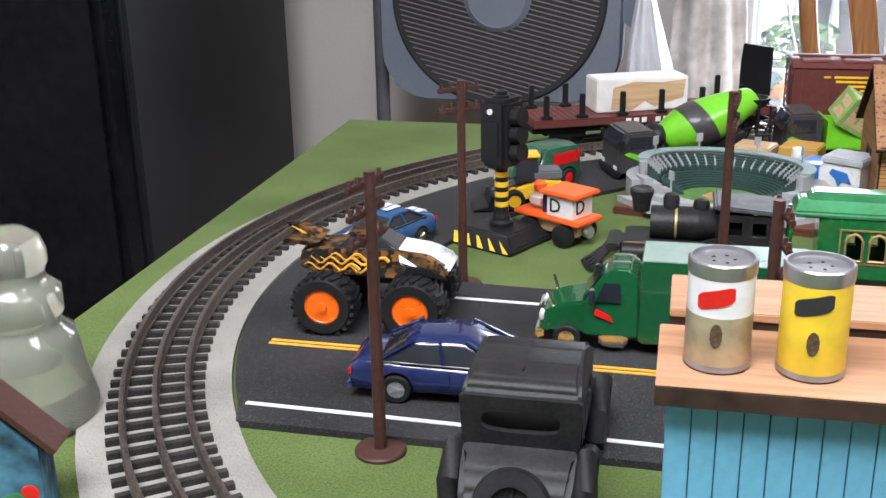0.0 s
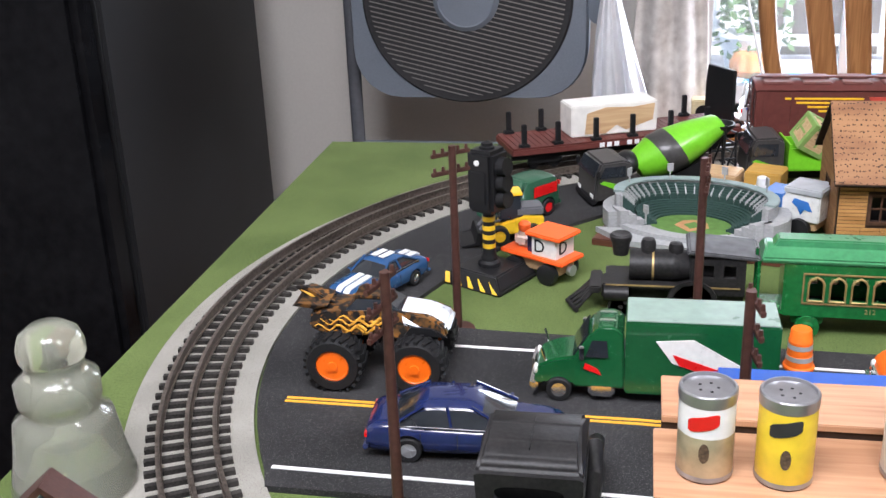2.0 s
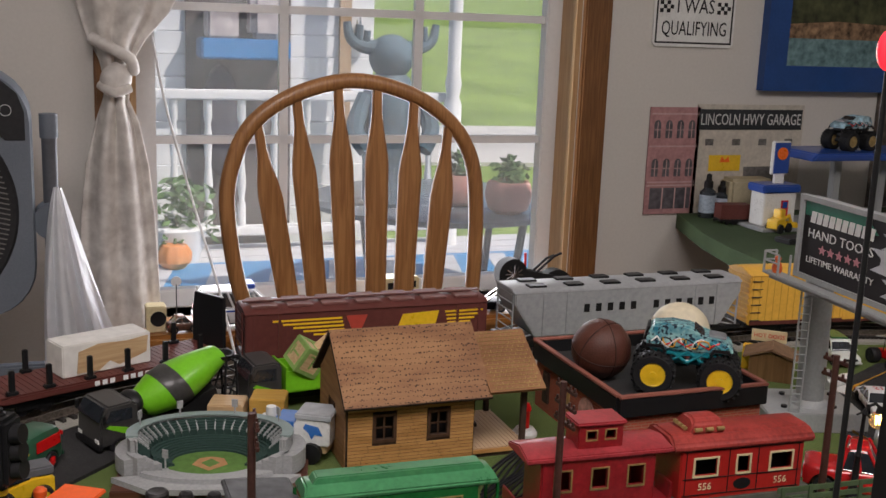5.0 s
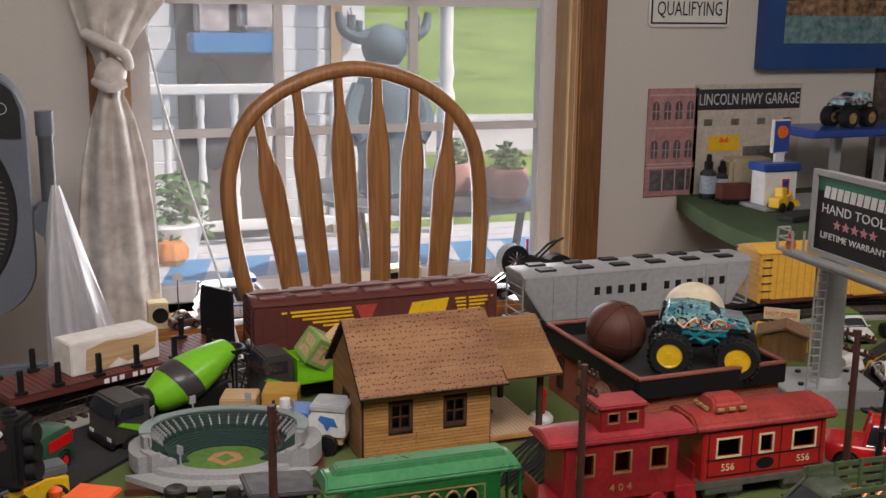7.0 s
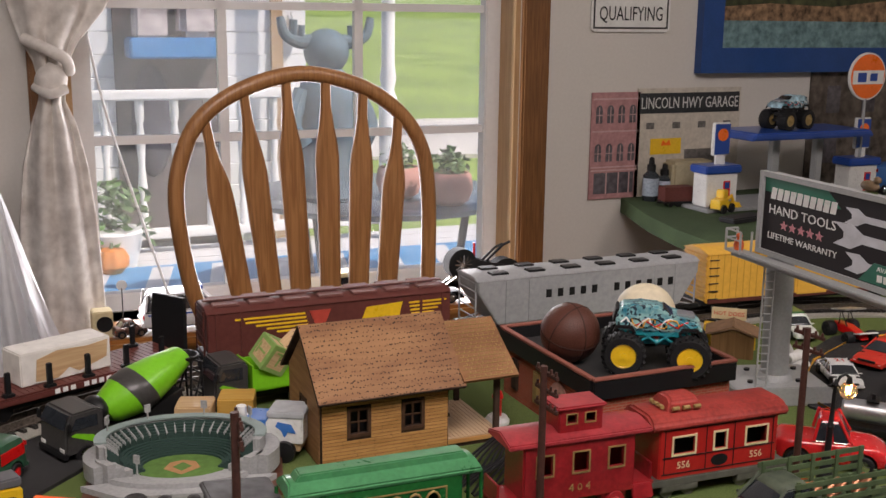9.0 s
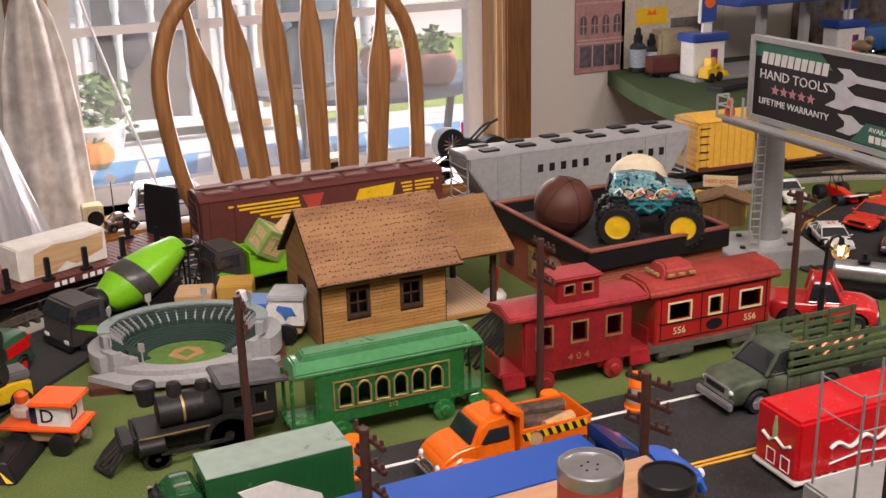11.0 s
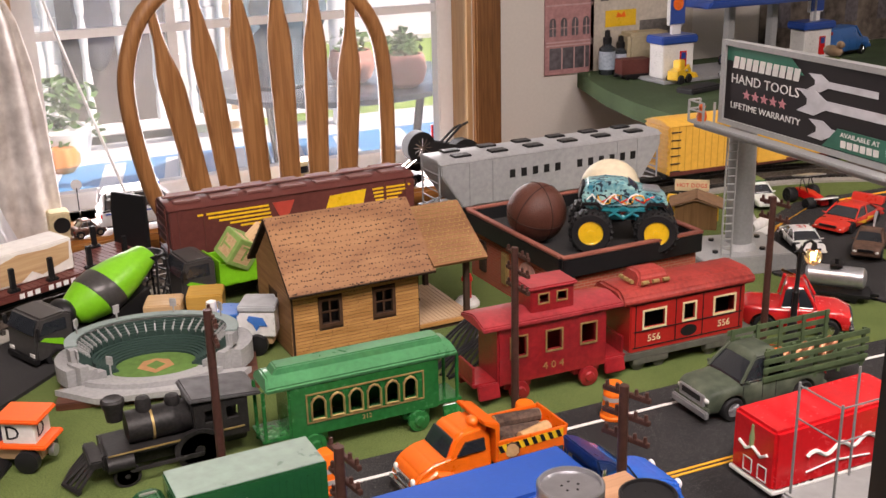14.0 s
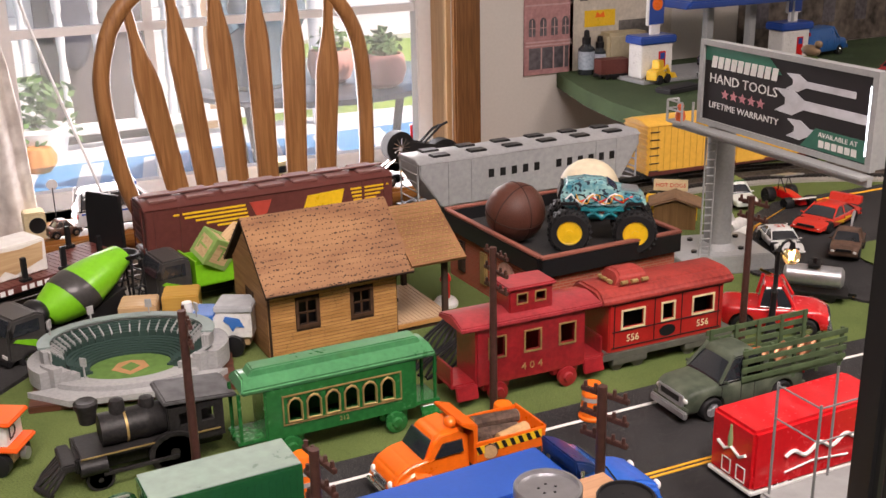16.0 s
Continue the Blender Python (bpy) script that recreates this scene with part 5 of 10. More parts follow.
part("roof", slab(B(), [(-0.017, 0.054, 0.073), (-0.0175, 0.058, 0.073), (-0.009, 0.0635, 0.070), (0.009, 0.0635, 0.070), (0.0175, 0.058, 0.073), (0.017, 0.054, 0.073)], 0.14, 0.0012, pose(0, 0, 0, 0, 0, 90)), GREEN_LIT, gc)
part("roof_lantern", slab(B(), [(-0.008, 0.062, 0.066), (-0.007, 0.0685, 0.062), (0.007, 0.0685, 0.062), (0.008, 0.062, 0.066)], 0.13, 0.0010, pose(0, 0, 0, 0, 0, 90)), GREEN_LIT, gc)
for x in (-0.040, 0.040):
    for s in (1, -1):
        part("wheel", lathe(B(), [(0.0082, -0.002), (0.0085, 0.0), (0.0082, 0.002), (0.0045, 0.0025), (0.0035, 0.0042), (0.0, 0.0045)], 22, pose(x, s * 0.0165, 0.0085, -90 * s, 0, 0)), GREEN_C, gc)
    part("bracket", box(B(), (x, 0, 0.013), (0.022, 0.026, 0.008), bev=0.001), GREEN_C, gc)
words("lettering", "212", 0.005, GOLD, gc, pose(0.0, -0.0168, 0.0215) @ SIDE)

CRED = mat("caboose_red", (0.27, 0.012, 0.016), 0.33, vary=0.2, grain=240, bump=0.12, stain=40, coat=0.3)
CROOF = mat("caboose_roof_red", (0.34, 0.035, 0.042), 0.38, vary=0.2, grain=240, bump=0.12, stain=40, coat=0.2)
rc = thing("caboose", pose(0.362, 0.800, 0, 0, 0, -3), "dark red cast-iron toy caboose with gilt windows", "train car", "cast-iron train")
holes = [(-0.037, -0.024, 0.038, 0.054), (-0.006, 0.007, 0.038, 0.054), (0.025, 0.038, 0.038, 0.054)]
for s in (1, -1):
    part("side_wall", pierced(B(), -0.047, 0.047, 0.016, 0.064, s * 0.0165, 0.003, holes), CRED, rc)
    for h in holes:
        part("window_frame", rim_frame(B(), *h, s * 0.0182, 0.0013, 0.0012), GOLD, rc, "worn gilt window frame")
for x in (-0.047, 0.047):
    part("end_wall", box(B(), (x, 0, 0.040), (0.003, 0.033, 0.048)), CRED, rc)
    part("platform", box(B(), (x * 1.22, 0, 0.018), (0.022, 0.030, 0.003), bev=0.0006), CRED, rc)
    part("railing", box(B(), (x * 1.42, 0, 0.026), (0.002, 0.026, 0.016), bev=0.0006), CRED, rc)
    for s in (1, -1):
        part("step", box(B(), (x * 1.20, s * 0.0175, 0.013), (0.018, 0.004, 0.012), (s * 16, 0, 0), 0.0008), CRED, rc)
part("floor", box(B(), (0, 0, 0.018), (0.094, 0.033, 0.003)), CRED, rc)
part("roof", slab(B(), [(-0.021, 0.063, 0.062), (-0.0205, 0.067, 0.062), (0, 0.0715, 0.061), (0.0205, 0.067, 0.062), (0.021, 0.063, 0.062)], 0.12, 0.0010, pose(0, 0, 0, 0, 0, 90)), CROOF, rc)
ch = [(-0.010, -0.002, 0.076, 0.083), (0.006, 0.014, 0.076, 0.083)]
for s in (1, -1):
    part("cupola_wall", pierced(B(), -0.016, 0.020, 0.069, 0.087, s * 0.0115, 0.002, ch), CRED, rc)
    for h in ch:
        part("window_frame", rim_frame(B(), *h, s * 0.0128, 0.0010, 0.0008), GOLD, rc, "worn gilt window frame")
for x in (-0.016, 0.020):
    part("cupola_end", box(B(), (x, 0, 0.078), (0.002, 0.023, 0.018)), CRED, rc)
part("cupola_roof", box(B(), (0.002, 0, 0.0885), (0.043, 0.029, 0.0032), bev=0.0012), CROOF, rc)
for x in (-0.030, 0.032):
    for s in (1, -1):
        part("wheel", lathe(B(), [(0.0082, -0.002), (0.0085, 0.0), (0.0082, 0.002), (0.0045, 0.0025), (0.0035, 0.0042), (0.0, 0.0045)], 22, pose(x, s * 0.0175, 0.0085, -90 * s, 0, 0)), CRED, rc)
    part("bracket", box(B(), (x, 0, 0.0135), (0.024, 0.030, 0.008), bev=0.001), CRED, rc)
words("lettering", "4 0 4", 0.0085, GOLD, rc, pose(0.0, -0.0183, 0.025) @ SIDE, stretch=1.1)

# tinplate caboose with cream windows
TRED = mat("tin_red", (0.40, 0.018, 0.014), 0.35, vary=0.1, grain=200, stain=30, coat=0.3)
TROOF = mat("tin_roof_red", (0.30, 0.036, 0.028), 0.5, vary=0.22, grain=300, stain=40)
CREAM = mat("cream_paint", (0.66, 0.56, 0.34), 0.45, vary=0.1)
tc = thing("tinplate_caboose", pose(0.492, 0.800, 0, 0, 0, -3), "red tinplate toy caboose with cream window frames", "train car", "tinplate train")
holes = [(-0.044, -0.024, 0.038, 0.052), (-0.005, 0.006, 0.038, 0.052), (0.026, 0.046, 0.038, 0.052)]
for s in (1, -1):
    part("side_wall", pierced(B(), -0.056, 0.056, 0.018, 0.062, s * 0.020, 0.002, holes), TRED, tc)
    for h in holes:
        part("window_frame", rim_frame(B(), *h, s * 0.0212, 0.0016, 0.001), CREAM, tc, "cream window frame")
    for x in (-0.052, -0.013, 0.014, 0.052):
        part("panel_line", box(B(), (x, s * 0.0211, 0.041), (0.0007, 0.0006, 0.040)), BLACK, tc)
    for z in (0.0215, 0.0355, 0.059):
        part("panel_line", box(B(), (0, s * 0.0213, z), (0.108, 0.0006, 0.0007)), BLACK, tc)
    for x in (-0.034, 0.036):
        words("lettering", "556", 0.0085, CREAM, tc, pose(x, s * 0.0214, 0.028) @ (SIDE if s < 0 else pose(0, 0, 0, 90, 0, 180)))
    part("emblem", lathe(B(), [(0.0062, 0), (0.0062, 0.0006)], 24, pose(0.0005, s * 0.0208, 0.028, 90 if s < 0 else -90, 0, 0) @ Matrix.Diagonal((1.3, 0.8, 1, 1))), BLACK, tc, "black oval emblem")
for x in (-0.056, 0.056):
    part("end_wall", box(B(), (x, 0, 0.040), (0.002, 0.040, 0.044)), TRED, tc)
part("dark_interior", box(B(), (0, 0, 0.040), (0.104, 0.012, 0.040)), BLACK, tc)
part("roof", slab(B(), [(-0.0245, 0.060, 0.066), (-0.023, 0.066, 0.066), (-0.014, 0.0715, 0.065), (0.014, 0.0715, 0.065), (0.023, 0.066, 0.066), (0.0245, 0.060, 0.066)], 0.13, 0.002, pose(0, 0, 0, 0, 0, 90), 3), TROOF, tc, "dusty dull red roof")
part("cupola", slab(B(), [(-0.014, 0.069, 0.017), (-0.012, 0.079, 0.014), (-0.006, 0.0825, 0.012), (0.006, 0.0825, 0.012), (0.012, 0.079, 0.014), (0.014, 0.069, 0.017)], 0.03, 0.002, pose(-0.030, 0, 0, 0, 0, 90), 3), TROOF, tc)
bm = B()
for k in range(3):
    tube(bm, [(-0.030 - 0.010 + k * 0.010 - 0.003, -0.0150, 0.0745), (-0.030 - 0.010 + k * 0.010 + 0.003, -0.0150, 0.0745)], 0.0018, 8)
for k in range(3):
    tube(bm, [(-0.0485, -0.007 + k * 0.007 - 0.002, 0.0745), (-0.0485, -0.007 + k * 0.007 + 0.002, 0.0745)], 0.0018, 8)
part("cupola_windows", bm, GOLD, tc, "cream cupola windows")
part("underframe", box(B(), (0, 0, 0.0145), (0.138, 0.044, 0.007), bev=0.001), mat("zinc_grey", (0.14, 0.14, 0.12), 0.5, 0.4, vary=0.2), tc, "dull grey metal underframe")
for x in (-0.036, 0.036):
    bogie(tc, x, 0, 0.0062, mat("zinc_grey", (0.14, 0.14, 0.12)), 0.033, 0.034)

# ballpark model on a wooden plinth
ST = mat("stadium_grey", (0.33, 0.335, 0.335), 0.6, vary=0.12, grain=300)
SG = mat("stand_green", (0.028, 0.058, 0.050), 0.6, vary=0.15, grain=400)
st = thing("ballpark_model", pose(0.092, 0.975, 0, 0, 0, -14) @ Matrix.Diagonal((0.88, 0.98, 0.58, 1)), "grey and green miniature baseball stadium on wooden plinth", "model stadium")
part("plinth", box(B(), (0.004, -0.012, 0.005), (0.180, 0.080, 0.010), bev=0.001), wood("plinth_wood", (0.07, 0.022, 0.012), (0.13, 0.045, 0.025), "x", 50), st, "dark red-brown wooden plinth")
oval = [(0.074 * math.cos(a), 0.045 * math.sin(a)) for a in (2 * math.pi * k / 40 for k in range(40))]
part("base_deck", sheet(B(), [(x * 1.08, y * 1.12) for x, y in oval], 0.010, 0.016), ST, st)
part("field", sheet(B(), [(x * 0.56, y * 0.60 - 0.003) for x, y in oval], 0.016, 0.0172), mat("field_green", (0.10, 0.20, 0.045), 0.8, vary=0.2), st, "green playing field")
part("infield", sheet(B(), [(0.0, -0.020), (0.017, -0.007), (0.012, 0.006), (0.0, 0.010), (-0.012, 0.006), (-0.017, -0.007)], 0.0172, 0.0176), mat("clay", (0.42, 0.22, 0.10), 0.9), st, "brown clay infield")
part("infield_grass", sheet(B(), [(0.0, -0.013), (0.009, -0.004), (0.0, 0.005), (-0.009, -0.004)], 0.0176, 0.0179), mat("field_green", (0.1, 0.2, 0.045)), st)


def stand(a0, a1, r0, r1, z0, z1, material, name, label, rows):
    n = 26
    for k in range(rows):
        bm = B()
        f0, f1 = k / rows, (k + 1) / rows
        ra, rb, z = r0 + (r1 - r0) * f0, r0 + (r1 - r0) * f1, z0 + (z1 - z0) * f1
        ring = []
        for i in range(n + 1):
            a = radians(a0 + (a1 - a0) * i / n)
            ca, sa = math.cos(a), math.sin(a)
            ring.append([bm.verts.new((0.074 * r * ca, 0.045 * r * sa, q)) for r, q in ((ra, 0.015), (ra, z), (rb, z), (rb, 0.015))])
        for p, q in zip(ring, ring[1:]):
            for j in range(4):
                bm.faces.new((p[j], p[(j + 1) % 4], q[(j + 1) % 4], q[j]))
        bm.faces.new(ring[0]), bm.faces.new(ring[-1])
        part(name, bm, material, st, label)


stand(-26, 206, 0.50, 0.78, 0.018, 0.036, SG, "seat_tier", "dark green seat tier", 7)
stand(-20, 200, 0.80, 0.97, 0.041, 0.058, SG, "seat_tier", "dark green upper seat tier", 5)
stand(-22, 202, 0.97, 1.06, 0.020, 0.062, ST, "outer_wall", "pale grey outer wall", 1)
stand(-38, -18, 0.74, 1.10, 0.022, 0.044, ST, "side_wing", "pale grey stepped side wing", 3)
stand(198, 218, 0.74, 1.10, 0.022, 0.044, ST, "side_wing", "pale grey stepped side wing", 3)
stand(-30, 62, 1.06, 1.24, 0.016, 0.044, ST, "side_wing", "pale grey side wing", 1)
stand(126, 212, 1.06, 1.22, 0.016, 0.040, ST, "side_wing", "pale grey side wing", 1)
stand(-138, -42, 0.66, 1.12, 0.018, 0.026, ST, "bleacher_step", "pale grey bleacher step", 5)
part("terrace", sheet(B(), [(-0.088, -0.034), (-0.050, -0.060), (0.060, -0.060), (0.088, -0.030), (0.060, -0.030), (-0.060, -0.030)], 0.010, 0.0185), ST, st, "pale grey outer terrace")
for k in range(27):
    a = radians(-16 + 212 * k / 26)
    p0 = pose(0.074 * 0.80 * math.cos(a), 0.045 * 0.80 * math.sin(a), 0, 0, 0, math.degrees(math.atan2(0.045 * math.sin(a), 0.074 * math.cos(a))))
    part("rib", slab(B(), [(-0.001, 0.042), (0.000, 0.047), (0.012, 0.0635), (0.014, 0.0635), (0.003, 0.040)], 0.0013, m=p0), ST, st, "pale grey rib between the seats")
    part("column", slab(B(), [(-0.0012, 0.034), (-0.0012, 0.044), (0.0006, 0.044), (0.0006, 0.034)], 0.0012, m=p0), SG, st)
bm = B()
ring = []
for i in range(31):
    a = radians(-14 + 208 * i / 30)
    ring.append([bm.verts.new((0.074 * r * math.cos(a), 0.045 * r * math.sin(a), z)) for r, z in ((0.93, 0.0620), (0.93, 0.0645), (1.08, 0.0655), (1.08, 0.0620))])
for p, q in zip(ring, ring[1:]):
    for j in range(4):
        bm.faces.new((p[j], p[(j + 1) % 4], q[(j + 1) % 4], q[j]))
bm.faces.new(ring[0]), bm.faces.new(ring[-1])
part("stand_roof", bm, mat("stand_roof", (0.22, 0.28, 0.27), 0.5, vary=0.1), st, "grey-green grandstand roof")
for a in (-20, 30, 75, 118, 160, 205, 240):
    x, y = 0.074 * 1.0 * math.cos(radians(a)), 0.045 * 1.0 * math.sin(radians(a))
    z = 0.064 if -10 < a < 200 else 0.040
    part("light_tower", box(cyl(B(), (x, y, z - 0.006), (x, y, z + 0.016), 0.0009, n=6), (x, y, z + 0.017), (0.0062, 0.0016, 0.012), (0, 0, a - 90)), ST, st)
bm = B()
for k in range(26):
    a = radians(-160 + 140 * k / 25)
    box(bm, (0.074 * 1.085 * math.cos(a), 0.045 * 1.125 * math.sin(a), 0.0135), (0.0016, 0.0012, 0.0026), (0, 0, math.degrees(a)))
part("arcade_openings", bm, BLACK, st)

# laser-cut station house
HW = wood("cut_wood", (0.42, 0.20, 0.058), (0.60, 0.32, 0.11), "x", 60, 0.6, 0.08, 0.0)
HR = wood("roof_ply", (0.235, 0.100, 0.036), (0.360, 0.175, 0.070), "x", 12, 0.5, 0.30, 0.1)
GABLE = wood("gable_wood", (0.27, 0.13, 0.05), (0.38, 0.20, 0.08), "y", 60, 0.6, 0.08, 0.0)
HWIN = mat("burnt_frame", (0.07, 0.032, 0.016), 0.7, vary=0.3)
hs = thing("station_house", pose(0.203, 0.943, 0, 0, 0, -0.5), "laser-cut wooden station house with shingle roof and porch", "model house")
HL, HD, HH = 0.118, 0.098, 0.068
wins = [(0.026, 0.042, 0.028, 0.049), (0.076, 0.092, 0.028, 0.049)]
part("front_wall", pierced(B(), 0, HL, 0, HH, 0.0015, 0.003, wins), CHAR, hs)
part("back_wall", box(B(), (HL / 2, HD - 0.0015, HH / 2), (HL, 0.003, HH)), HW, hs)
for x in (0.0015, HL - 0.0015):
    bm = slab(B(), [(0.003, 0), (0.003, HH), (HD / 2, HH + 0.041), (HD - 0.003, HH), (HD - 0.003, 0)], 0.003, m=pose(x, 0, 0, 0, 0, 90))
    part("gable_wall", bm, CHAR, hs)
for xa, xb, za, zb in wins:
    bm = rim_frame(B(), xa, xb, za, zb, -0.0006, 0.0028, 0.0016)
    box(bm, ((xa + xb) / 2, 0.0008, (za + zb) / 2), (0.0014, 0.001, zb - za))
    box(bm, ((xa + xb) / 2, 0.0008, (za + zb) / 2), (xb - xa, 0.001, 0.0014))
    part("window_frame", bm, HWIN, hs, "dark scorched window frame")
bm = rim_frame(B(), -0.057, -0.041, 0.026, 0.048, 0, 0.0028, 0.0016)
box(bm, (-0.049, 0.0004, 0.037), (0.016, 0.001, 0.022))
part("gable_window", bm, HWIN, hs, m=pose(-0.0008, 0, 0, 0, 0, -90))
# black block fills the house to stand in for shade behind the windows
part("inside_shade_block", box(B(), (HL / 2, 0.049, 0.03), (HL - 0.010, 0.075, 0.05)), BLACK, hs)
# clapboards as single strips, broken by short joints
random.seed(4)
clap = {}
for row in range(21):
    z = 0.0012 + row * 0.0031
    spans = [(0.001, HL - 0.001)]
    if any(za - 0.004 < z + 0.0015 < zb + 0.004 for _, _, za, zb in wins):
        spans = [(0.001, 0.0228), (0.0452, 0.0728), (0.0952, HL - 0.001)]
    for a, b in spans:
        cuts = [a]
        while b - cuts[-1] > 0.026:
            cuts.append(cuts[-1] + random.uniform(0.010, 0.020))
        for p, q in zip(cuts, [c - 0.0005 for c in cuts[1:]] + [b]):
            o = new("clapboard", meshed("clapboard", box(B(), ((p + q) / 2, -0.0003, z + 0.0013), (q - p, 0.0012, 0.00245))))
            o.data.materials.append(HW)
            o.parent = hs
for s, nm in ((-1, "front"), (1, "back")):
    run, rise = 0.060, 0.052
    ang = math.degrees(math.atan2(rise, run))
    yc = HD / 2 + s * run / 2
    bm = box(B(), (HL / 2 + 0.0035, yc, 0.088), (HL + 0.017, math.hypot(run, rise), 0.003), (-s * ang, 0, 0))
    rp = part("roof_panel", bm, HR, hs, "wavy-grained plywood roof burnt with shingle marks")
    part("burnt_edge", box(B(), (HL / 2 + 0.0035, yc, 0.0873), (HL + 0.0176, math.hypot(run, rise) + 0.0008, 0.0022), (-s * ang, 0, 0)), CHAR, rp, "dark laser-burnt edge")
    bm = B()
    random.seed(9)
    turn = Matrix.Rotation(radians(-s * ang), 3, "X")
    for row in range(15):
        f = -0.485 + row * 0.0685
        x = -0.0055 + 0.002 * (row % 2)
        while x < HL + 0.0105:
            f2 = f + random.choice((-0.012, 0.0, 0.0, 0.010))
            p = Vector((x, yc, 0.088)) + turn @ Vector((0, f2 * math.hypot(run, rise), 0.0016))
            box(bm, p, (random.choice((0.0006, 0.0010, 0.0014)), random.choice((0.0006, 0.0009, 0.0013)), 0.0004), (-s * ang, 0, 0))
            x += random.choice((0.0014, 0.0024, 0.0034, 0.0048))
    tagged(part("shingle_mark", bm, CHAR, rp, "short burnt shingle marks"), kind="stuff")
# clapboards on the gable
for row in range(36):
    z = 0.0012 + row * 0.0031
    half = HD / 2 - 0.003 if z < HH else (HD / 2 - 0.003) * max(0.0, 1 - (z + 0.0025 - HH) / 0.041)
    if half > 0.003:
        spans = [(HD / 2 - half, HD / 2 + half)]
        if 0.020 < z < 0.048:
            spans = [(HD / 2 - half, 0.0375), (0.0605, HD / 2 + half)]
        for p, q in spans:
            o = new("clapboard", meshed("clapboard", box(B(), (-0.0004, (p + q) / 2, z + 0.0013), (0.0012, q - p, 0.0026))))
            o.data.materials.append(GABLE)
            o.parent = hs
part("porch_floor", box(B(), (HL + 0.027, 0.048, 0.006), (0.053, 0.094, 0.004), bev=0.0004), HW, hs)
plank = meshed("plank", box(B(), (0, 0, 0.0085), (0.0036, 0.092, 0.0012)))
plank.materials.append(wood("deck_plank", (0.40, 0.25, 0.14), (0.54, 0.37, 0.22), "y", 60, 0.6))
for k in range(13):
    o = new("plank", plank)
    o.parent, o.matrix_basis = hs, pose(HL + 0.003 + k * 0.0041, 0.048, 0)
part("porch_base", box(B(), (HL + 0.027, 0.048, 0.002), (0.050, 0.090, 0.004)), CHAR, hs)
for y in (0.003, 0.092):
    part("porch_post", box(B(), (HL + 0.049, y, 0.038), (0.005, 0.005, 0.066), bev=0.0004), CHAR, hs)
for s in (-1, 1):
    run, rise = 0.060, 0.038
    ang = math.degrees(math.atan2(rise, run))
    part("porch_roof", box(B(), (HL + 0.037, HD / 2 + s * run / 2, 0.0845), (0.054, math.hypot(run, rise), 0.003), (-s * ang, 0, 0)), HR, hs, "brown etched porch roof")
    bm = B()
    random.seed(12)
    for row in range(15):
        for k in range(9):
            x = HL + 0.0145 + k * 0.0052 + 0.0026 * (row % 2)
            p = Vector((x, HD / 2 + s * run / 2, 0.0845)) + Matrix.Rotation(radians(-s * ang), 3, "X") @ Vector((0, (-0.46 + row * 0.066) * math.hypot(run, rise), 0.00165))
            box(bm, p, (0.0042, 0.0005, 0.0003), (-s * ang, 0, 0))
            box(bm, p + Vector((0.002, 0.0006, 0.0008)), (0.0005, 0.003, 0.0003), (-s * ang, 0, 0))
    tagged(part("shingle_cut", bm, GOLD, hs), kind="stuff")
part("bench", box(box(B(), (HL + 0.010, 0.040, 0.018), (0.014, 0.010, 0.003)), (HL + 0.010, 0.040, 0.0115), (0.010, 0.006, 0.010)), CHAR, hs)
hy = thing("fire_hydrant", pose(0.392, 0.985, 0), "small red hydrant on a white round base", "hydrant")
part("base", lathe(B(), [(0.012, 0), (0.012, 0.003), (0.009, 0.007), (0.0, 0.008)], 24), WHITE, hy)
part("column", lathe(B(), [(0.0042, 0.007), (0.0042, 0.024), (0.0055, 0.025), (0.0055, 0.027), (0.0035, 0.032), (0.0, 0.033)], 18), RED, hy)

# bundle of wires
random.seed(2)
wr = thing("wire_bundle", pose(0.345, 0.895, 0), "tangled bundle of black electric wires on the grass", "wires")
for k in range(11):
    pts = []
    for i in range(15):
        f = i / 14
        pts.append((-0.045 + 0.085 * f + 0.004 * math.sin(9 * f + k), -0.055 + 0.085 * f + 0.004 * k - 0.018 * math.sin(3.1 * f) + 0.004 * math.cos(7 * f + k), 0.0015 + 0.016 * math.sin(math.pi * f) * (0.3 + 0.08 * k)))
    part("wire", tube(B(), pts, 0.0013, 6), BLACK, wr)

# red brick building with flat roof
BR = mat("brick_red", (0.30, 0.068, 0.042), 0.75, vary=0.12, grain=500, bump=0.15, stain=14)
bt_ = mat("brick_joint", (0.30, 0.075, 0.045), 0.8, vary=0.1)
brick_tex = bt_.node_tree.nodes.new("ShaderNodeTexBrick")
brick_tex.inputs["Scale"].default_value = 1.0
for key_, val_ in (("Mortar Size", 0.00045), ("Brick Width", 0.0075), ("Row Height", 0.0027)):
    brick_tex.inputs[key_].default_value = val_
brick_tex.inputs["Color1"].default_value, brick_tex.inputs["Color2"].default_value, brick_tex.inputs["Mortar"].default_value = (0.40, 0.080, 0.042, 1), (0.31, 0.060, 0.034, 1), (0.34, 0.15, 0.10, 1)
bco, bsep, badd, bcom = (bt_.node_tree.nodes.new("ShaderNode" + k) for k in ("TexCoord", "SeparateXYZ", "Math", "CombineXYZ"))
bl_ = bt_.node_tree.links.new
bl_(bco.outputs["Object"], bsep.inputs[0]), bl_(bsep.outputs["X"], badd.inputs[0]), bl_(bsep.outputs["Y"], badd.inputs[1])
bl_(badd.outputs[0], bcom.inputs["X"]), bl_(bsep.outputs["Z"], bcom.inputs["Y"]), bl_(bcom.outputs[0], brick_tex.inputs["Vector"])
bl_(brick_tex.outputs["Color"], bt_.node_tree.nodes["Principled BSDF"].inputs["Base Color"])
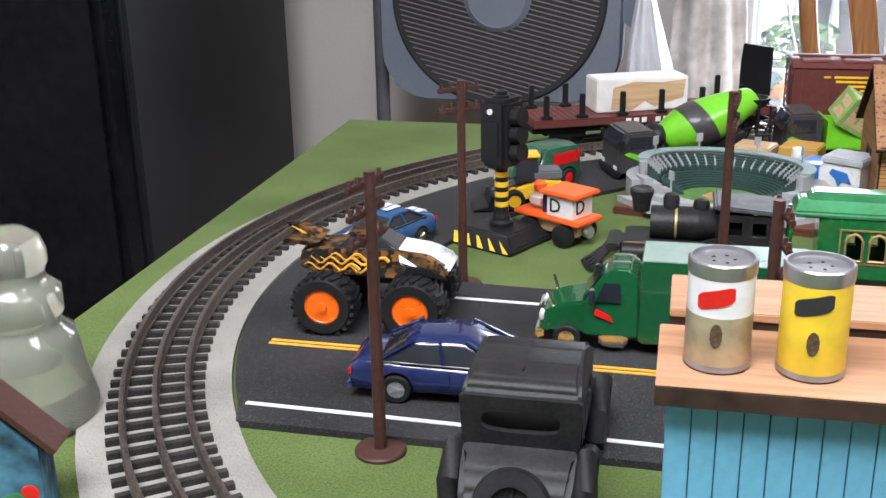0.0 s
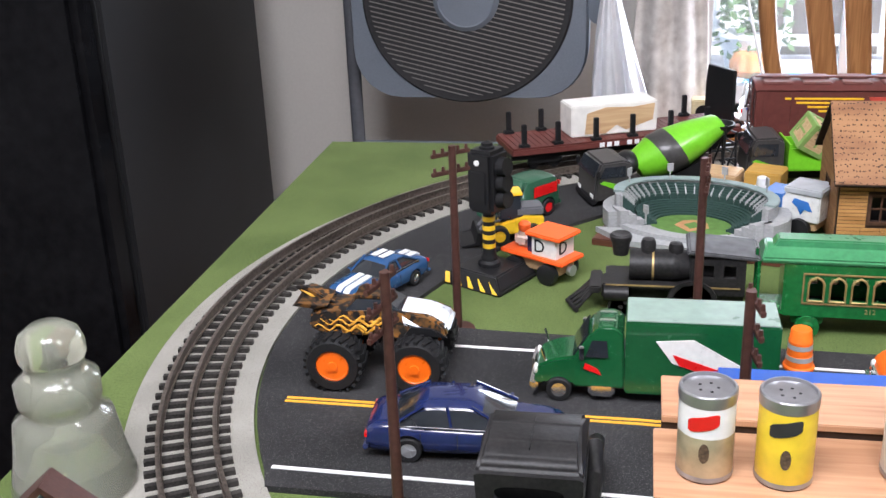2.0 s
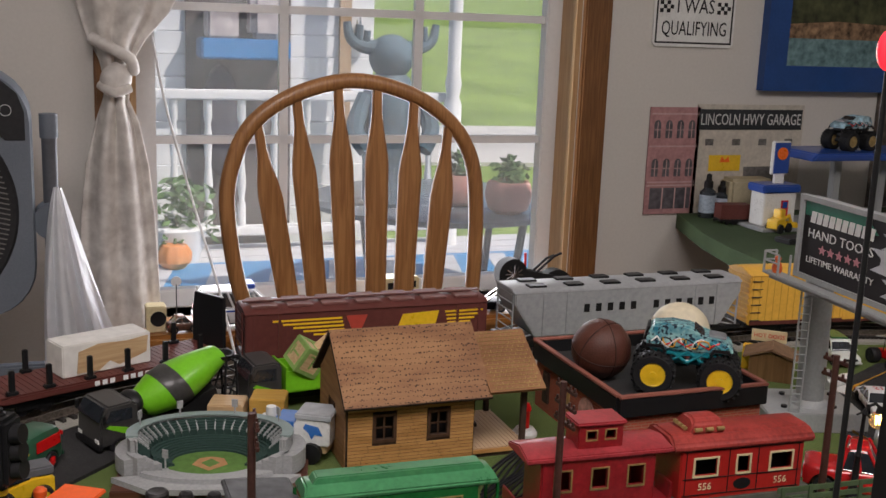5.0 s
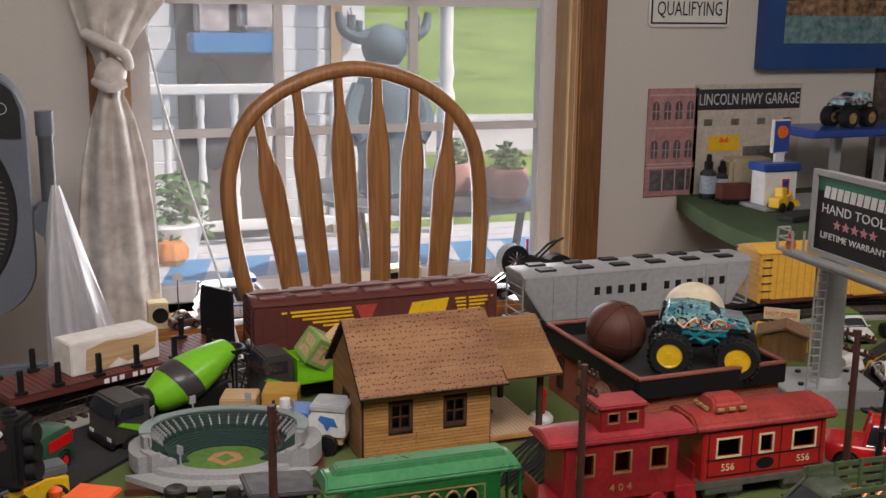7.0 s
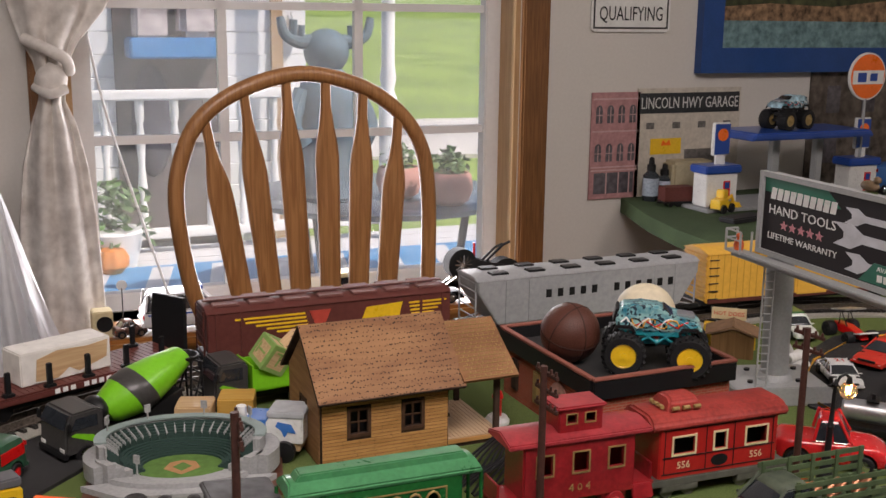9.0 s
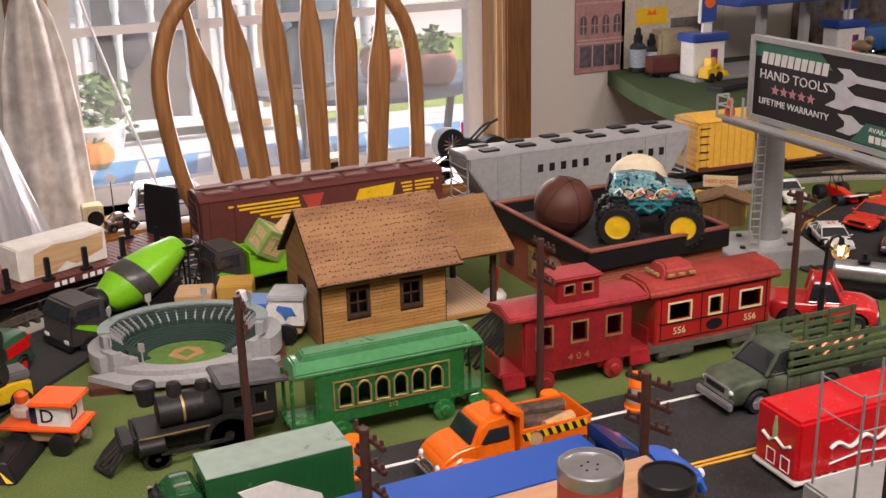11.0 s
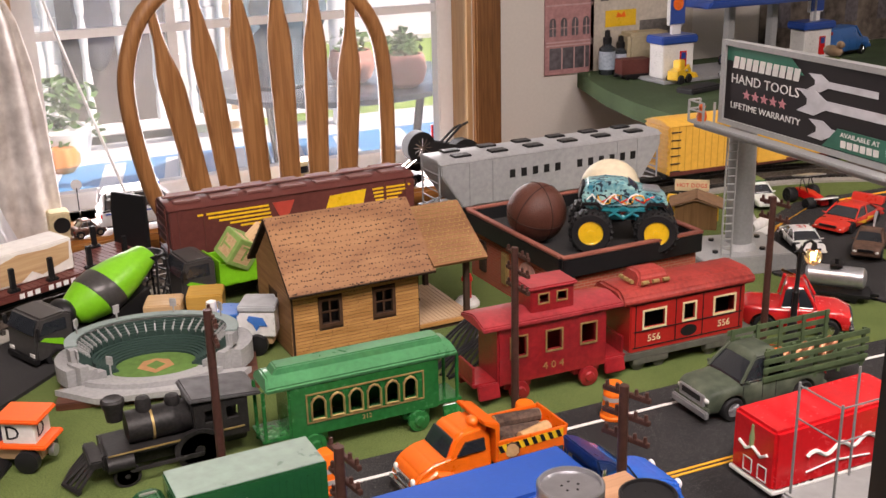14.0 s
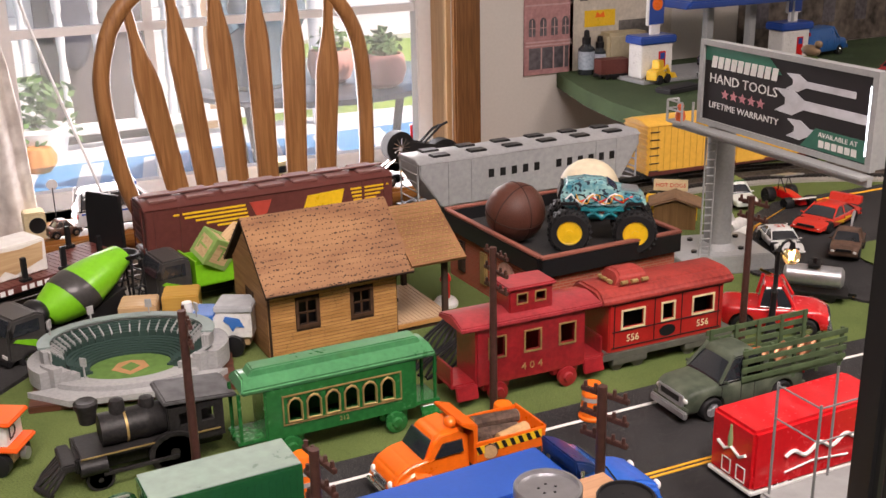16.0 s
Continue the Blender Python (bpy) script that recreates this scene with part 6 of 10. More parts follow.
bb = thing("brick_building", pose(0.436, 0.885, 0), "flat-roofed red brick model building with black cornice", "model building")
BL, BD, BH = 0.152, 0.178, 0.053
part("wall_block", box(B(), (BL / 2, BD / 2, BH / 2), (BL - 0.004, BD - 0.004, BH)), bt_, bb)
part("roof_deck", box(B(), (BL / 2, BD / 2, BH + 0.001), (BL - 0.006, BD - 0.006, 0.003)), mat("roof_felt", (0.025, 0.024, 0.024), 0.8, vary=0.3, grain=500, bump=0.3), bb, "black felt roof deck")
for (cx, cy, sx, sy) in ((BL / 2, -0.0005, BL + 0.003, 0.005), (BL / 2, BD + 0.0005, BL + 0.003, 0.005), (-0.0005, BD / 2, 0.005, BD - 0.004), (BL + 0.0005, BD / 2, 0.005, BD - 0.004)):
    part("cornice", box(B(), (cx, cy, BH + 0.006), (sx, sy, 0.018), bev=0.0008), BLACK, bb, "black cornice")
    part("coping", box(B(), (cx, cy, BH + 0.0162), (sx + 0.001, sy + 0.001, 0.0026), bev=0.0006), mat("coping_red", (0.26, 0.09, 0.065), 0.6), bb, "red-brown coping")
for y in (0.035, 0.105, 0.150):
    part("window", box(box(B(), (0.0012, y, 0.027), (0.003, 0.012, 0.032)), (0.0006, y, 0.027), (0.003, 0.008, 0.028)), CHAR if y != 0.105 else GOLD, bb)
sign = part("round_sign", lathe(B(), [(0.016, 0), (0.016, 0.0012)], 28, pose(0.0012, 0.062, 0.030, 0, -90, 0)), mat("sign_brick", (0.42, 0.22, 0.18), 0.6, vary=0.5, grain=120), bb, "round printed wall sign")
part("sign_shape", box(B(), (0.0, 0.062, 0.024), (0.0012, 0.018, 0.006)), WHITE, sign)

foot = thing("ball_football", pose(0.464, 0.976, BH + 0.0025) @ Matrix.Scale(0.86, 4), "brown leather-look toy ball with stitched seams", "ball")
FB = mat("football_brown", (0.085, 0.028, 0.018), 0.45, vary=0.2, grain=700, bump=0.5, stain=30)
part("ball", ball(B(), (0, 0, 0.0335), 0.0335, (1, 1, 1), 32, 20), FB, foot)
for r in ((0, 0, 0), (90, 0, 20), (0, 90, 20)):
    bm = tube(B(), [(0.0336 * math.cos(a), 0.0336 * math.sin(a), 0) for a in (2 * math.pi * k / 40 for k in range(41))], 0.0006, 6)
    part("seam", bm, mat("seam_dark", (0.03, 0.012, 0.009), 0.7), foot, m=pose(0, 0, 0.0335, 20 + r[0], r[1], r[2]))
TEAL = paint("teal_paint", (0.006, 0.26, 0.31), 0.3, 0.5)
GRAF = speckled("graffiti_blue", (0.010, 0.16, 0.23), (0.30, 0.52, 0.50), (0.015, 0.03, 0.05), 150, 0.56, 0.32, 0.05, 110)
monster(pose(0.528, 0.926, BH + 0.0026, 0, 0, -33), "teal graffiti-painted monster truck with yellow rims", GRAF, YELLOW, TEAL, SILVER, FLAME, 0.0195, fin=False, wb=0.060)
solid("cream_ball", ball(B(), (0, 0, 0.031), 0.031, u=32, v=20), mat("cream_plastic", (0.66, 0.58, 0.42), 0.5), "smooth cream-coloured plastic ball on the roof", "ball", m=pose(0.566, 1.000, BH + 0.0025))

# wooden blue-white engine and blocks
lt = thing("wooden_train", pose(0.169, 0.994, 0, 0, 0, 150), "wooden toy engine in white and blue with grey roof", "toy train", "wooden trains")
part("chassis", box(B(), (0, 0, 0.0125), (0.066, 0.022, 0.009), bev=0.001), WOODTOY, lt)
part("body", slab(B(), [(-0.036, 0.016), (-0.036, 0.040), (-0.006, 0.040), (-0.004, 0.034), (0.034, 0.032), (0.036, 0.016)], 0.028, 0.001), WHITE, lt)
part("roof", box(B(), (-0.021, 0, 0.0425), (0.033, 0.031, 0.006), bev=0.0012), mat("roof_grey", (0.42, 0.44, 0.46), 0.5), lt)
part("panel", box(B(), (0.006, 0, 0.030), (0.020, 0.0288, 0.014), bev=0.0006), paint("honolulu_blue", (0.03, 0.16, 0.50)), lt, "blue side panel")
words("lettering", "00", 0.009, WHITE, lt, pose(0.006, 0.0147, 0.030, 90, 0, 180), 0.0002)
part("emblem", slab(B(), [(-0.030, 0.026), (-0.026, 0.034), (-0.014, 0.036), (-0.012, 0.032), (-0.017, 0.028), (-0.020, 0.022), (-0.023, 0.027)], 0.0006, m=pose(0, 0.0144, 0)), paint("honolulu_blue", (0.03, 0.16, 0.5)), lt, "blue animal-shaped emblem")
part("chimney", lathe(B(), [(0.004, 0.032), (0.005, 0.036), (0.0045, 0.044), (0.002, 0.045), (0, 0.0452)], 16, pose(0.022, 0, 0)), WHITE, lt)
for x in (-0.020, 0.020):
    for s in (1, -1):
        part("wheel", lathe(B(), [(0.0095, -0.003), (0.0095, 0.003), (0.004, 0.0042), (0.0, 0.0044)], 22, pose(x, s * 0.0155, 0.0095, -90 * s, 0, 0)), BLACK, lt)
for x, y, mt, lb in ((0.120, 1.060, WOODTOY, "bare beech toy block"), (0.160, 1.066, wood("yellow_wood", (0.55, 0.30, 0.06), (0.68, 0.42, 0.10), "x", 60), "yellow-stained wooden toy block")):
    solid("toy_block", box(B(), (0, 0, 0.0165), (0.033, 0.030, 0.033), bev=0.0012), mt, lb, "toy block", "wooden blocks", m=pose(x, y, 0.0, 0, 0, -20))

# cement mixer truck and dump truck with letter blocks
TGREY = mat("truck_charcoal", (0.045, 0.043, 0.042), 0.4, vary=0.15, grain=300, coat=0.2)
LIME = paint("lime_green", (0.16, 0.50, 0.015), 0.35, 0.3)


def cab_truck(m, label, name):
    root = thing(name, m, label, "truck", "toy trucks")
    part("cab", slab(B(), hull([(0.030, 0.012), (0.030, 0.050), (0.036, 0.054), (0.058, 0.053), (0.064, 0.038), (0.065, 0.010)], 0.010, [(0.047, 0.0105)]), 0.044, 0.0018), TGREY, root)
    part("windscreen", slab(B(), [(0.0588, 0.052, 0.018), (0.0598, 0.052, 0.018), (0.0652, 0.038, 0.020), (0.0642, 0.0375, 0.020)], 0.04), GLASS_DARK, root)
    for s in (1, -1):
        part("side_window", slab(B(), [(0.036, 0.036), (0.036, 0.048), (0.055, 0.048), (0.060, 0.036)], 0.001, m=pose(0, s * 0.0221, 0)), GLASS_DARK, root)
        part("decal", slab(B(), [(0.034, 0.016), (0.060, 0.031), (0.056, 0.033), (0.040, 0.027)], 0.0006, m=pose(0, s * 0.0222, 0)), LIME, root, "lime green swoosh")
        part("mirror", box(B(), (0.063, s * 0.0255, 0.042), (0.003, 0.004, 0.010), bev=0.0008), BLACK, root)
        part("headlight", box(B(), (0.0652, s * 0.016, 0.016), (0.001, 0.007, 0.004), bev=0.0003), WHITE, root)
    part("bumper", box(B(), (0.0645, 0, 0.0105), (0.005, 0.044, 0.007), bev=0.001), BLACK, root)
    part("chassis", box(B(), (-0.010, 0, 0.014), (0.118, 0.020, 0.008), bev=0.001), BLACK, root)
    for x in (0.047, -0.022, -0.046):
        for s in (1, -1):
            wheel(root, (x, s * 0.018, 0.0092), 0.0092, 0.008, CHROME)
    return root


mx = cab_truck(pose(0.058, 1.076, 0.0, 0, 0, 203) @ Matrix.Diagonal((1.05, 1.04, 0.86, 1)), "charcoal toy cement mixer with lime green drum", "mixer_truck")
da, db = Vector((0.018, 0, 0.036)), Vector((-0.060, 0, 0.076))
dm = Matrix.Translation(da) @ (db - da).to_track_quat("Z", "Y").to_matrix().to_4x4()
drum = part("drum", lathe(B(), [(0.0235, 0.042), (0.0195, 0.062), (0.0120, 0.088), (0.0100, 0.090), (0.0, 0.090)], 32, dm), LIME, mx, "lime green mixing drum")
part("drum_belt", lathe(B(), [(0.0232, 0.024), (0.0242, 0.026), (0.0242, 0.040), (0.0235, 0.042)], 32, dm), TGREY, drum, "charcoal belt round the drum")
part("drum_front", lathe(B(), [(0.0, 0.0), (0.012, 0.0), (0.0165, 0.004), (0.0232, 0.024)], 32, dm), LIME, drum)
part("drum_motor", ball(B(), (0.026, 0, 0.043), 0.014, (0.7, 1.1, 0.95), 18, 12), BLACK, mx, "black drum drive housing")
bm = B()
for s in (1, -1):
    tube(bm, [(-0.060, s * 0.013, 0.012), (-0.062, s * 0.013, 0.078)], 0.0012, 6)
    tube(bm, [(-0.074, s * 0.013, 0.012), (-0.072, s * 0.013, 0.070)], 0.0012, 6)
    tube(bm, [(-0.060, s * 0.013, 0.040), (-0.074, s * 0.013, 0.040)], 0.0012, 6)
    tube(bm, [(-0.060, s * 0.013, 0.014), (-0.074, s * 0.013, 0.060)], 0.0010, 6)
for z in (0.020, 0.032, 0.044, 0.056, 0.068):
    tube(bm, [(-0.073, -0.013, z), (-0.073, 0.013, z)], 0.0010, 6)
part("rear_ladder", bm, BLACK, mx, "black rear ladder frame")
part("hopper", lathe(B(), [(0.006, 0), (0.014, 0.010), (0.0145, 0.013), (0.0125, 0.013), (0.005, 0.002)], 20, pose(-0.062, 0, 0.064)), BLACK, mx)
part("cradle", slab(B(), [(-0.056, 0.018), (-0.050, 0.046), (-0.040, 0.042), (-0.010, 0.026), (0.020, 0.022), (0.020, 0.018)], 0.030, 0.001), BLACK, mx)
d2 = cab_truck(pose(0.206, 1.122, 0.0, 0, 0, 187), "charcoal toy dump truck carrying wooden letter blocks", "dump_truck")
bm = B()
for s in (1, -1):
    box(bm, (-0.018, s * 0.021, 0.032), (0.086, 0.002, 0.022))
box(bm, (-0.018, 0, 0.022), (0.086, 0.044, 0.002)), box(bm, (0.025, 0, 0.034), (0.002, 0.044, 0.026)), box(bm, (-0.061, 0, 0.032), (0.002, 0.044, 0.022))
part("dump_bed", bm, LIME, d2, "lime green dump bed")
lb = thing("letter_block", pose(0.200, 1.108, 0.046, 18, 30, 20) @ Matrix.Scale(0.80, 4), "wooden letter block with green painted frame", "toy block", "wooden blocks")
part("cube", box(B(), (0, 0, 0.012), (0.034, 0.034, 0.034), bev=0.0015), WOODTOY, lb)
PG = mat("faded_green", (0.22, 0.36, 0.10), 0.6, vary=0.15)
for r in ((0, 0, 0), (90, 0, 0), (0, -90, 0)):
    mm = pose(0, 0, 0.012) @ pose(0, 0, 0, *r) @ pose(0, 0, 0.0172)
    bm = B()
    for sx, sy, cx, cy in ((0.034, 0.005, 0, 0.0145), (0.034, 0.005, 0, -0.0145), (0.005, 0.024, 0.0145, 0), (0.005, 0.024, -0.0145, 0)):
        box(bm, (cx, cy, 0), (sx, sy, 0.0008))
    f = part("painted_frame", bm, PG, lb, m=mm)
    words("lettering", "T", 0.026, PG, lb, mm, 0.0004)
solid("toy_block", box(B(), (0, 0, 0.015), (0.030, 0.030, 0.030), bev=0.0015), WOODTOY, "pale beech block tipped in the dump bed", "toy block", "wooden blocks", m=pose(0.232, 1.118, 0.044, 20, -25, 30) @ Matrix.Scale(0.85, 4))

# ---- the road's trucks ----
OT = paint("dump_orange", (0.80, 0.14, 0.008), 0.3, 0.5)
ot = thing("dump_truck", pose(0.246, 0.694, 0.004, 0, 0, 181), "orange diecast vintage dump truck loaded with cut logs", "truck", "toy trucks")
part("hood", slab(B(), hull([(0.024, 0.010), (0.024, 0.030), (0.042, 0.028), (0.052, 0.023), (0.056, 0.016), (0.056, 0.010)], 0.009, [(0.040, 0.0090)]), 0.034, 0.003, seg=3), OT, ot)
part("cab", slab(B(), [(-0.002, 0.010, 0.0175), (-0.001, 0.040, 0.0160), (0.005, 0.0455, 0.0140), (0.020, 0.0445, 0.0140), (0.026, 0.040, 0.0155), (0.032, 0.029, 0.0170), (0.032, 0.010, 0.0175)], 0.03, 0.0028, seg=4), OT, ot)
part("windscreen", slab(B(), [(0.0255, 0.0405, 0.0128), (0.0265, 0.0405, 0.0128), (0.0328, 0.0295, 0.0145), (0.0318, 0.0290, 0.0145)], 0.03), GLASS_DARK, ot)
for s in (1, -1):
    part("side_window", slab(B(), [(0.004, 0.029), (0.005, 0.038), (0.019, 0.038), (0.025, 0.029)], 0.001, m=pose(0, s * 0.0169, 0)), GLASS_DARK, ot)
    part("headlight", ball(B(), (0.0550, s * 0.0125, 0.0165), 0.003, (0.6, 1, 1), 10, 6), WHITE, ot)
    part("fender", tube(B(), [(0.026, s * 0.0165, 0.009), (0.030, s * 0.0170, 0.017), (0.040, s * 0.0172, 0.0205), (0.050, s * 0.0165, 0.017), (0.054, s * 0.0160, 0.010)], 0.0028, 8), OT, ot)
    part("bed_side", slab(B(), [(-0.056, 0.017), (-0.058, 0.031), (-0.004, 0.033), (-0.004, 0.017)], 0.002, 0.0004, pose(0, s * 0.0185, 0)), OT, ot)
    bm = B()
    for k in range(8):
        slab(bm, [(-0.054 + k * 0.0064, 0.0245), (-0.051 + k * 0.0064, 0.0245), (-0.0485 + k * 0.0064, 0.0300), (-0.0515 + k * 0.0064, 0.0300)], 0.0005, m=pose(0, s * 0.0197, 0))
    part("hazard_stripes", bm, BLACK, ot, "black hazard stripes")
    part("hazard_band", box(B(), (-0.030, s * 0.0195, 0.02725), (0.050, 0.0004, 0.0058)), YELLOW, ot, "yellow hazard band")
part("bed_floor", box(B(), (-0.030, 0, 0.0175), (0.054, 0.036, 0.002)), OT, ot)
part("bed_front", slab(B(), [(-0.006, 0.017), (-0.006, 0.046), (0.006, 0.050), (0.006, 0.0472), (-0.003, 0.043), (-0.003, 0.017)], 0.038, 0.0006), OT, ot)
part("tailgate", box(B(), (-0.0575, 0, 0.025), (0.002, 0.038, 0.014), (0, -8, 0), 0.0004), OT, ot)
part("beacon", ball(B(), (0.009, 0.008, 0.047), 0.004, (1, 1.3, 1), 12, 8), OT, ot)
part("grille", box(B(), (0.0562, 0, 0.0145), (0.0014, 0.018, 0.007), bev=0.0004), CHROME, ot)
part("bumper", box(B(), (0.0575, 0, 0.0085), (0.003, 0.034, 0.004), bev=0.0008), CHROME, ot)
part("chassis", box(B(), (-0.008, 0, 0.010), (0.10, 0.018, 0.006)), BLACK, ot)
for x in (0.040, -0.036):
    for s in (1, -1):
        wheel(ot, (x, s * 0.0145, 0.0080), 0.0080, 0.006, OT)
BARK = mat("bark", (0.09, 0.055, 0.04), 0.9, vary=0.4, grain=300, bump=0.8, stain=60)
SAP = mat("cut_wood_end", (0.50, 0.30, 0.14), 0.8, vary=0.2, grain=200)
for k, (x, y, z, r, ln, a, e) in enumerate(((0.268, 0.704, 0.029, 0.006, 0.040, 4, 0), (0.270, 0.692, 0.031, 0.0055, 0.042, -6, 2), (0.264, 0.684, 0.029, 0.0055, 0.022, 70, 0), (0.284, 0.684, 0.031, 0.0050, 0.024, 12, -3), (0.278, 0.698, 0.037, 0.0050, 0.034, -2, 3))):
    lg = thing("log", pose(x, y, z, 0, e, a), "short split log with pale sawn ends", "log", "logs in the dump bed")
    part("bark", cyl(B(), (-ln / 2, 0, 0), (ln / 2, 0, 0), r, r * 0.92, 10), BARK if k != 3 else SAP, lg)
    for s in (1, -1):
        part("sawn_end", cyl(B(), (s * ln / 2, 0, 0), (s * (ln / 2 + 0.0004), 0, 0), r * 0.90, n=10), SAP, lg)
for x, y in ((0.150, 0.727), (0.300, 0.724), (0.374, 0.7195), (0.520, 0.7100)):
    barrel(pose(x, y, 0.0045))

BT = plastic("trailer_blue", (0.012, 0.075, 0.36), 0.35)
bt = thing("semi_truck", pose(0.180, 0.607, 0.004), "bright blue plastic toy semi truck with long trailer", "truck", "toy trucks")
part("trailer", box(B(), (-0.002, 0, 0.030), (0.178, 0.044, 0.040), bev=0.0025), BT, bt)
part("trailer_frame", box(B(), (-0.002, 0, 0.009), (0.170, 0.030, 0.004)), BLACK, bt)
CB = paint("cab_blue", (0.02, 0.14, 0.60), 0.2, 0.6)
part("cab", slab(B(), [(0.094, 0.010, 0.020), (0.094, 0.050, 0.018), (0.098, 0.052, 0.017), (0.112, 0.046, 0.017), (0.120, 0.034, 0.019), (0.120, 0.010, 0.020)], 0.04, 0.002), CB, bt)
part("air_dam", slab(B(), [(0.090, 0.046), (0.088, 0.058), (0.098, 0.054), (0.108, 0.047)], 0.038, 0.0012), paint("dark_blue", (0.01, 0.035, 0.15)), bt, "dark blue roof fairing")
part("hood", slab(B(), hull([(0.112, 0.010), (0.112, 0.034), (0.140, 0.030), (0.152, 0.024), (0.156, 0.010)], 0.010, [(0.138, 0.0100)]), 0.036, 0.003, seg=3), CB, bt)
for s in (1, -1):
    part("fender", tube(B(), [(0.124, s * 0.0175, 0.010), (0.128, s * 0.018, 0.020), (0.138, s * 0.018, 0.0235), (0.148, s * 0.0175, 0.019), (0.153, s * 0.017, 0.011)], 0.0032, 8), CB, bt)
    part("exhaust", cyl(B(), (0.092, s * 0.0205, 0.012), (0.092, s * 0.0205, 0.052), 0.0016, n=10), CHROME, bt)
    part("headlight", ball(B(), (0.1535, s * 0.0135, 0.021), 0.0034, (0.6, 1, 1), 10, 6), WHITE, bt)
part("windscreen", slab(B(), [(0.1125, 0.0455, 0.0155), (0.1135, 0.0455, 0.0155), (0.1208, 0.0345, 0.0175), (0.1198, 0.034, 0.0175)], 0.03), GLASS_DARK, bt)
for x in (0.138, 0.085, -0.070, -0.050):
    for s in (1, -1):
        wheel(bt, (x, s * 0.0175, 0.0085), 0.0085, 0.007, CHROME)

CR = paint("drink_red", (0.62, 0.012, 0.016), 0.25, 0.6)
ct = thing("drinks_truck", pose(0.395, 0.595, 0.004, 0, 0, -2.5), "bright red diecast drinks delivery truck with white wave", "truck", "toy trucks")
part("body", slab(B(), [(0.0, 0.006), (0.0, 0.049), (0.112, 0.051), (0.116, 0.047), (0.116, 0.006)], 0.042, 0.0022), CR, ct)
part("cab", slab(B(), hull([(0.114, 0.008), (0.114, 0.040), (0.120, 0.043), (0.136, 0.040), (0.146, 0.024), (0.160, 0.021), (0.162, 0.008)], 0.008, [(0.146, 0.009)]), 0.038, 0.002), CR, ct)
part("skirt", box(B(), (0.058, 0, 0.0055), (0.118, 0.043, 0.003), bev=0.0006), WHITE, ct, "white lower skirt line")
for s in (1, -1):
    bm = B()
    tube(bm, [(0.026 + 0.0022 * k, s * 0.0213, 0.026 + 0.0028 * math.sin(k * 0.62) + 0.0001 * k) for k in range(30)], 0.0015, 6)
    tube(bm, [(0.026, s * 0.0213, 0.015), (0.050, s * 0.0213, 0.018), (0.080, s * 0.0213, 0.015)], 0.0007, 6)
    part("brand_wave", bm, WHITE, ct, "white flowing brand wave")
    part("round_logo", lathe(B(), [(0.010, 0), (0.010, 0.0006)], 24, pose(0.103, s * 0.0209, 0.030, 90 * -s, 0, 0)), WHITE, ct)
    part("side_window", slab(B(), [(0.119, 0.027), (0.120, 0.037), (0.133, 0.037), (0.139, 0.027)], 0.001, m=pose(0, s * 0.0188, 0)), GLASS_DARK, ct)
bm = tube(B(), [(-0.0005, -0.014, 0.030), (-0.0005, -0.008, 0.026), (-0.0005, 0.0, 0.030), (-0.0005, 0.006, 0.026), (-0.0005, 0.013, 0.029)], 0.0012, 6)
part("rear_script", bm, WHITE, ct)
part("rear_bottle", lathe(B(), [(0.0016, 0.030), (0.0020, 0.036), (0.0009, 0.042), (0.0009, 0.045)], 12, pose(-0.0004, 0.001, 0)), mat("bottle_green", (0.25, 0.33, 0.15), 0.3), ct, "pale green bottle shape")
for y in (-0.010, 0.004):
    bm = B()
    for zz in (0.010, 0.020):
        box(bm, (-0.0004, y, zz), (0.0006, 0.008, 0.0005))
    for yy in (-0.004, 0.004):
        box(bm, (-0.0004, y + yy, 0.015), (0.0006, 0.0005, 0.010))
    part("hatch_line", bm, WHITE, ct)
for x in (0.026, 0.146):
    for s in (1, -1):
        wheel(ct, (x, s * 0.0172, 0.0085), 0.0085, 0.007, CHROME)

CAMO = mat("army_green", (0.060, 0.090, 0.062), 0.5, vary=0.35, grain=90, stain=60, tone=(0.12, 0.14, 0.10))
at_ = car("army_truck", pose(0.480, 0.690, 0.004, 0, 0, 177), "camouflage green army pickup truck with white stars", CAMO, 0.108, 0.043, 0.047,
          [(0.0, 0.55), (0.01, 0.58), (0.40, 0.60), (0.68, 0.60), (0.97, 0.55), (1.0, 0.46)],
          [(0.36, 0.60), (0.39, 0.98), (0.60, 0.98), (0.74, 0.60)], 0.0092, (0.20, 0.80), "truck", "toy trucks", SILVER)
part("silver_grille", box(B(), (0.0545, 0, 0.0175), (0.002, 0.030, 0.010), bev=0.0006), SILVER, at_, "silver front grille")
part("silver_bumper", box(B(), (0.0560, 0, 0.0090), (0.004, 0.042, 0.006), bev=0.001), SILVER, at_)
bm = B()
for (cx, cy, cz, rx) in ((0.036, -0.004, 0.0253, 0), (0.0, -0.0217, 0.018, 90)):
    pts = [((0.0052 if k % 2 == 0 else 0.0021) * math.sin(k * math.pi / 5), (0.0052 if k % 2 == 0 else 0.0021) * math.cos(k * math.pi / 5)) for k in range(10)]
    lo2 = [bm.verts.new(pose(cx, cy, cz, rx, 0, 0) @ Vector((a, b, 0))) for a, b in pts]
    bm.faces.new(lo2)
part("stars", bm, WHITE, at_, "white star markings")
STAKE = mat("stake_green", (0.075, 0.115, 0.055), 0.6, vary=0.2)
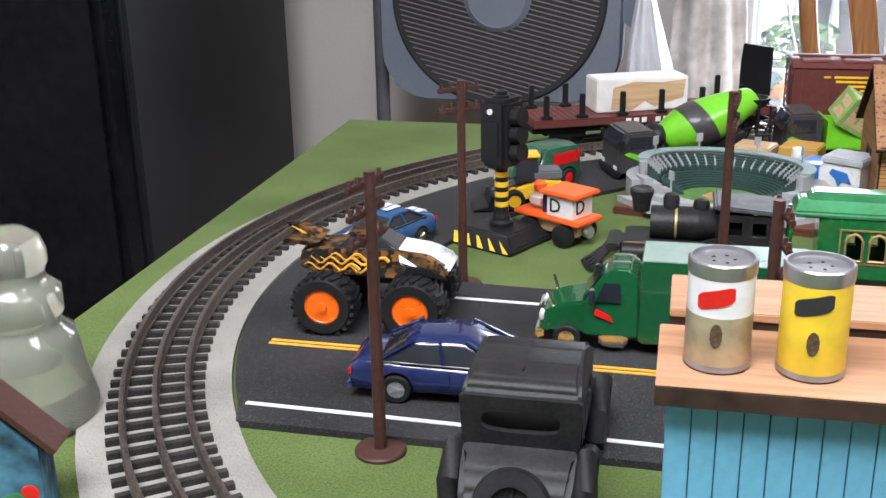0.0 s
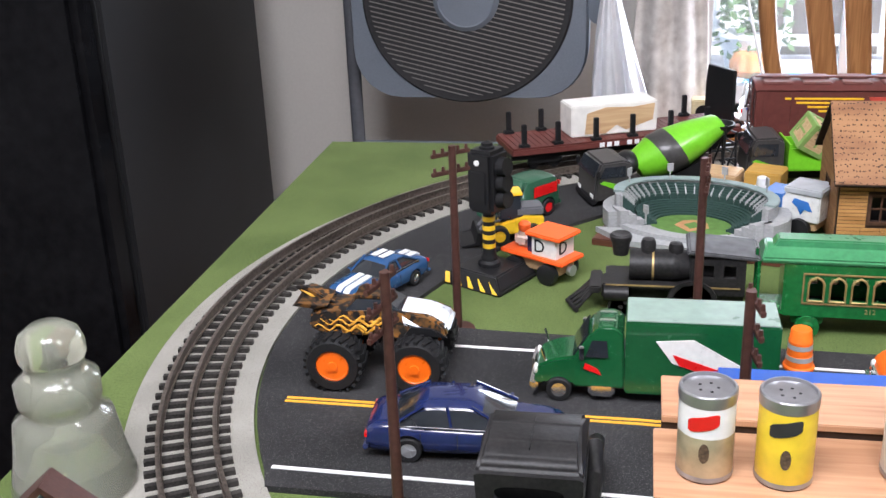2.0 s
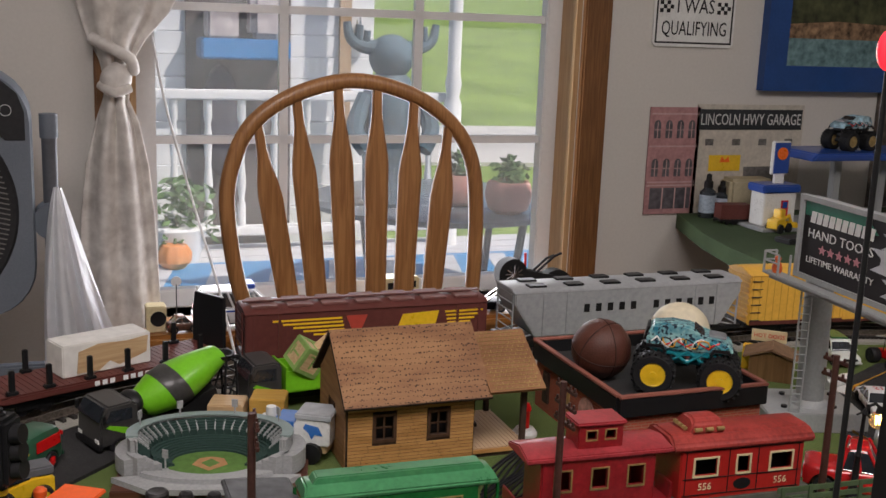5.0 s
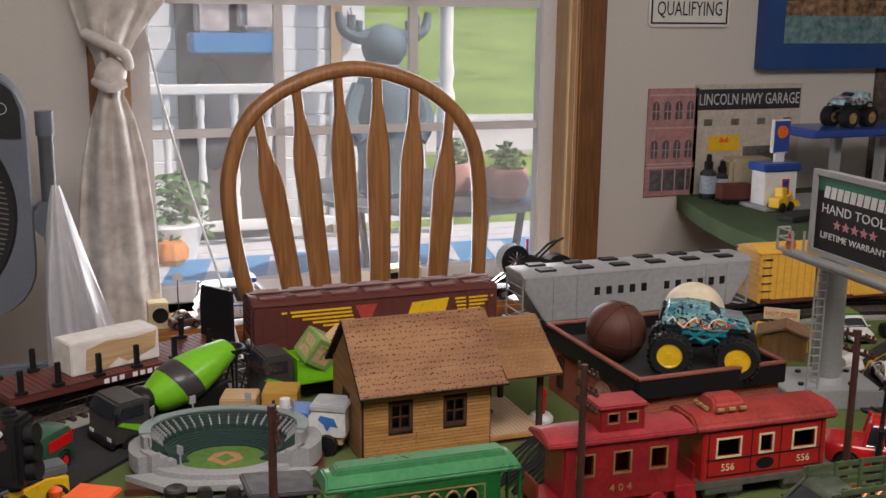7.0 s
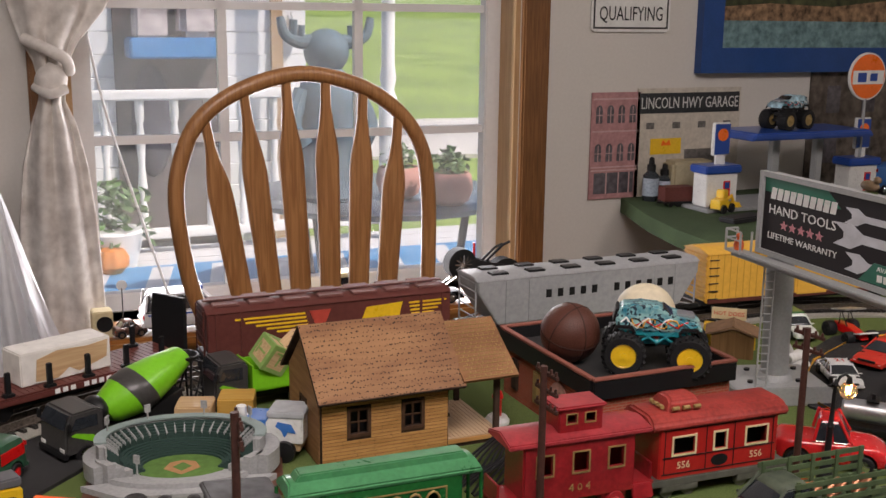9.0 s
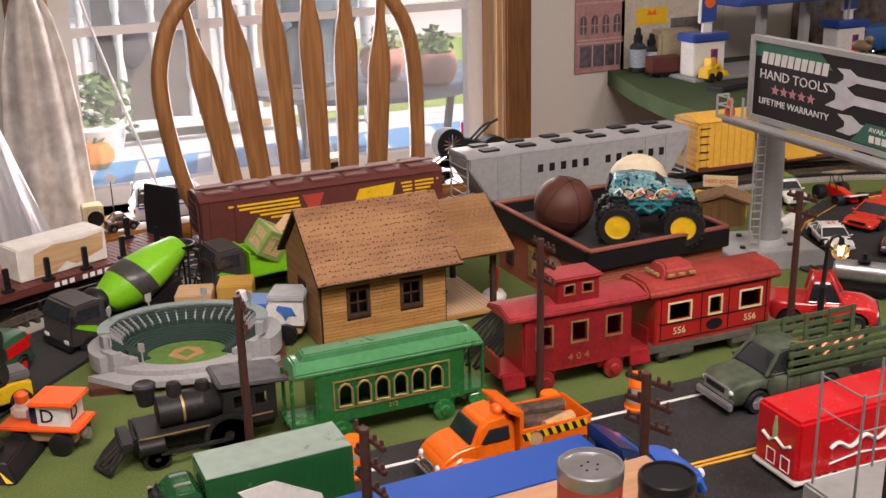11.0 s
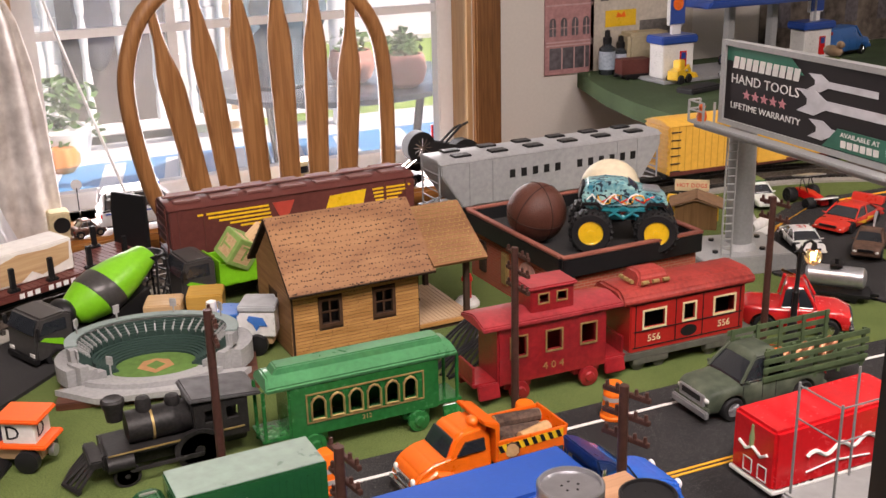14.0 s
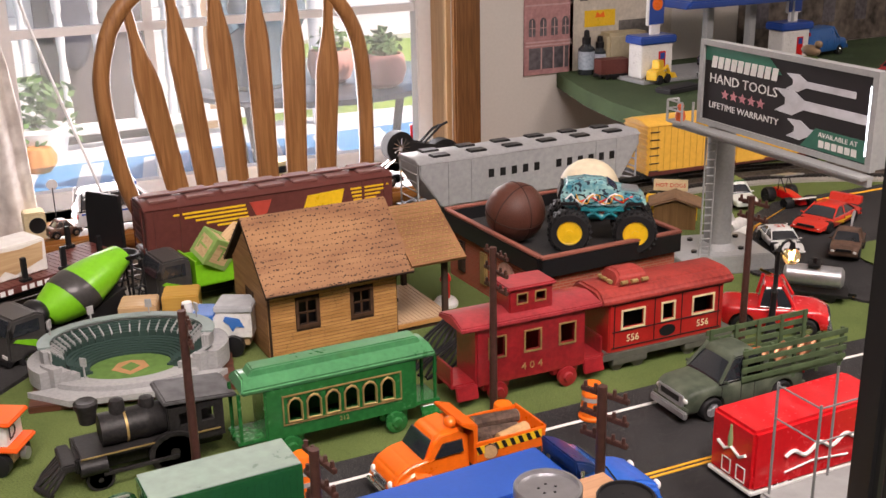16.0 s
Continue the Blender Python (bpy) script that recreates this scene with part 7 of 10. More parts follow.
for s in (1, -1):
    for z in (0.028, 0.035, 0.042, 0.049):
        part("stake_rail", box(B(), (-0.042, s * 0.0215, z), (0.100, 0.0016, 0.0042), bev=0.0003), STAKE, at_)
    for x in (-0.088, -0.065, -0.042, -0.020, 0.004):
        part("stake_post", box(B(), (x, s * 0.0200, 0.036), (0.003, 0.0016, 0.032)), STAKE, at_)
part("bed", box(B(), (-0.042, 0, 0.0245), (0.098, 0.042, 0.003)), STAKE, at_)
COPPER = mat("copper", (0.45, 0.19, 0.10), 0.35, 0.7, vary=0.2)
for k in range(3):
    for j in range(2):
        part("shell", lathe(B(), [(0.0030, 0), (0.0030, 0.014), (0.0022, 0.018), (0.0, 0.019)], 14, pose(-0.012 - 0.024 * k, 0.008 - 0.007 * j, 0.028, 0, -52, 0)), COPPER, at_, "copper shell")

# ---- the right side of the layout ----
GREYM = mat("sign_grey", (0.32, 0.33, 0.33), 0.5, 0.1, vary=0.08, grain=300)
bl = thing("billboard", pose(0, 0, 0), "grey model billboard with tool advertisement on a thick post", "billboard")
part("base", slab(B(), [(-0.050, 0.0), (-0.050, 0.016), (-0.044, 0.020), (0.044, 0.020), (0.050, 0.016), (0.050, 0.0)], 0.075, 0.001, pose(0.692, 0.949, 0, 0, 0, -18)), GREYM, bl)
part("post_foot", lathe(B(), [(0.019, 0.020), (0.017, 0.024), (0.0145, 0.026)], 28, pose(0.690, 0.944, 0)), GREYM, bl)
part("post", cyl(B(), (0.690, 0.944, 0.022), (0.687, 0.944, 0.158), 0.0138, n=28), GREYM, bl)
for a in (20, 110, 200, 290):
    part("bolt", cyl(B(), (0.692 + 0.038 * math.cos(radians(a)), 0.949 + 0.026 * math.sin(radians(a)), 0.0195), (0.692 + 0.038 * math.cos(radians(a)), 0.949 + 0.026 * math.sin(radians(a)), 0.0225), 0.0030, n=8), BLACK, bl)
PA = Vector((0.657, 0.944, 0))
PB = Vector((0.640, 0.715, 0))
ang = math.degrees(math.atan2(PB.y - PA.y, PB.x - PA.x))
PL = (PB - PA).length / 1.22
pm = pose(PA.x, PA.y, 0.156, 0, 0, ang) @ Matrix.Diagonal((1.22, 1, 1, 1))
panel = part("panel", box(B(), (PL / 2, 0.008, 0.040), (PL, 0.016, 0.078), bev=0.0012), GREYM, bl, m=pm)
bm = rim_frame(B(), 0.005, PL - 0.005, 0.005, 0.076, -0.001, 0.005, 0.006)
part("panel_frame", bm, GREYM, bl, m=pm)
face = part("poster", box(B(), (PL / 2, -0.0010, 0.0405), (PL - 0.010, 0.001, 0.071)), mat("poster_black", (0.014, 0.011, 0.013), 0.65, vary=0.1), bl, "black advertising poster", m=pm)
part("poster_band", slab(B(), [(0.006, 0.062), (0.095, 0.062), (0.080, 0.0755), (0.006, 0.0755)], 0.0006, m=pose(0, -0.0016, 0)), mat("poster_green", (0.02, 0.15, 0.10), 0.4), face, "dark green band")
for k in range(10):
    x = 0.014 + k * 0.0078
    part("brand_bar", slab(B(), [(x, 0.056), (x + 0.0058, 0.056), (x + 0.0072, 0.067), (x + 0.0014, 0.067)], 0.0006, m=pose(0, -0.0022, 0)), WHITE, face)
words("lettering", "HAND TOOLS", 0.0125, WHITE, face, pose(0.052, -0.0020, 0.0455) @ SIDE, 0.0002)
words("lettering", "LIFETIME WARRANTY", 0.0085, WHITE, face, pose(0.054, -0.0020, 0.0200) @ SIDE, 0.0002)
bm = B()
for k in range(5):
    pts = [((0.0048 if j % 2 == 0 else 0.0021) * math.sin(j * math.pi / 5), (0.0048 if j % 2 == 0 else 0.0021) * math.cos(j * math.pi / 5)) for j in range(10)]
    slab(bm, [(0.032 + k * 0.0105 + a, 0.0325 + b) for a, b in pts], 0.0005, m=pose(0, -0.0018, 0))
part("stars", bm, mat("star_pink", (0.55, 0.22, 0.25), 0.5), face, "five outlined stars")
for z, y0, k in ((0.058, 0.100, 0.8), (0.040, 0.090, 1.15), (0.018, 0.104, 0.9)):
    pts = [(y0 + 0.085 * k, z - 0.003 * k), (y0 + 0.085 * k, z + 0.004 * k), (y0 + 0.026 * k, z + 0.004 * k), (y0 + 0.016 * k, z + 0.010 * k), (y0, z + 0.009 * k), (y0 + 0.009 * k, z + 0.003 * k), (y0 + 0.009 * k, z - 0.002 * k), (y0, z - 0.008 * k), (y0 + 0.016 * k, z - 0.009 * k), (y0 + 0.026 * k, z - 0.003 * k)]
    pts = [(min(a, PL - 0.007), b) for a, b in pts]
    part("wrench_print", slab(B(), pts, 0.0006, m=pose(0, -0.0019, 0)), mat("print_steel", (0.50, 0.51, 0.55), 0.6, vary=0.15, grain=90), face, "silver wrench picture")
part("corner_green", slab(B(), [(0.120, 0.006), (PL - 0.006, 0.006), (PL - 0.006, 0.024), (0.134, 0.024)], 0.0006, m=pose(0, -0.0024, 0)), mat("corner_green", (0.03, 0.14, 0.10), 0.4), face)
for k in range(6):
    part("brand_bar", box(B(), (0.141 + k * 0.0062, -0.0030, 0.012), (0.0048, 0.0004, 0.006)), WHITE, face)
words("lettering", "AVAILABLE AT", 0.0058, WHITE, face, pose(0.156, -0.0029, 0.0195) @ SIDE, 0.0002)
# bright reflection along the right edge, drawn as an emissive bar; no lamp there
part("edge_glint", box(B(), (PL - 0.0065, -0.0024, 0.040), (0.0014, 0.001, 0.056)), mat("glint_white", (0.75, 0.88, 1.0), 0.4, glow=4.0), face, "bright edge reflection drawn as a glowing strip")
part("catwalk", box(B(), (PL / 2 - 0.012, -0.009, -0.0035), (PL + 0.030, 0.014, 0.003), bev=0.0006), GREYM, bl, m=pm)
part("catwalk_beam", box(B(), (PL / 2 - 0.012, -0.006, -0.0075), (PL + 0.030, 0.005, 0.006)), GREYM, bl, m=pm)
bm = B()
for x in (-0.026, -0.006):
    for y in (-0.016, -0.003):
        tube(bm, [(x, y, -0.004), (x, y, 0.018)], 0.0012, 6)
for z in (0.009, 0.018):
    tube(bm, [(-0.026, -0.016, z), (-0.006, -0.016, z)], 0.0010, 6), tube(bm, [(-0.026, -0.003, z), (-0.026, -0.016, z)], 0.0010, 6)
part("guard_rail", bm, GREYM, bl, m=pm)
bm = B()
for s in (-0.005, 0.005):
    tube(bm, [(s, 0, 0.0), (s, 0, 0.150)], 0.0010, 6)
for k in range(18):
    tube(bm, [(-0.005, 0, 0.006 + k * 0.0082), (0.005, 0, 0.006 + k * 0.0082)], 0.0007, 5)
part("ladder", bm, GREYM, bl, m=pose(0.657, 0.925, 0, 0, 0, -25))
fg = solid("worker_figurine", ball(lathe(B(), [(0.004, 0), (0.005, 0.004), (0.004, 0.009), (0.002, 0.0115)], 14), (0, 0, 0.014), 0.0032, u=12, v=8), mat("figure_orange", (0.75, 0.13, 0.03), 0.5, vary=0.3, grain=200), "tiny orange plastic figurine on the catwalk", "figurine", m=pm @ pose(-0.016, -0.009, -0.002))
dk = thing("duck_figurine", pm @ pose(0.115, 0.006, 0.0792), "tiny brown toy duck on the billboard's top", "figurine")
part("body", ball(B(), (0, 0, 0.007), 0.006, (1.5, 0.8, 0.8)), mat("duck_brown", (0.14, 0.09, 0.05), 0.6, vary=0.3), dk)
part("head", ball(B(), (0.007, 0, 0.013), 0.0032), mat("duck_brown", (0.14, 0.09, 0.05)), dk)
part("stand", lathe(B(), [(0.006, 0), (0.006, 0.0015), (0, 0.002)], 14), TURF, dk)

# lamp post with a glowing bulb
lp = thing("street_lamp", pose(0.594, 0.766, 0, 2, 0, 0), "black model street lamp with glowing warm bulb", "street lamp")
part("post", lathe(B(), [(0.007, 0), (0.007, 0.004), (0.005, 0.007), (0.0042, 0.018), (0.0030, 0.020), (0.0024, 0.045), (0.0032, 0.047), (0.0020, 0.049), (0.0016, 0.082), (0.0026, 0.084), (0.0, 0.090)], 18), BLACK, lp)
part("arm", tube(B(), [(0, 0, 0.082), (0.004, 0, 0.0905), (0.010, 0, 0.092), (0.015, 0, 0.088)], 0.0013, 8), BLACK, lp)
part("bracket", tube(B(), [(-0.008, 0, 0.084), (0.0, 0, 0.086), (0.006, 0, 0.080)], 0.0009, 6), BLACK, lp)
part("socket", cyl(B(), (0.015, 0, 0.083), (0.015, 0, 0.089), 0.0030, 0.0018, 14), BLACK, lp)
part("bulb", ball(B(), (0.015, 0, 0.0765), 0.0075, u=20, v=14), mat("bulb_glass", (1.0, 0.80, 0.45), 0.05, vary=0, bump=0, trans=0.9, glow=0.04), lp, "clear round glass bulb")
part("filament", tube(B(), [(0.013, 0, 0.080), (0.014, 0, 0.0745), (0.015, 0, 0.079), (0.016, 0, 0.0745), (0.017, 0, 0.080)], 0.0006, 6), mat("filament", (1.0, 0.62, 0.2), 0.5, vary=0, bump=0, glow=22.0), lp, "glowing filament")

# red pickup of the fifties
RP = paint("pickup_red", (0.60, 0.018, 0.020), 0.25, 0.6)
rp_ = car("pickup_truck", pose(0.617, 0.786, 0.0, 0, 0, -42), "bright red diecast vintage pickup truck with chrome grille", RP, 0.090, 0.042, 0.048,
          [(0.0, 0.52), (0.02, 0.56), (0.34, 0.56), (0.62, 0.58), (0.90, 0.55), (1.0, 0.46)],
          [(0.34, 0.56), (0.38, 0.96), (0.56, 0.97), (0.68, 0.57)], 0.0092, (0.20, 0.80), "truck", "toy trucks", CHROME)
part("chrome_grille", box(box(B(), (0.0455, 0, 0.0180), (0.002, 0.030, 0.009), bev=0.001), (0.0465, 0, 0.0105), (0.004, 0.042, 0.005), bev=0.001), CHROME, rp_, "chrome grille and bumper")
# small grey tank car
tk = rail_car("tank_car", pose(0.704, 0.824, 0.0, 0, 0, -50) @ Matrix.Scale(0.56, 4), "small silver-grey toy tank car with black underframe", SILVER, 0.115, 0.05, group="loose rail cars")
part("tank", lathe(B(), [(0.0, -0.050), (0.012, -0.049), (0.0185, -0.044), (0.0190, 0.0), (0.0185, 0.044), (0.012, 0.049), (0.0, 0.050)], 28, pose(0, 0, 0.040, 0, 90, 0)), SILVER, tk)
part("walkway", box(box(B(), (0, 0, 0.062), (0.020, 0.034, 0.0016)), (0, 0, 0.066), (0.006, 0.006, 0.012)), BLACK, tk)

# hot dog stand and the cars round the loop
hd = thing("hot_dog_stand", pose(0.742, 1.075, 0, 0, 0, -40), "small brown snack stand with yellow counter and sign", "model stand")
part("hut", slab(B(), [(-0.024, 0), (-0.024, 0.026), (0, 0.034), (0.024, 0.026), (0.024, 0)], 0.036, 0.0006), wood("hut_wood", (0.20, 0.10, 0.04), (0.30, 0.16, 0.07), "z", 60), hd)
for s in (1, -1):
    part("roof_panel", box(B(), (s * 0.0145, 0, 0.0325), (0.034, 0.042, 0.0025), (0, s * 18, 0)), mat("hut_roof", (0.24, 0.14, 0.08), 0.7, vary=0.2), hd)
part("counter", box(B(), (-0.004, 0.026, 0.014), (0.060, 0.016, 0.028), bev=0.001), YELLOW, hd, "yellow counter")
sg = part("sign_board", box(B(), (-0.006, 0.030, 0.040), (0.040, 0.002, 0.014), bev=0.0005), CREAM, hd)
words("lettering", "HOT DOGS", 0.0068, RED, sg, pose(-0.006, 0.0286, 0.040) @ SIDE, 0.0002)
CARTOP = [(0.0, 0.52), (0.03, 0.62), (0.22, 0.63), (0.40, 0.60), (0.68, 0.58), (0.94, 0.48), (1.0, 0.36)]
CARHOUSE = [(0.16, 0.61), (0.32, 0.98), (0.54, 0.98), (0.72, 0.58)]
car("station_wagon", pose(0.866, 1.112, 0, 0, 0, 255), "white toy sedan with a green roof", paint("car_white_green", (0.62, 0.66, 0.62)), 0.075, 0.032, 0.028, CARTOP, [(0.04, 0.61), (0.10, 0.98), (0.56, 0.98), (0.72, 0.58)], 0.0058, (0.2, 0.8), group="toy cars")
part("green_roof", box(B(), (-0.012, 0, 0.0287), (0.034, 0.021, 0.0016), bev=0.0006), paint("roof_deep_green", (0.02, 0.16, 0.06)), bpy.data.objects["station_wagon"], "green roof")
car("race_car", pose(0.785, 0.950, 0.0028, 0, 0, 244), "white stock race car with black and red markings", paint("race_white", (0.70, 0.70, 0.70)), 0.074, 0.032, 0.021, CARTOP, CARHOUSE, 0.0058, (0.2, 0.8), group="toy cars", rim=BLACK)
rc2 = bpy.data.objects["race_car"]
words("lettering", "21", 0.012, RED, rc2, pose(-0.002, 0, 0.0219, 0, 0, 90), 0.0002)
rr_ = car("race_car", pose(0.886, 0.980, 0.0028, 0, 0, 197), "glossy red toy race car with yellow lightning shapes", paint("race_red", (0.58, 0.03, 0.015)), 0.098, 0.040, 0.026, CARTOP, CARHOUSE, 0.0070, (0.2, 0.8), group="toy cars", rim=BLACK)
part("spoiler", slab(B(), [(-0.049, 0.019), (-0.050, 0.027), (-0.044, 0.027), (-0.040, 0.018)], 0.038, 0.0006), paint("race_red", (0.58, 0.03, 0.015)), rr_)
for s in (1, -1):
    part("bolt_decal", slab(B(), [(-0.030, 0.010), (-0.004, 0.013), (-0.006, 0.010), (0.022, 0.012), (-0.002, 0.006), (0.0, 0.009)], 0.0005, m=pose(0, s * 0.0202, 0)), YELLOW, rr_, "yellow lightning shape")
sp_ = thing("sprint_car", pose(0.918, 1.072, 0, 0, 0, 262), "red and white winged sprint race car", "toy car", "toy cars")
part("body", slab(B(), [(-0.028, 0.006), (-0.026, 0.016), (0.000, 0.017), (0.026, 0.012), (0.030, 0.006)], 0.012, 0.001), RED, sp_)
part("nose_wing", box(B(), (0.030, 0, 0.015), (0.012, 0.026, 0.0015), (0, -14, 0)), WHITE, sp_)
part("top_wing", box(B(), (-0.006, 0, 0.036), (0.030, 0.028, 0.0016), (0, -12, 0)), SILVER, sp_)
bm = B()
for s in (1, -1):
    tube(bm, [(-0.014, s * 0.006, 0.015), (-0.012, s * 0.006, 0.034), (0.002, s * 0.006, 0.016)], 0.0008, 6)
part("roll_cage", bm, BLACK, sp_)
for x, r in ((-0.018, 0.0095), (0.020, 0.0075)):
    for s in (1, -1):
        wheel(sp_, (x, s * 0.016, r), r, 0.011, BLACK)
sl = thing("space_shuttle", pose(0.797, 1.025, 0, 0, 0, 20), "white toy space shuttle lying on the grass", "toy shuttle")
part("fuselage", lathe(B(), [(0.0055, -0.026), (0.0065, -0.024), (0.0065, 0.012), (0.0045, 0.024), (0.0015, 0.030), (0, 0.0305)], 18, pose(0, 0, 0.0075, 0, 90, 0)), WHITE, sl)
part("wings", sheet(B(), [(0.012, 0.004), (-0.014, 0.022), (-0.024, 0.022), (-0.024, -0.022), (-0.014, -0.022), (0.012, -0.004)], 0.002, 0.0036), WHITE, sl)
part("tail", slab(B(), [(-0.026, 0.012), (-0.030, 0.026), (-0.024, 0.026), (-0.012, 0.013)], 0.0016), WHITE, sl)
tw_ = car("tow_truck", pose(0.826, 0.894, 0.004, 0, 0, 215), "rusty brown toy tow truck on the grass island", mat("rust_brown", (0.11, 0.06, 0.04), 0.6, vary=0.35, grain=200), 0.062, 0.030, 0.030,
          [(0.0, 0.50), (0.02, 0.54), (0.42, 0.54), (0.66, 0.55), (0.92, 0.50), (1.0, 0.40)], [(0.42, 0.54), (0.46, 0.95), (0.60, 0.95), (0.68, 0.55)], 0.0068, (0.2, 0.8), "truck", "toy trucks", BLACK)
part("crane", tube(B(), [(-0.012, 0, 0.016), (-0.024, 0, 0.034), (-0.034, 0, 0.036)], 0.0016, 8), SILVER, tw_)
gr = thing("grey_rooftop_building", pose(0.352, 0.488, 0, 0, 0, -2), "grey flat-roofed model building with thin rooftop railing", "model building")
part("block", box(B(), (0.075, 0.020, 0.024), (0.150, 0.040, 0.048), bev=0.0015), mat("concrete_grey", (0.30, 0.30, 0.30), 0.7, vary=0.1), gr)
RGREY = mat("rail_grey", (0.20, 0.205, 0.21), 0.5)
for x in (0.004, 0.048, 0.095, 0.140):
    for y in (0.004, 0.036):
        part("railing_post", tube(B(), [(x, y, 0.046), (x, y, 0.118)], 0.0008, 6), RGREY, gr)
for z in (0.096, 0.116):
    part("rail", tube(B(), [(0.004, 0.004, z), (0.140, 0.004, z)], 0.0005, 6), RGREY, gr)
    part("rail", tube(B(), [(0.004, 0.004, z), (0.004, 0.036, z)], 0.0005, 6), RGREY, gr)
bk = thing("display_cabinet", pose(0.222, 0.352, 0), "tall black display cabinet with blue and red panels", "cabinet")
part("cabinet", box(B(), (0.0525, -0.002, 0.157), (0.115, 0.012, 0.314), bev=0.002), BLACK, bk)
part("blue_panel", box(B(), (0.075, -0.0085, 0.235), (0.070, 0.002, 0.120)), BLUE, bk)
part("red_panel", box(B(), (0.060, -0.0085, 0.130), (0.085, 0.002, 0.050)), RED, bk)
sm = thing("signal_mast", pose(0.1245, 0.268, 0), "thin black signal mast with a glowing red lamp", "signal")
part("mast", lathe(B(), [(0.006, 0), (0.006, 0.002), (0.0009, 0.004), (0.0006, 0.382)], 12), BLACK, sm)
part("signal_lamp", ball(B(), (0, 0, 0.3855), 0.0032, (0.8, 0.8, 1.3), 14, 10), mat("red_lamp", (0.9, 0.03, 0.05), 0.2, vary=0, bump=0, glow=1.2), sm, "glowing red lamp")

# ---- train on the back track ----
YB = RCY + RR
BROWN = mat("boxcar_brown", (0.115, 0.032, 0.026), 0.5, vary=0.12, grain=200)
SILG = mat("hopper_grey", (0.36, 0.37, 0.38), 0.45, 0.2, vary=0.1, grain=200)
YELB = mat("reefer_yellow", (0.72, 0.40, 0.06), 0.5, vary=0.08, grain=200)
b1 = rail_car("covered_hopper", pose(0.293, YB, 0.0136), "dark red-brown covered hopper car with yellow stripes", BROWN, 0.276, 0.08)
part("body", slab(B(), [(-0.136, 0.024), (-0.136, 0.066), (0.136, 0.066), (0.136, 0.024), (0.090, 0.016), (-0.090, 0.016)], 0.056, 0.0014), BROWN, b1)
part("roof", slab(B(), [(-0.029, 0.066, 0.137), (-0.018, 0.071, 0.137), (0.018, 0.071, 0.137), (0.029, 0.066, 0.137)], 0.27, 0.0008, pose(0, 0, 0, 0, 0, 90)), BROWN, b1)
for k in range(7):
    for s in (1, -1):
        part("hatch", box(B(), (-0.114 + k * 0.038, s * 0.012, 0.0715), (0.028, 0.016, 0.003), bev=0.0008), mat("hatch_red", (0.17, 0.07, 0.06), 0.5, vary=0.1), b1)
part("roof_walk", box(B(), (0, 0, 0.0745), (0.27, 0.007, 0.0015)), mat("hatch_red", (0.17, 0.07, 0.06)), b1)
for s in (1, -1):
    for k in range(5):
        z = 0.058 - k * 0.0042
        part("yellow_stripe", box(B(), (-0.070 + 0.006 * k, s * 0.0283, z), (0.075 - 0.010 * k, 0.0006, 0.0020)), YELLOW, b1)
        part("yellow_stripe", box(B(), (0.108 - 0.002 * k, s * 0.0283, z), (0.045 - 0.006 * k, 0.0006, 0.0020)), YELLOW, b1)
    part("brand_shape", slab(B(), [(0.030, 0.042), (0.036, 0.058), (0.078, 0.060), (0.074, 0.044)], 0.0006, m=pose(0, s * 0.0284, 0)), YELLOW, b1)
    part("shield", slab(B(), [(-0.022, 0.046), (-0.028, 0.060), (-0.004, 0.060), (-0.010, 0.046), (-0.016, 0.042)], 0.0006, m=pose(0, s * 0.0285, 0)), mat("keystone_red", (0.45, 0.06, 0.04), 0.5), b1)
    for x in (-0.126, -0.100, 0.100, 0.126):
        part("side_post", box(B(), (x, s * 0.0286, 0.045), (0.003, 0.0012, 0.042)), BROWN, b1)
for s in (1, -1):
    bm = B()
    for y in (-0.020, 0.020):
        tube(bm, [(s * 0.138, y, 0.018), (s * 0.138, y, 0.068)], 0.0009, 6)
    for k in range(6):
        tube(bm, [(s * 0.138, -0.020, 0.022 + 0.008 * k), (s * 0.138, 0.020, 0.022 + 0.008 * k)], 0.0007, 6)
    part("end_ladder", bm, BROWN, b1)
b2 = rail_car("covered_hopper", pose(0.615, YB, 0.0136), "silver-grey covered hopper car with black roof hatches", SILG, 0.318, 0.08)
part("body", slab(B(), [(-0.125, 0.020), (-0.152, 0.060), (-0.152, 0.074), (0.152, 0.074), (0.152, 0.060), (0.125, 0.020)], 0.056, 0.0014), SILG, b2)
part("roof", slab(B(), [(-0.029, 0.073, 0.154), (-0.020, 0.0775, 0.154), (0.020, 0.0775, 0.154), (0.029, 0.073, 0.154)], 0.3, 0.0008, pose(0, 0, 0, 0, 0, 90)), SILG, b2)
for k in range(6):
    for s in (1, -1):
        part("hatch", box(B(), (-0.120 + k * 0.048, s * 0.014, 0.078), (0.022, 0.014, 0.003), bev=0.0008), BLACK, b2, "black roof hatch")
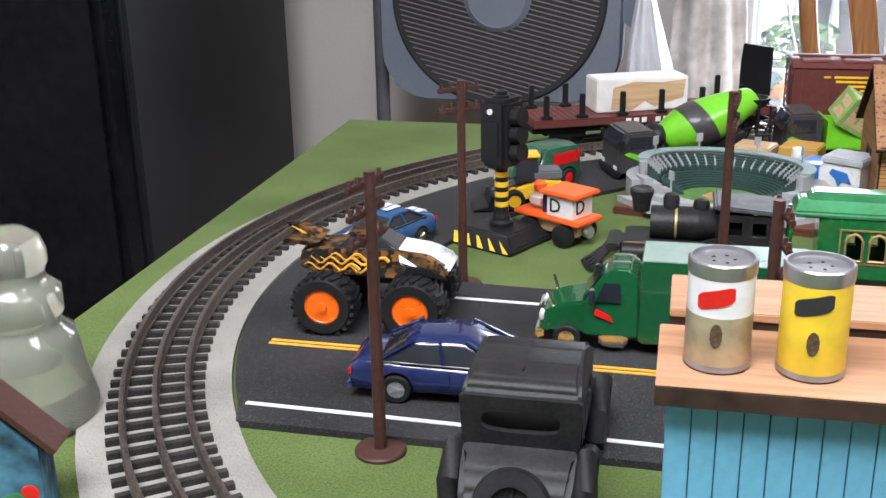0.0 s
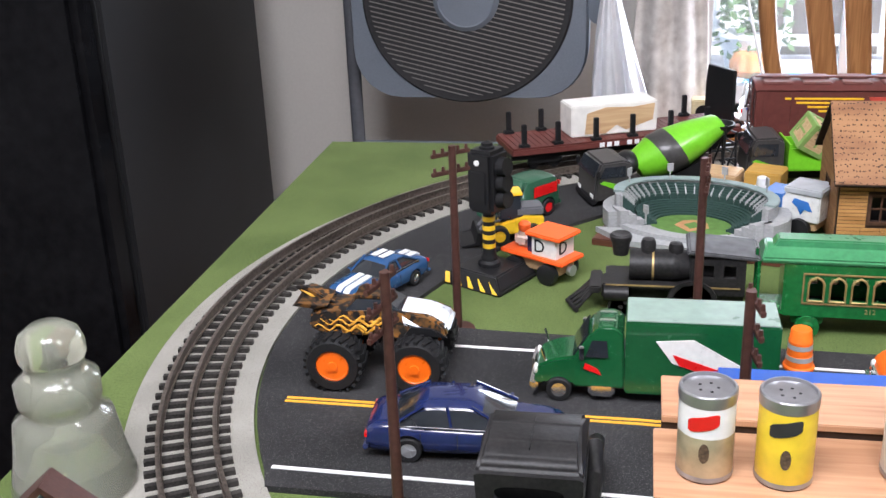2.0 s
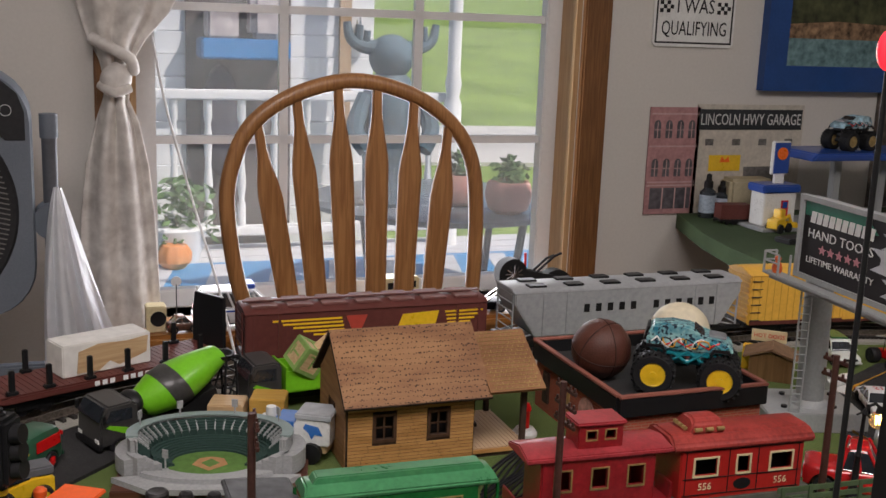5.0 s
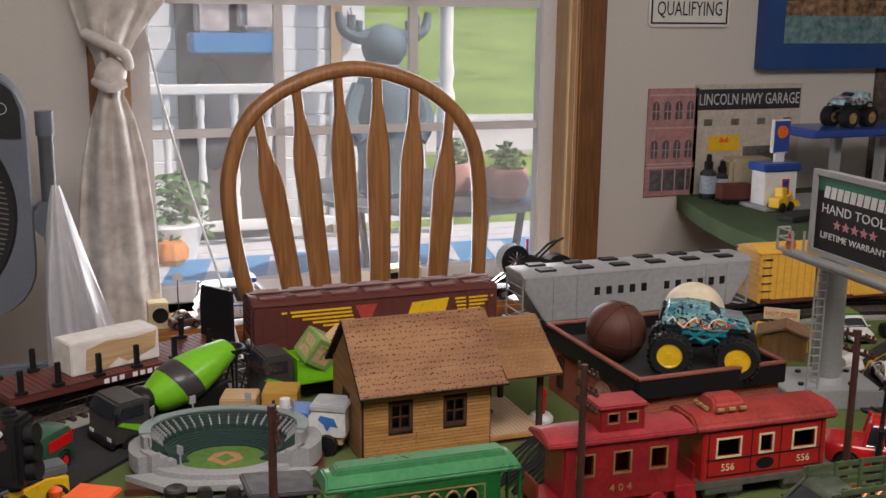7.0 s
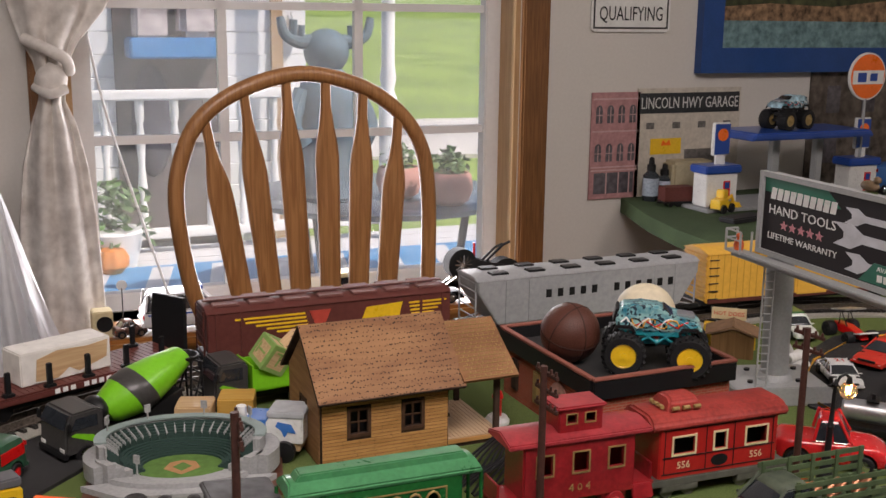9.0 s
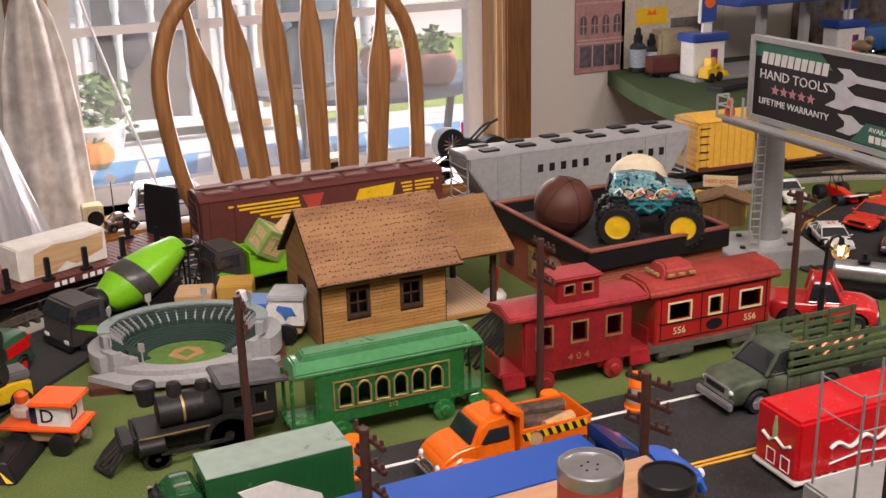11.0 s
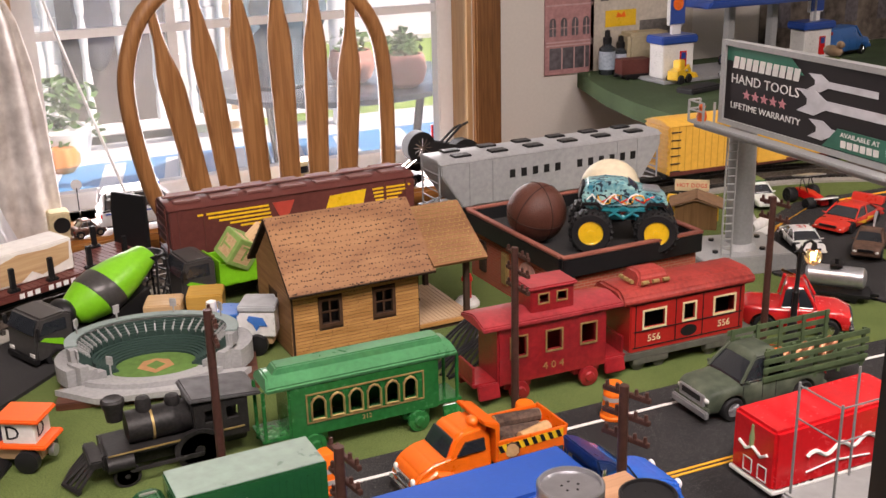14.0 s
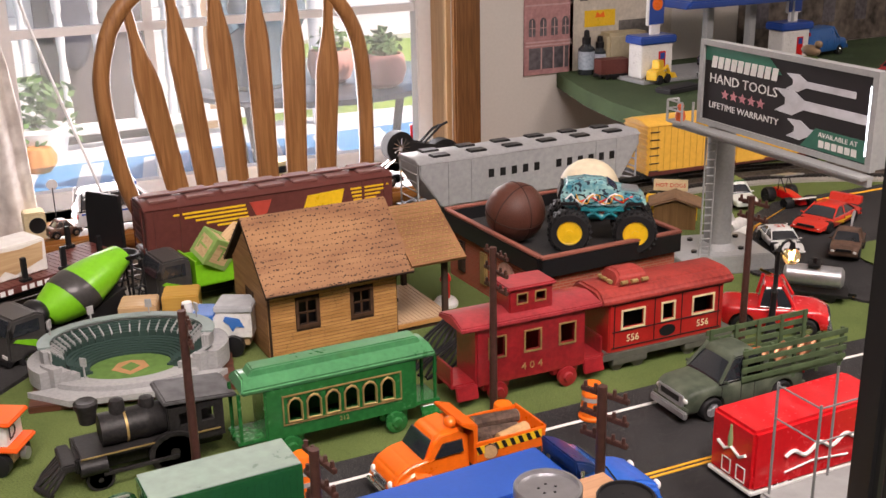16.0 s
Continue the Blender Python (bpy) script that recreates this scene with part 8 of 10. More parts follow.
for s in (1, -1):
    for k in range(12):
        if k != 5:
            part("lettering_bar", box(B(), (-0.060 + k * 0.0155, s * 0.0283, 0.052), (0.0070, 0.0006, 0.0095)), BLACK, b2)
    for x in (-0.115, -0.085, 0.088, 0.118):
        part("side_post", box(B(), (x, s * 0.0286, 0.046), (0.003, 0.0014, 0.050)), SILG, b2)
    for x in (-0.152, 0.152):
        bm = B()
        for y in (-0.022, 0.022):
            tube(bm, [(x, y, 0.016), (x, y, 0.075)], 0.0012, 6), tube(bm, [(x, y, 0.016), (x * 0.84, y, 0.022)], 0.0012, 6)
        for k in range(6):
            tube(bm, [(x, -0.022, 0.020 + 0.010 * k), (x, 0.022, 0.020 + 0.010 * k)], 0.0008, 6)
        if s == 1:
            part("end_frame", bm, SILG, b2)
b3 = rail_car("box_car", pose(0.932, YB - 0.012, 0.0136, 0, 0, -5), "bright yellow ribbed refrigerator box car", YELB, 0.300, 0.08)
part("body", box(B(), (0, 0, 0.048), (0.296, 0.056, 0.064), bev=0.0014), YELB, b3)
part("roof", slab(B(), [(-0.030, 0.079, 0.150), (-0.012, 0.085, 0.150), (0.012, 0.085, 0.150), (0.030, 0.079, 0.150)], 0.3, 0.0008, pose(0, 0, 0, 0, 0, 90)), YELB, b3)
bm = B()
for k in range(9):
    box(bm, (-0.1488, 0, 0.020 + k * 0.0068), (0.0020, 0.054, 0.0034), bev=0.0006)
part("end_ribs", bm, YELB, b3, "ribbed end wall")
bm = B()
for k in range(30):
    box(bm, (-0.144 + k * 0.0098, -0.0281, 0.048), (0.0006, 0.0004, 0.060))
part("board_joints", bm, mat("yellow_shadow", (0.45, 0.24, 0.03), 0.6), b3)
bm = B()
for k in range(6):
    tube(bm, [(-0.146, -0.0290, 0.022 + k * 0.010), (-0.132, -0.0290, 0.022 + k * 0.010)], 0.0007, 6)
part("grab_irons", bm, BLACK, b3)
part("door", box(B(), (0.010, -0.0285, 0.047), (0.046, 0.0014, 0.056), bev=0.0005), YELB, b3)
part("sill_stripe", box(B(), (0, -0.0282, 0.0185), (0.292, 0.0006, 0.005)), BROWN, b3)

fc = rail_car("flat_car", pose(0.022, 1.170, 0.0136, 0, 0, 23.5), "brown flat car with black stakes and a black bulkhead", BROWN, 0.246, 0.03)
part("deck", box(B(), (0, 0, 0.0215), (0.246, 0.062, 0.007), bev=0.001), BROWN, fc, "brown plank deck")
for k in range(40):
    part("plank", box(B(), (-0.119 + k * 0.0061, 0, 0.0254), (0.0055, 0.061, 0.0012)), BROWN, fc)
for s in (1, -1):
    for x in (-0.110, -0.075, -0.035, 0.004, 0.045, 0.085):
        stake = part("stake", box(B(), (x, s * 0.027, 0.037), (0.0050, 0.0040, 0.024), bev=0.0006), BLACK, fc, "black stake")
        part("socket", box(B(), (x, s * 0.027, 0.0275), (0.0105, 0.0070, 0.004), bev=0.0008), BLACK, stake)
    for k in range(9):
        part("lettering_bar", box(B(), (-0.030 + k * 0.0078 + 0.006 * (k > 2), s * 0.0313, 0.0215), (0.0050, 0.0004, 0.0046)), VINYL, fc)
part("bulkhead", slab(B(), [(-0.030, 0.025), (-0.030, 0.084), (0.026, 0.080), (0.030, 0.060), (0.030, 0.025)], 0.004, 0.0006, pose(0.112, 0, 0, 0, 0, 90)), BLACK, fc, "tall black bulkhead panel")
wb_ = thing("wooden_load", pose(0.022, 1.170, 0.0136 + 0.026, 0, 0, 23.5) @ pose(-0.010, 0.004, 0), "white painted wooden block with worn bare sides", "block")
part("block", box(B(), (0, 0, 0.0160), (0.092, 0.036, 0.032), bev=0.0012), mat("worn_white_wood", (0.70, 0.68, 0.64), 0.6, vary=0.1, grain=90), wb_)
part("bare_patch", slab(B(), [(-0.032, 0.003), (-0.030, 0.024), (-0.010, 0.029), (0.020, 0.027), (0.043, 0.029), (0.041, 0.012), (0.012, 0.004), (0.002, 0.010), (-0.010, 0.002)], 0.0006, m=pose(0, -0.0182, 0)), WOODTOY, wb_, "bare worn wood")

# ---- chair ----
cy = 1.60
chair = thing("windsor_chair", pose(0.404, cy, FZ), "honey oak arrow-back windsor chair with bowed back", "chair")
Z = -FZ


def smooth(pts, n=6):
    """A smooth line through points."""
    out = []
    p = [Vector(q) for q in pts]
    for i in range(len(p) - 1):
        a, b, c, e = p[max(i - 1, 0)], p[i], p[i + 1], p[min(i + 2, len(p) - 1)]
        for k in range(n):
            t = k / n
            out.append(0.5 * ((2 * b) + (c - a) * t + (2 * a - 5 * b + 4 * c - e) * t * t + (3 * b - a - 3 * c + e) * t ** 3))
    out.append(p[-1])
    return out


bow = [(-0.105, 0, -0.29), (-0.146, 0, -0.10), (-0.182, 0, 0.0), (-0.199, 0, 0.11), (-0.193, 0, 0.175), (-0.165, 0, 0.235), (-0.105, 0, 0.277), (-0.020, 0, 0.298), (0.065, 0, 0.281), (0.128, 0, 0.242), (0.164, 0, 0.190), (0.177, 0, 0.12), (0.178, 0, 0.0), (0.171, 0, -0.09), (0.155, 0, -0.29)]
pts = smooth(bow)
bm = B()
rings = []
for i, p in enumerate(pts):
    d = (pts[min(i + 1, len(pts) - 1)] - pts[max(i - 1, 0)]).normalized()
    nrm = Vector((-d.z, 0, d.x))
    rings.append([bm.verts.new(p + Vector((0, 0, Z)) + nrm * 0.0115 * math.cos(a) + Vector((0, 0.0115 * math.sin(a), 0))) for a in (2 * math.pi * k / 12 for k in range(12))])
for a, b in zip(rings, rings[1:]):
    for k in range(12):
        bm.faces.new((a[k], a[(k + 1) % 12], b[(k + 1) % 12], b[k]))
part("bow", bm, OAK, chair, "bent oak bow")
for (xt, zt), (xb, zb) in (((-0.157, 0.238), (-0.063, -0.29)), ((-0.102, 0.277), (-0.038, -0.29)), ((-0.042, 0.294), (-0.0085, -0.29)), ((0.016, 0.294), (0.0256, -0.29)), ((0.073, 0.276), (0.0576, -0.29)), ((0.128, 0.236), (0.092, -0.29))):
    bm = B()
    rows = []
    for f, w, th in ((0, 0.0060, 0.006), (0.07, 0.0064, 0.006), (0.12, 0.0095, 0.0065), (0.165, 0.0135, 0.0065), (0.20, 0.0152, 0.0065), (0.30, 0.0148, 0.0065), (0.50, 0.0134, 0.0065), (0.80, 0.0118, 0.006), (1.0, 0.0100, 0.006)):
        x, z = xt + (xb - xt) * f, zt + (zb - zt) * f + Z
        rows.append([bm.verts.new((x + a * w * 1.15, b * th, z)) for a, b in ((-1, -0.4), (-0.7, -1), (0.7, -1), (1, -0.4), (1, 0.4), (0.7, 1), (-0.7, 1), (-1, 0.4))])
    for a, b in zip(rows, rows[1:]):
        for k in range(8):
            bm.faces.new((a[k], a[(k + 1) % 8], b[(k + 1) % 8], b[k]))
    bm.faces.new(rows[0]), bm.faces.new(rows[-1])
    part("spindle", bm, OAK, chair, "arrow-shaped oak spindle")
part("seat", box(B(), (0.035, -0.17 + 0.0, Z - 0.30), (0.43, 0.42, 0.04), bev=0.015), OAK_X, chair)
for x in (-0.13, 0.20):
    for y in (-0.33, 0.0):
        part("leg", tube(B(), [(x, y, Z - 0.31), (x * 1.15, y * 1.08, 0.0)], 0.018, 10, 0.013), OAK, chair)
    part("stretcher", tube(B(), [(x * 1.07, -0.34, 0.20), (x * 1.07, 0.0, 0.20)], 0.010, 8), OAK, chair)

# ---- fan on its stand, with the shopping bag ----
fan = thing("box_fan", pose(-0.262, 2.0, 0), "slate grey floor fan with round grille on a metal stand", "fan")
FC = 0.058
corners = [(0.125, 0.145, 0), (-0.125, 0.145, 90), (-0.125, -0.095, 180), (0.125, -0.095, 270)]
outer = [p for x, z, a0 in corners for p in arc(x, z, 0.085, a0, a0 + 90, 6)]
bm = B()


def on_outline(a):
    c, s = math.cos(a), math.sin(a)
    best = 9
    for (x0, z0), (x1, z1) in zip(outer, outer[1:] + outer[:1]):
        den = c * (z1 - z0) - s * (x1 - x0)
        if abs(den) > 1e-9:
            r = (x0 * (z1 - z0) - z0 * (x1 - x0)) / den
            u = (x0 * s - z0 * c) / den
            if r > 0 and -1e-6 <= u <= 1 + 1e-6:
                best = min(best, r)
    return best * c, best * s


rows = []
angles = sorted([2 * math.pi * k / 72 for k in range(72)] + [math.atan2(z, x) % (2 * math.pi) for x, z in outer])
for a in angles:
    ox, oz = on_outline(a)
    ix, iz = 0.178 * math.cos(a), 0.178 * math.sin(a)
    rows.append([bm.verts.new(v) for v in ((ix, -0.045, FC + iz), (ox * 0.985, -0.045, FC + oz * 0.985), (ox, -0.035, FC + oz), (ox, 0.050, FC + oz), (ix, 0.050, FC + iz))])
for a, b in zip(rows, rows[1:] + rows[:1]):
    for k in range(5):
        bm.faces.new((a[k], a[(k + 1) % 5], b[(k + 1) % 5], b[k]))
part("housing", bm, GREY_PLASTIC, fan, "slate grey plastic housing")
part("grille_ring", lathe(B(), [(0.172, -0.004), (0.182, -0.006), (0.186, 0.0), (0.182, 0.006), (0.172, 0.004)], 64, pose(0, -0.046, FC, 90, 0, 0)), BLACK_DARK, fan)
for k in range(42):
    z = -0.168 + k * 0.0082
    h = math.sqrt(max(0.173 ** 2 - z * z, 0.0001))
    part("grille_slat", box(B(), (0, -0.046, 0), (2 * h, 0.009, 0.0034), (22, 0, 0)), FAN_SLAT, fan, m=pose(0, 0, FC, 0, 14, 0) @ pose(0, 0, z))
for k in range(8):
    a = k * math.pi / 4 + 0.25
    part("grille_spoke", tube(B(), [(0.05 * math.cos(a), -0.040, FC + 0.05 * math.sin(a)), (0.120 * math.cos(a + 0.16), -0.040, FC + 0.120 * math.sin(a + 0.16)), (0.174 * math.cos(a + 0.42), -0.040, FC + 0.174 * math.sin(a + 0.42))], 0.0030, 6), BLACK_DARK, fan)
part("hub", lathe(B(), [(0.058, 0), (0.058, 0.012), (0.050, 0.018), (0.048, 0.016), (0.0, 0.017)], 40, pose(0.0, -0.040, FC, 90, 0, 0)), GREY_PLASTIC, fan)
# added grey disc in place of the shaded wall seen through the open fan
part("dim_wall_disc", lathe(B(), [(0.176, 0), (0.176, 0.004)], 48, pose(0, 0.048, FC, 90, 0, 0)), mat("dim_wall_grey", (0.15, 0.145, 0.14), 0.7), fan)
for k in range(5):
    a = 2 * math.pi * k / 5
    part("blade", slab(B(), [(0.03, -0.028), (0.15, -0.050), (0.165, 0.0), (0.14, 0.045), (0.04, 0.024)], 0.003, m=pose(0, 0.010, FC, 0, math.degrees(a), 0) @ pose(0, 0, 0, 18, 0, 0)), mat("blade_grey", (0.16, 0.15, 0.14), 0.5), fan)
part("control_panel", slab(B(), [(0.080, 0.168), (0.080, 0.222), (0.130, 0.222), (0.165, 0.212), (0.190, 0.190), (0.200, 0.160), (0.200, 0.115), (0.170, 0.115), (0.140, 0.140)], 0.002, m=pose(0, -0.046, FC)), BLACK_DARK, fan, "dark control panel")
for x, z in ((0.136, 0.205), (0.153, 0.185), (0.172, 0.163)):
    part("button", tube(B(), [(x + 0.0088 * math.cos(a), -0.0475, FC + z + 0.0088 * math.sin(a)) for a in (2 * math.pi * k / 24 for k in range(25))], 0.0006, 6), VINYL, fan, "round white-ringed button")
for x in (-0.222, 0.236):
    part("stand_post", cyl(B(), (x, 0.0, FZ), (x, 0.0, 0.172 if x > 0 else 0.26), 0.0125, n=18), GREY_METAL, fan, "dark metal stand post")
    part("stand_foot", box(B(), (x, 0.0, FZ + 0.014), (0.05, 0.40, 0.028), bev=0.006), GREY_METAL, fan)
part("post_cap", cyl(B(), (0.236, 0, 0.172), (0.236, 0, 0.212), 0.0150, n=18), GREY_PLASTIC, fan)
part("knob", cyl(B(), (0.236, -0.030, 0.035), (0.236, 0.020, 0.035), 0.030, n=24), GREY_PLASTIC, fan, "grey tilt knob")
part("crossbar", box(B(), (0.005, -0.002, -0.237), (0.46, 0.024, 0.042), bev=0.004), GREY_PLASTIC, fan)
bag = thing("shopping_bag", pose(-0.02, 1.955, 0), "thin white plastic shopping bag with red printing", "bag")
bm = B()
rows = []
random.seed(5)
for i in range(18):
    f = i / 17
    z = 0.095 - 0.395 * f
    w = 0.006 + 0.074 * f ** 0.9
    dx = 0.004 + 0.012 * f + 0.046 * f * f
    dpt = 0.008 + 0.034 * math.sin(min(f * 1.5, 1) * math.pi / 2)
    rows.append([bm.verts.new((dx + w * math.cos(a) * (1 + 0.06 * math.sin(5 * a + 3 * f) + 0.05 * math.sin(11 * a - 4 * f)), dpt * math.sin(a) * (1 + (0.34 * math.sin(7 * a + 2 * f) + 0.26 * math.sin(13 * a + 5 * f)) * (0.35 + f)), z + 0.006 * math.sin(4 * a) * f)) for a in (2 * math.pi * k / 72 for k in range(72))])
for a, b in zip(rows, rows[1:]):
    for k in range(72):
        bm.faces.new((a[k], a[(k + 1) % 72], b[(k + 1) % 72], b[k]))
bm.faces.new(rows[-1])
part("film", bm, BAG, bag, angle=70)
for k, (x, h) in enumerate(((0.000, 0.050), (0.015, 0.050), (0.030, 0.050), (0.050, 0.044), (0.066, 0.060), (0.080, 0.054))):
    part("printed_shape", box(B(), (x, -0.052 + 0.0006 * k, -0.205 + 0.002 * k), (0.010, 0.002, h), (0, 4, 0)), RED, bag, "red printed brand shape")
part("printed_dots", ball(ball(B(), (0.040, -0.046, -0.182), 0.006, (1, 0.3, 1)), (0.052, -0.045, -0.178), 0.006, (1, 0.3, 1)), BLUE, bag, "two blue dots")

# ---- curtain ----
bm = B()
rows = []
prof = [(0.66, 0.010, 0.300), (0.50, 0.022, 0.285), (0.40, 0.045, 0.262), (0.33, 0.062, 0.225), (0.275, 0.078, 0.178), (0.235, 0.098, 0.158), (0.195, 0.106, 0.152), (0.165, 0.104, 0.150), (0.12, 0.088, 0.168), (0.04, 0.068, 0.184), (-0.06, 0.056, 0.194), (-0.18, 0.048, 0.200), (-0.30, 0.044, 0.204), (-0.42, 0.042, 0.206)]
for z, a, b in prof:
    row = []
    for k in range(49):
        u = k / 48
        amp = 0.005 + 0.10 * min(0.1, (b - a)) * 0.5
        row.append(bm.verts.new((a + (b - a) * u, WY - 0.046 + amp * math.sin(u * 2 * math.pi * 2.6 + z * 3) - 0.022 * math.sin(math.pi * u), z + 0.01 * math.sin(6 * u))))
    rows.append(row)
for a, b in zip(rows, rows[1:]):
    for k in range(48):
        bm.faces.new((a[k], a[k + 1], b[k + 1], b[k]))
cur = thing("curtain", pose(-0.030, 0, 0.056), "mottled beige curtain tied in a knot beside the window", "curtain")
dr = part("drape", bm, CLOTH, cur, angle=80)
mod = dr.modifiers.new("thick", "SOLIDIFY")
mod.thickness = 0.003
bm = ball(B(), (0.126, WY - 0.066, 0.200), 0.030, (0.95, 0.8, 1.15), 20, 14, (0, 25, 0))
tube(bm, smooth([(0.085, WY - 0.062, 0.275), (0.110, WY - 0.085, 0.262), (0.150, WY - 0.088, 0.240), (0.158, WY - 0.070, 0.215)]), 0.011, 10)
tube(bm, smooth([(0.098, WY - 0.066, 0.190), (0.120, WY - 0.092, 0.178), (0.150, WY - 0.082, 0.186)]), 0.009, 10)
part("knot", bm, CLOTH, cur, "tied knot", angle=80)
solid("blind_cord", tube(B(), smooth([(0.160, WY - 0.09, 0.34), (0.185, WY - 0.10, 0.20), (0.225, WY - 0.16, 0.03), (0.255, WY - 0.30, -0.12), (0.275, WY - 0.50, -0.30)]), 0.0026, 8), VINYL, "thin white cord hanging before the window", "cord")

# ---- fridge ----
fg2 = thing("refrigerator", pose(-1.055, 1.78, FZ), "large glossy black refrigerator with grey side panel", "refrigerator")
part("body", box(B(), (0, 0.02, 0.90), (0.70, 0.62, 1.80), bev=0.006), mat("fridge_side", (0.014, 0.014, 0.015), 0.5, vary=0.1, grain=600, bump=0.2), fg2, "dark grey side panels")
for x, w in ((-0.175, 0.342), (0.175, 0.342)):
    dd = part("door", box(B(), (x, -0.325, 0.94), (w, 0.06, 1.70), bev=0.012), BLACK_GLOSS, fg2, "glossy black door")
    s = 1 if x < 0 else -1
    part("handle", tube(B(), [(x + s * 0.130, -0.365, 0.35), (x + s * 0.130, -0.395, 0.40), (x + s * 0.130, -0.395, 1.50), (x + s * 0.130, -0.365, 1.55)], 0.010, 10), BLACK_GLOSS, dd)
part("toe_grille", box(B(), (0, -0.300, 0.045), (0.66, 0.03, 0.09)), BLACK_DARK, fg2)

# ---- toys on the window sill ----
SZ = OZ0
car("police_wagon", pose(0.340, 2.190, SZ, 0, 0, -2), "white diecast police utility wagon with blue roof light", paint("police_white", (0.72, 0.73, 0.75)), 0.215, 0.080, 0.082,
    [(0.0, 0.50), (0.01, 0.56), (0.30, 0.57), (0.64, 0.57), (0.95, 0.52), (1.0, 0.42)], [(0.02, 0.56), (0.04, 0.94), (0.52, 0.96), (0.66, 0.57)], 0.0185, (0.20, 0.80), "toy car", "sill toys", BLACK)
pw = bpy.data.objects["police_wagon"]
part("light_bar", box(B(), (0.0, 0, 0.084), (0.018, 0.044, 0.010), bev=0.002), BLUE, pw, "blue roof light")
part("side_stripe", box(B(), (0, -0.0402, 0.040), (0.20, 0.0008, 0.003)), BLUE, pw)
car("fire_truck", pose(0.531, 2.200, SZ, 0, 0, 180), "small red toy fire pickup", RP, 0.090, 0.042, 0.042,
    [(0.0, 0.52), (0.02, 0.58), (0.34, 0.58), (0.62, 0.58), (0.90, 0.55), (1.0, 0.44)], [(0.34, 0.56), (0.38, 0.96), (0.56, 0.97), (0.68, 0.57)], 0.0095, (0.20, 0.80), "toy car", "sill toys", CHROME)
tb = thing("toy_streetcar", pose(0.655, 2.205, SZ, 0, 0, 10), "cream and red toy streetcar on the sill", "toy", "sill toys")
part("body", box(B(), (0, 0, 0.048), (0.085, 0.048, 0.070), bev=0.003), CREAM, tb)
part("panel", box(B(), (0.018, -0.0245, 0.036), (0.034, 0.002, 0.030), bev=0.0006), RED, tb)
part("windows", box(B(), (0.0, -0.0245, 0.068), (0.066, 0.002, 0.014)), GLASS_DARK, tb)
for x in (-0.026, 0.026):
    for s in (1, -1):
        wheel(tb, (x, s * 0.021, 0.011), 0.011, 0.007, CHROME)
car("hot_rod", pose(0.838, 2.190, SZ, 0, 0, 178), "black diecast tow truck with chrome trim", BLACK_GLOSS, 0.140, 0.056, 0.050,
    [(0.0, 0.44), (0.02, 0.48), (0.45, 0.50), (0.66, 0.56), (0.92, 0.52), (1.0, 0.40)], [(0.46, 0.50), (0.50, 0.96), (0.62, 0.96), (0.70, 0.56)], 0.0120, (0.20, 0.80), "toy car", "sill toys", CHROME)
hr = bpy.data.objects["hot_rod"]
part("boom", tube(tube(B(), [(-0.010, 0.01, 0.022), (-0.060, 0.01, 0.055)], 0.002, 6), [(-0.010, -0.01, 0.022), (-0.060, -0.01, 0.055)], 0.002, 6), CHROME, hr, "chrome tow boom")
mb = thing("drag_bike", pose(0.966, 2.205, SZ, 0, 3, 4), "black toy drag motorcycle with chrome spoked wheels", "toy motorcycle", "sill toys")
part("body", slab(B(), [(-0.075, 0.050), (-0.070, 0.095), (-0.030, 0.092), (0.020, 0.070), (0.060, 0.078), (0.085, 0.060), (0.075, 0.020), (0.020, 0.016), (-0.035, 0.030)], 0.034, 0.006, seg=3), BLACK_DARK, mb)
for x, z, r in ((-0.055, 0.075, 0.034), (0.058, 0.042, 0.042)):
    w = part("wheel", lathe(B(), [(r * 0.72, -0.016), (r, -0.014), (r, 0.014), (r * 0.72, 0.016)], 36, pose(x, 0, z, 90, 0, 0)), RUBBER, mb)
    part("rim", lathe(B(), [(r * 0.72, -0.0175), (r * 0.62, -0.0185), (r * 0.58, -0.0175)], 36, pose(x, 0, z, 90, 0, 0)), CHROME, w)
    bm = B()
    for k in range(12):
        a = k * math.pi / 6
        tube(bm, [(x, -0.0185, z), (x + r * 0.62 * math.cos(a), -0.0185, z + r * 0.62 * math.sin(a))], 0.0011, 5)
        tube(bm, [(x, 0.0185, z), (x + r * 0.62 * math.cos(a), 0.0185, z + r * 0.62 * math.sin(a))], 0.0011, 5)
    part("spokes", bm, CHROME, w)
part("exhaust", tube(tube(B(), [(0.0, -0.010, 0.075), (0.045, -0.012, 0.115), (0.062, -0.012, 0.122)], 0.003, 8), [(0.0, 0.010, 0.072), (0.040, 0.012, 0.105), (0.058, 0.012, 0.112)], 0.003, 8), BLACK, mb)
part("pin", tube(B(), [(-0.020, 0, 0.09), (-0.022, 0, 0.120)], 0.003, 8), RED, mb, "red lever")
sk = thing("small_speaker", pose(0.158, 2.19, SZ) @ Matrix.Scale(0.76, 4), "small cream speaker cube with black cone", "speaker", "sill toys")
part("case", box(B(), (0, 0, 0.034), (0.050, 0.050, 0.068), bev=0.003), CREAM, sk)
part("cone", lathe(B(), [(0.020, 0), (0.020, 0.002), (0.012, 0.0005), (0.0, 0.001)], 28, pose(0.004, -0.0252, 0.036, 90, 0, 0)), BLACK, sk)
car("antique_car", pose(0.206, 2.170, SZ, 0, 0, 10), "small bronze antique toy car", mat("bronze", (0.16, 0.09, 0.07), 0.35, 0.6), 0.062, 0.030, 0.034, CARTOP, CARHOUSE, 0.0072, (0.2, 0.8), "toy car", "sill toys")
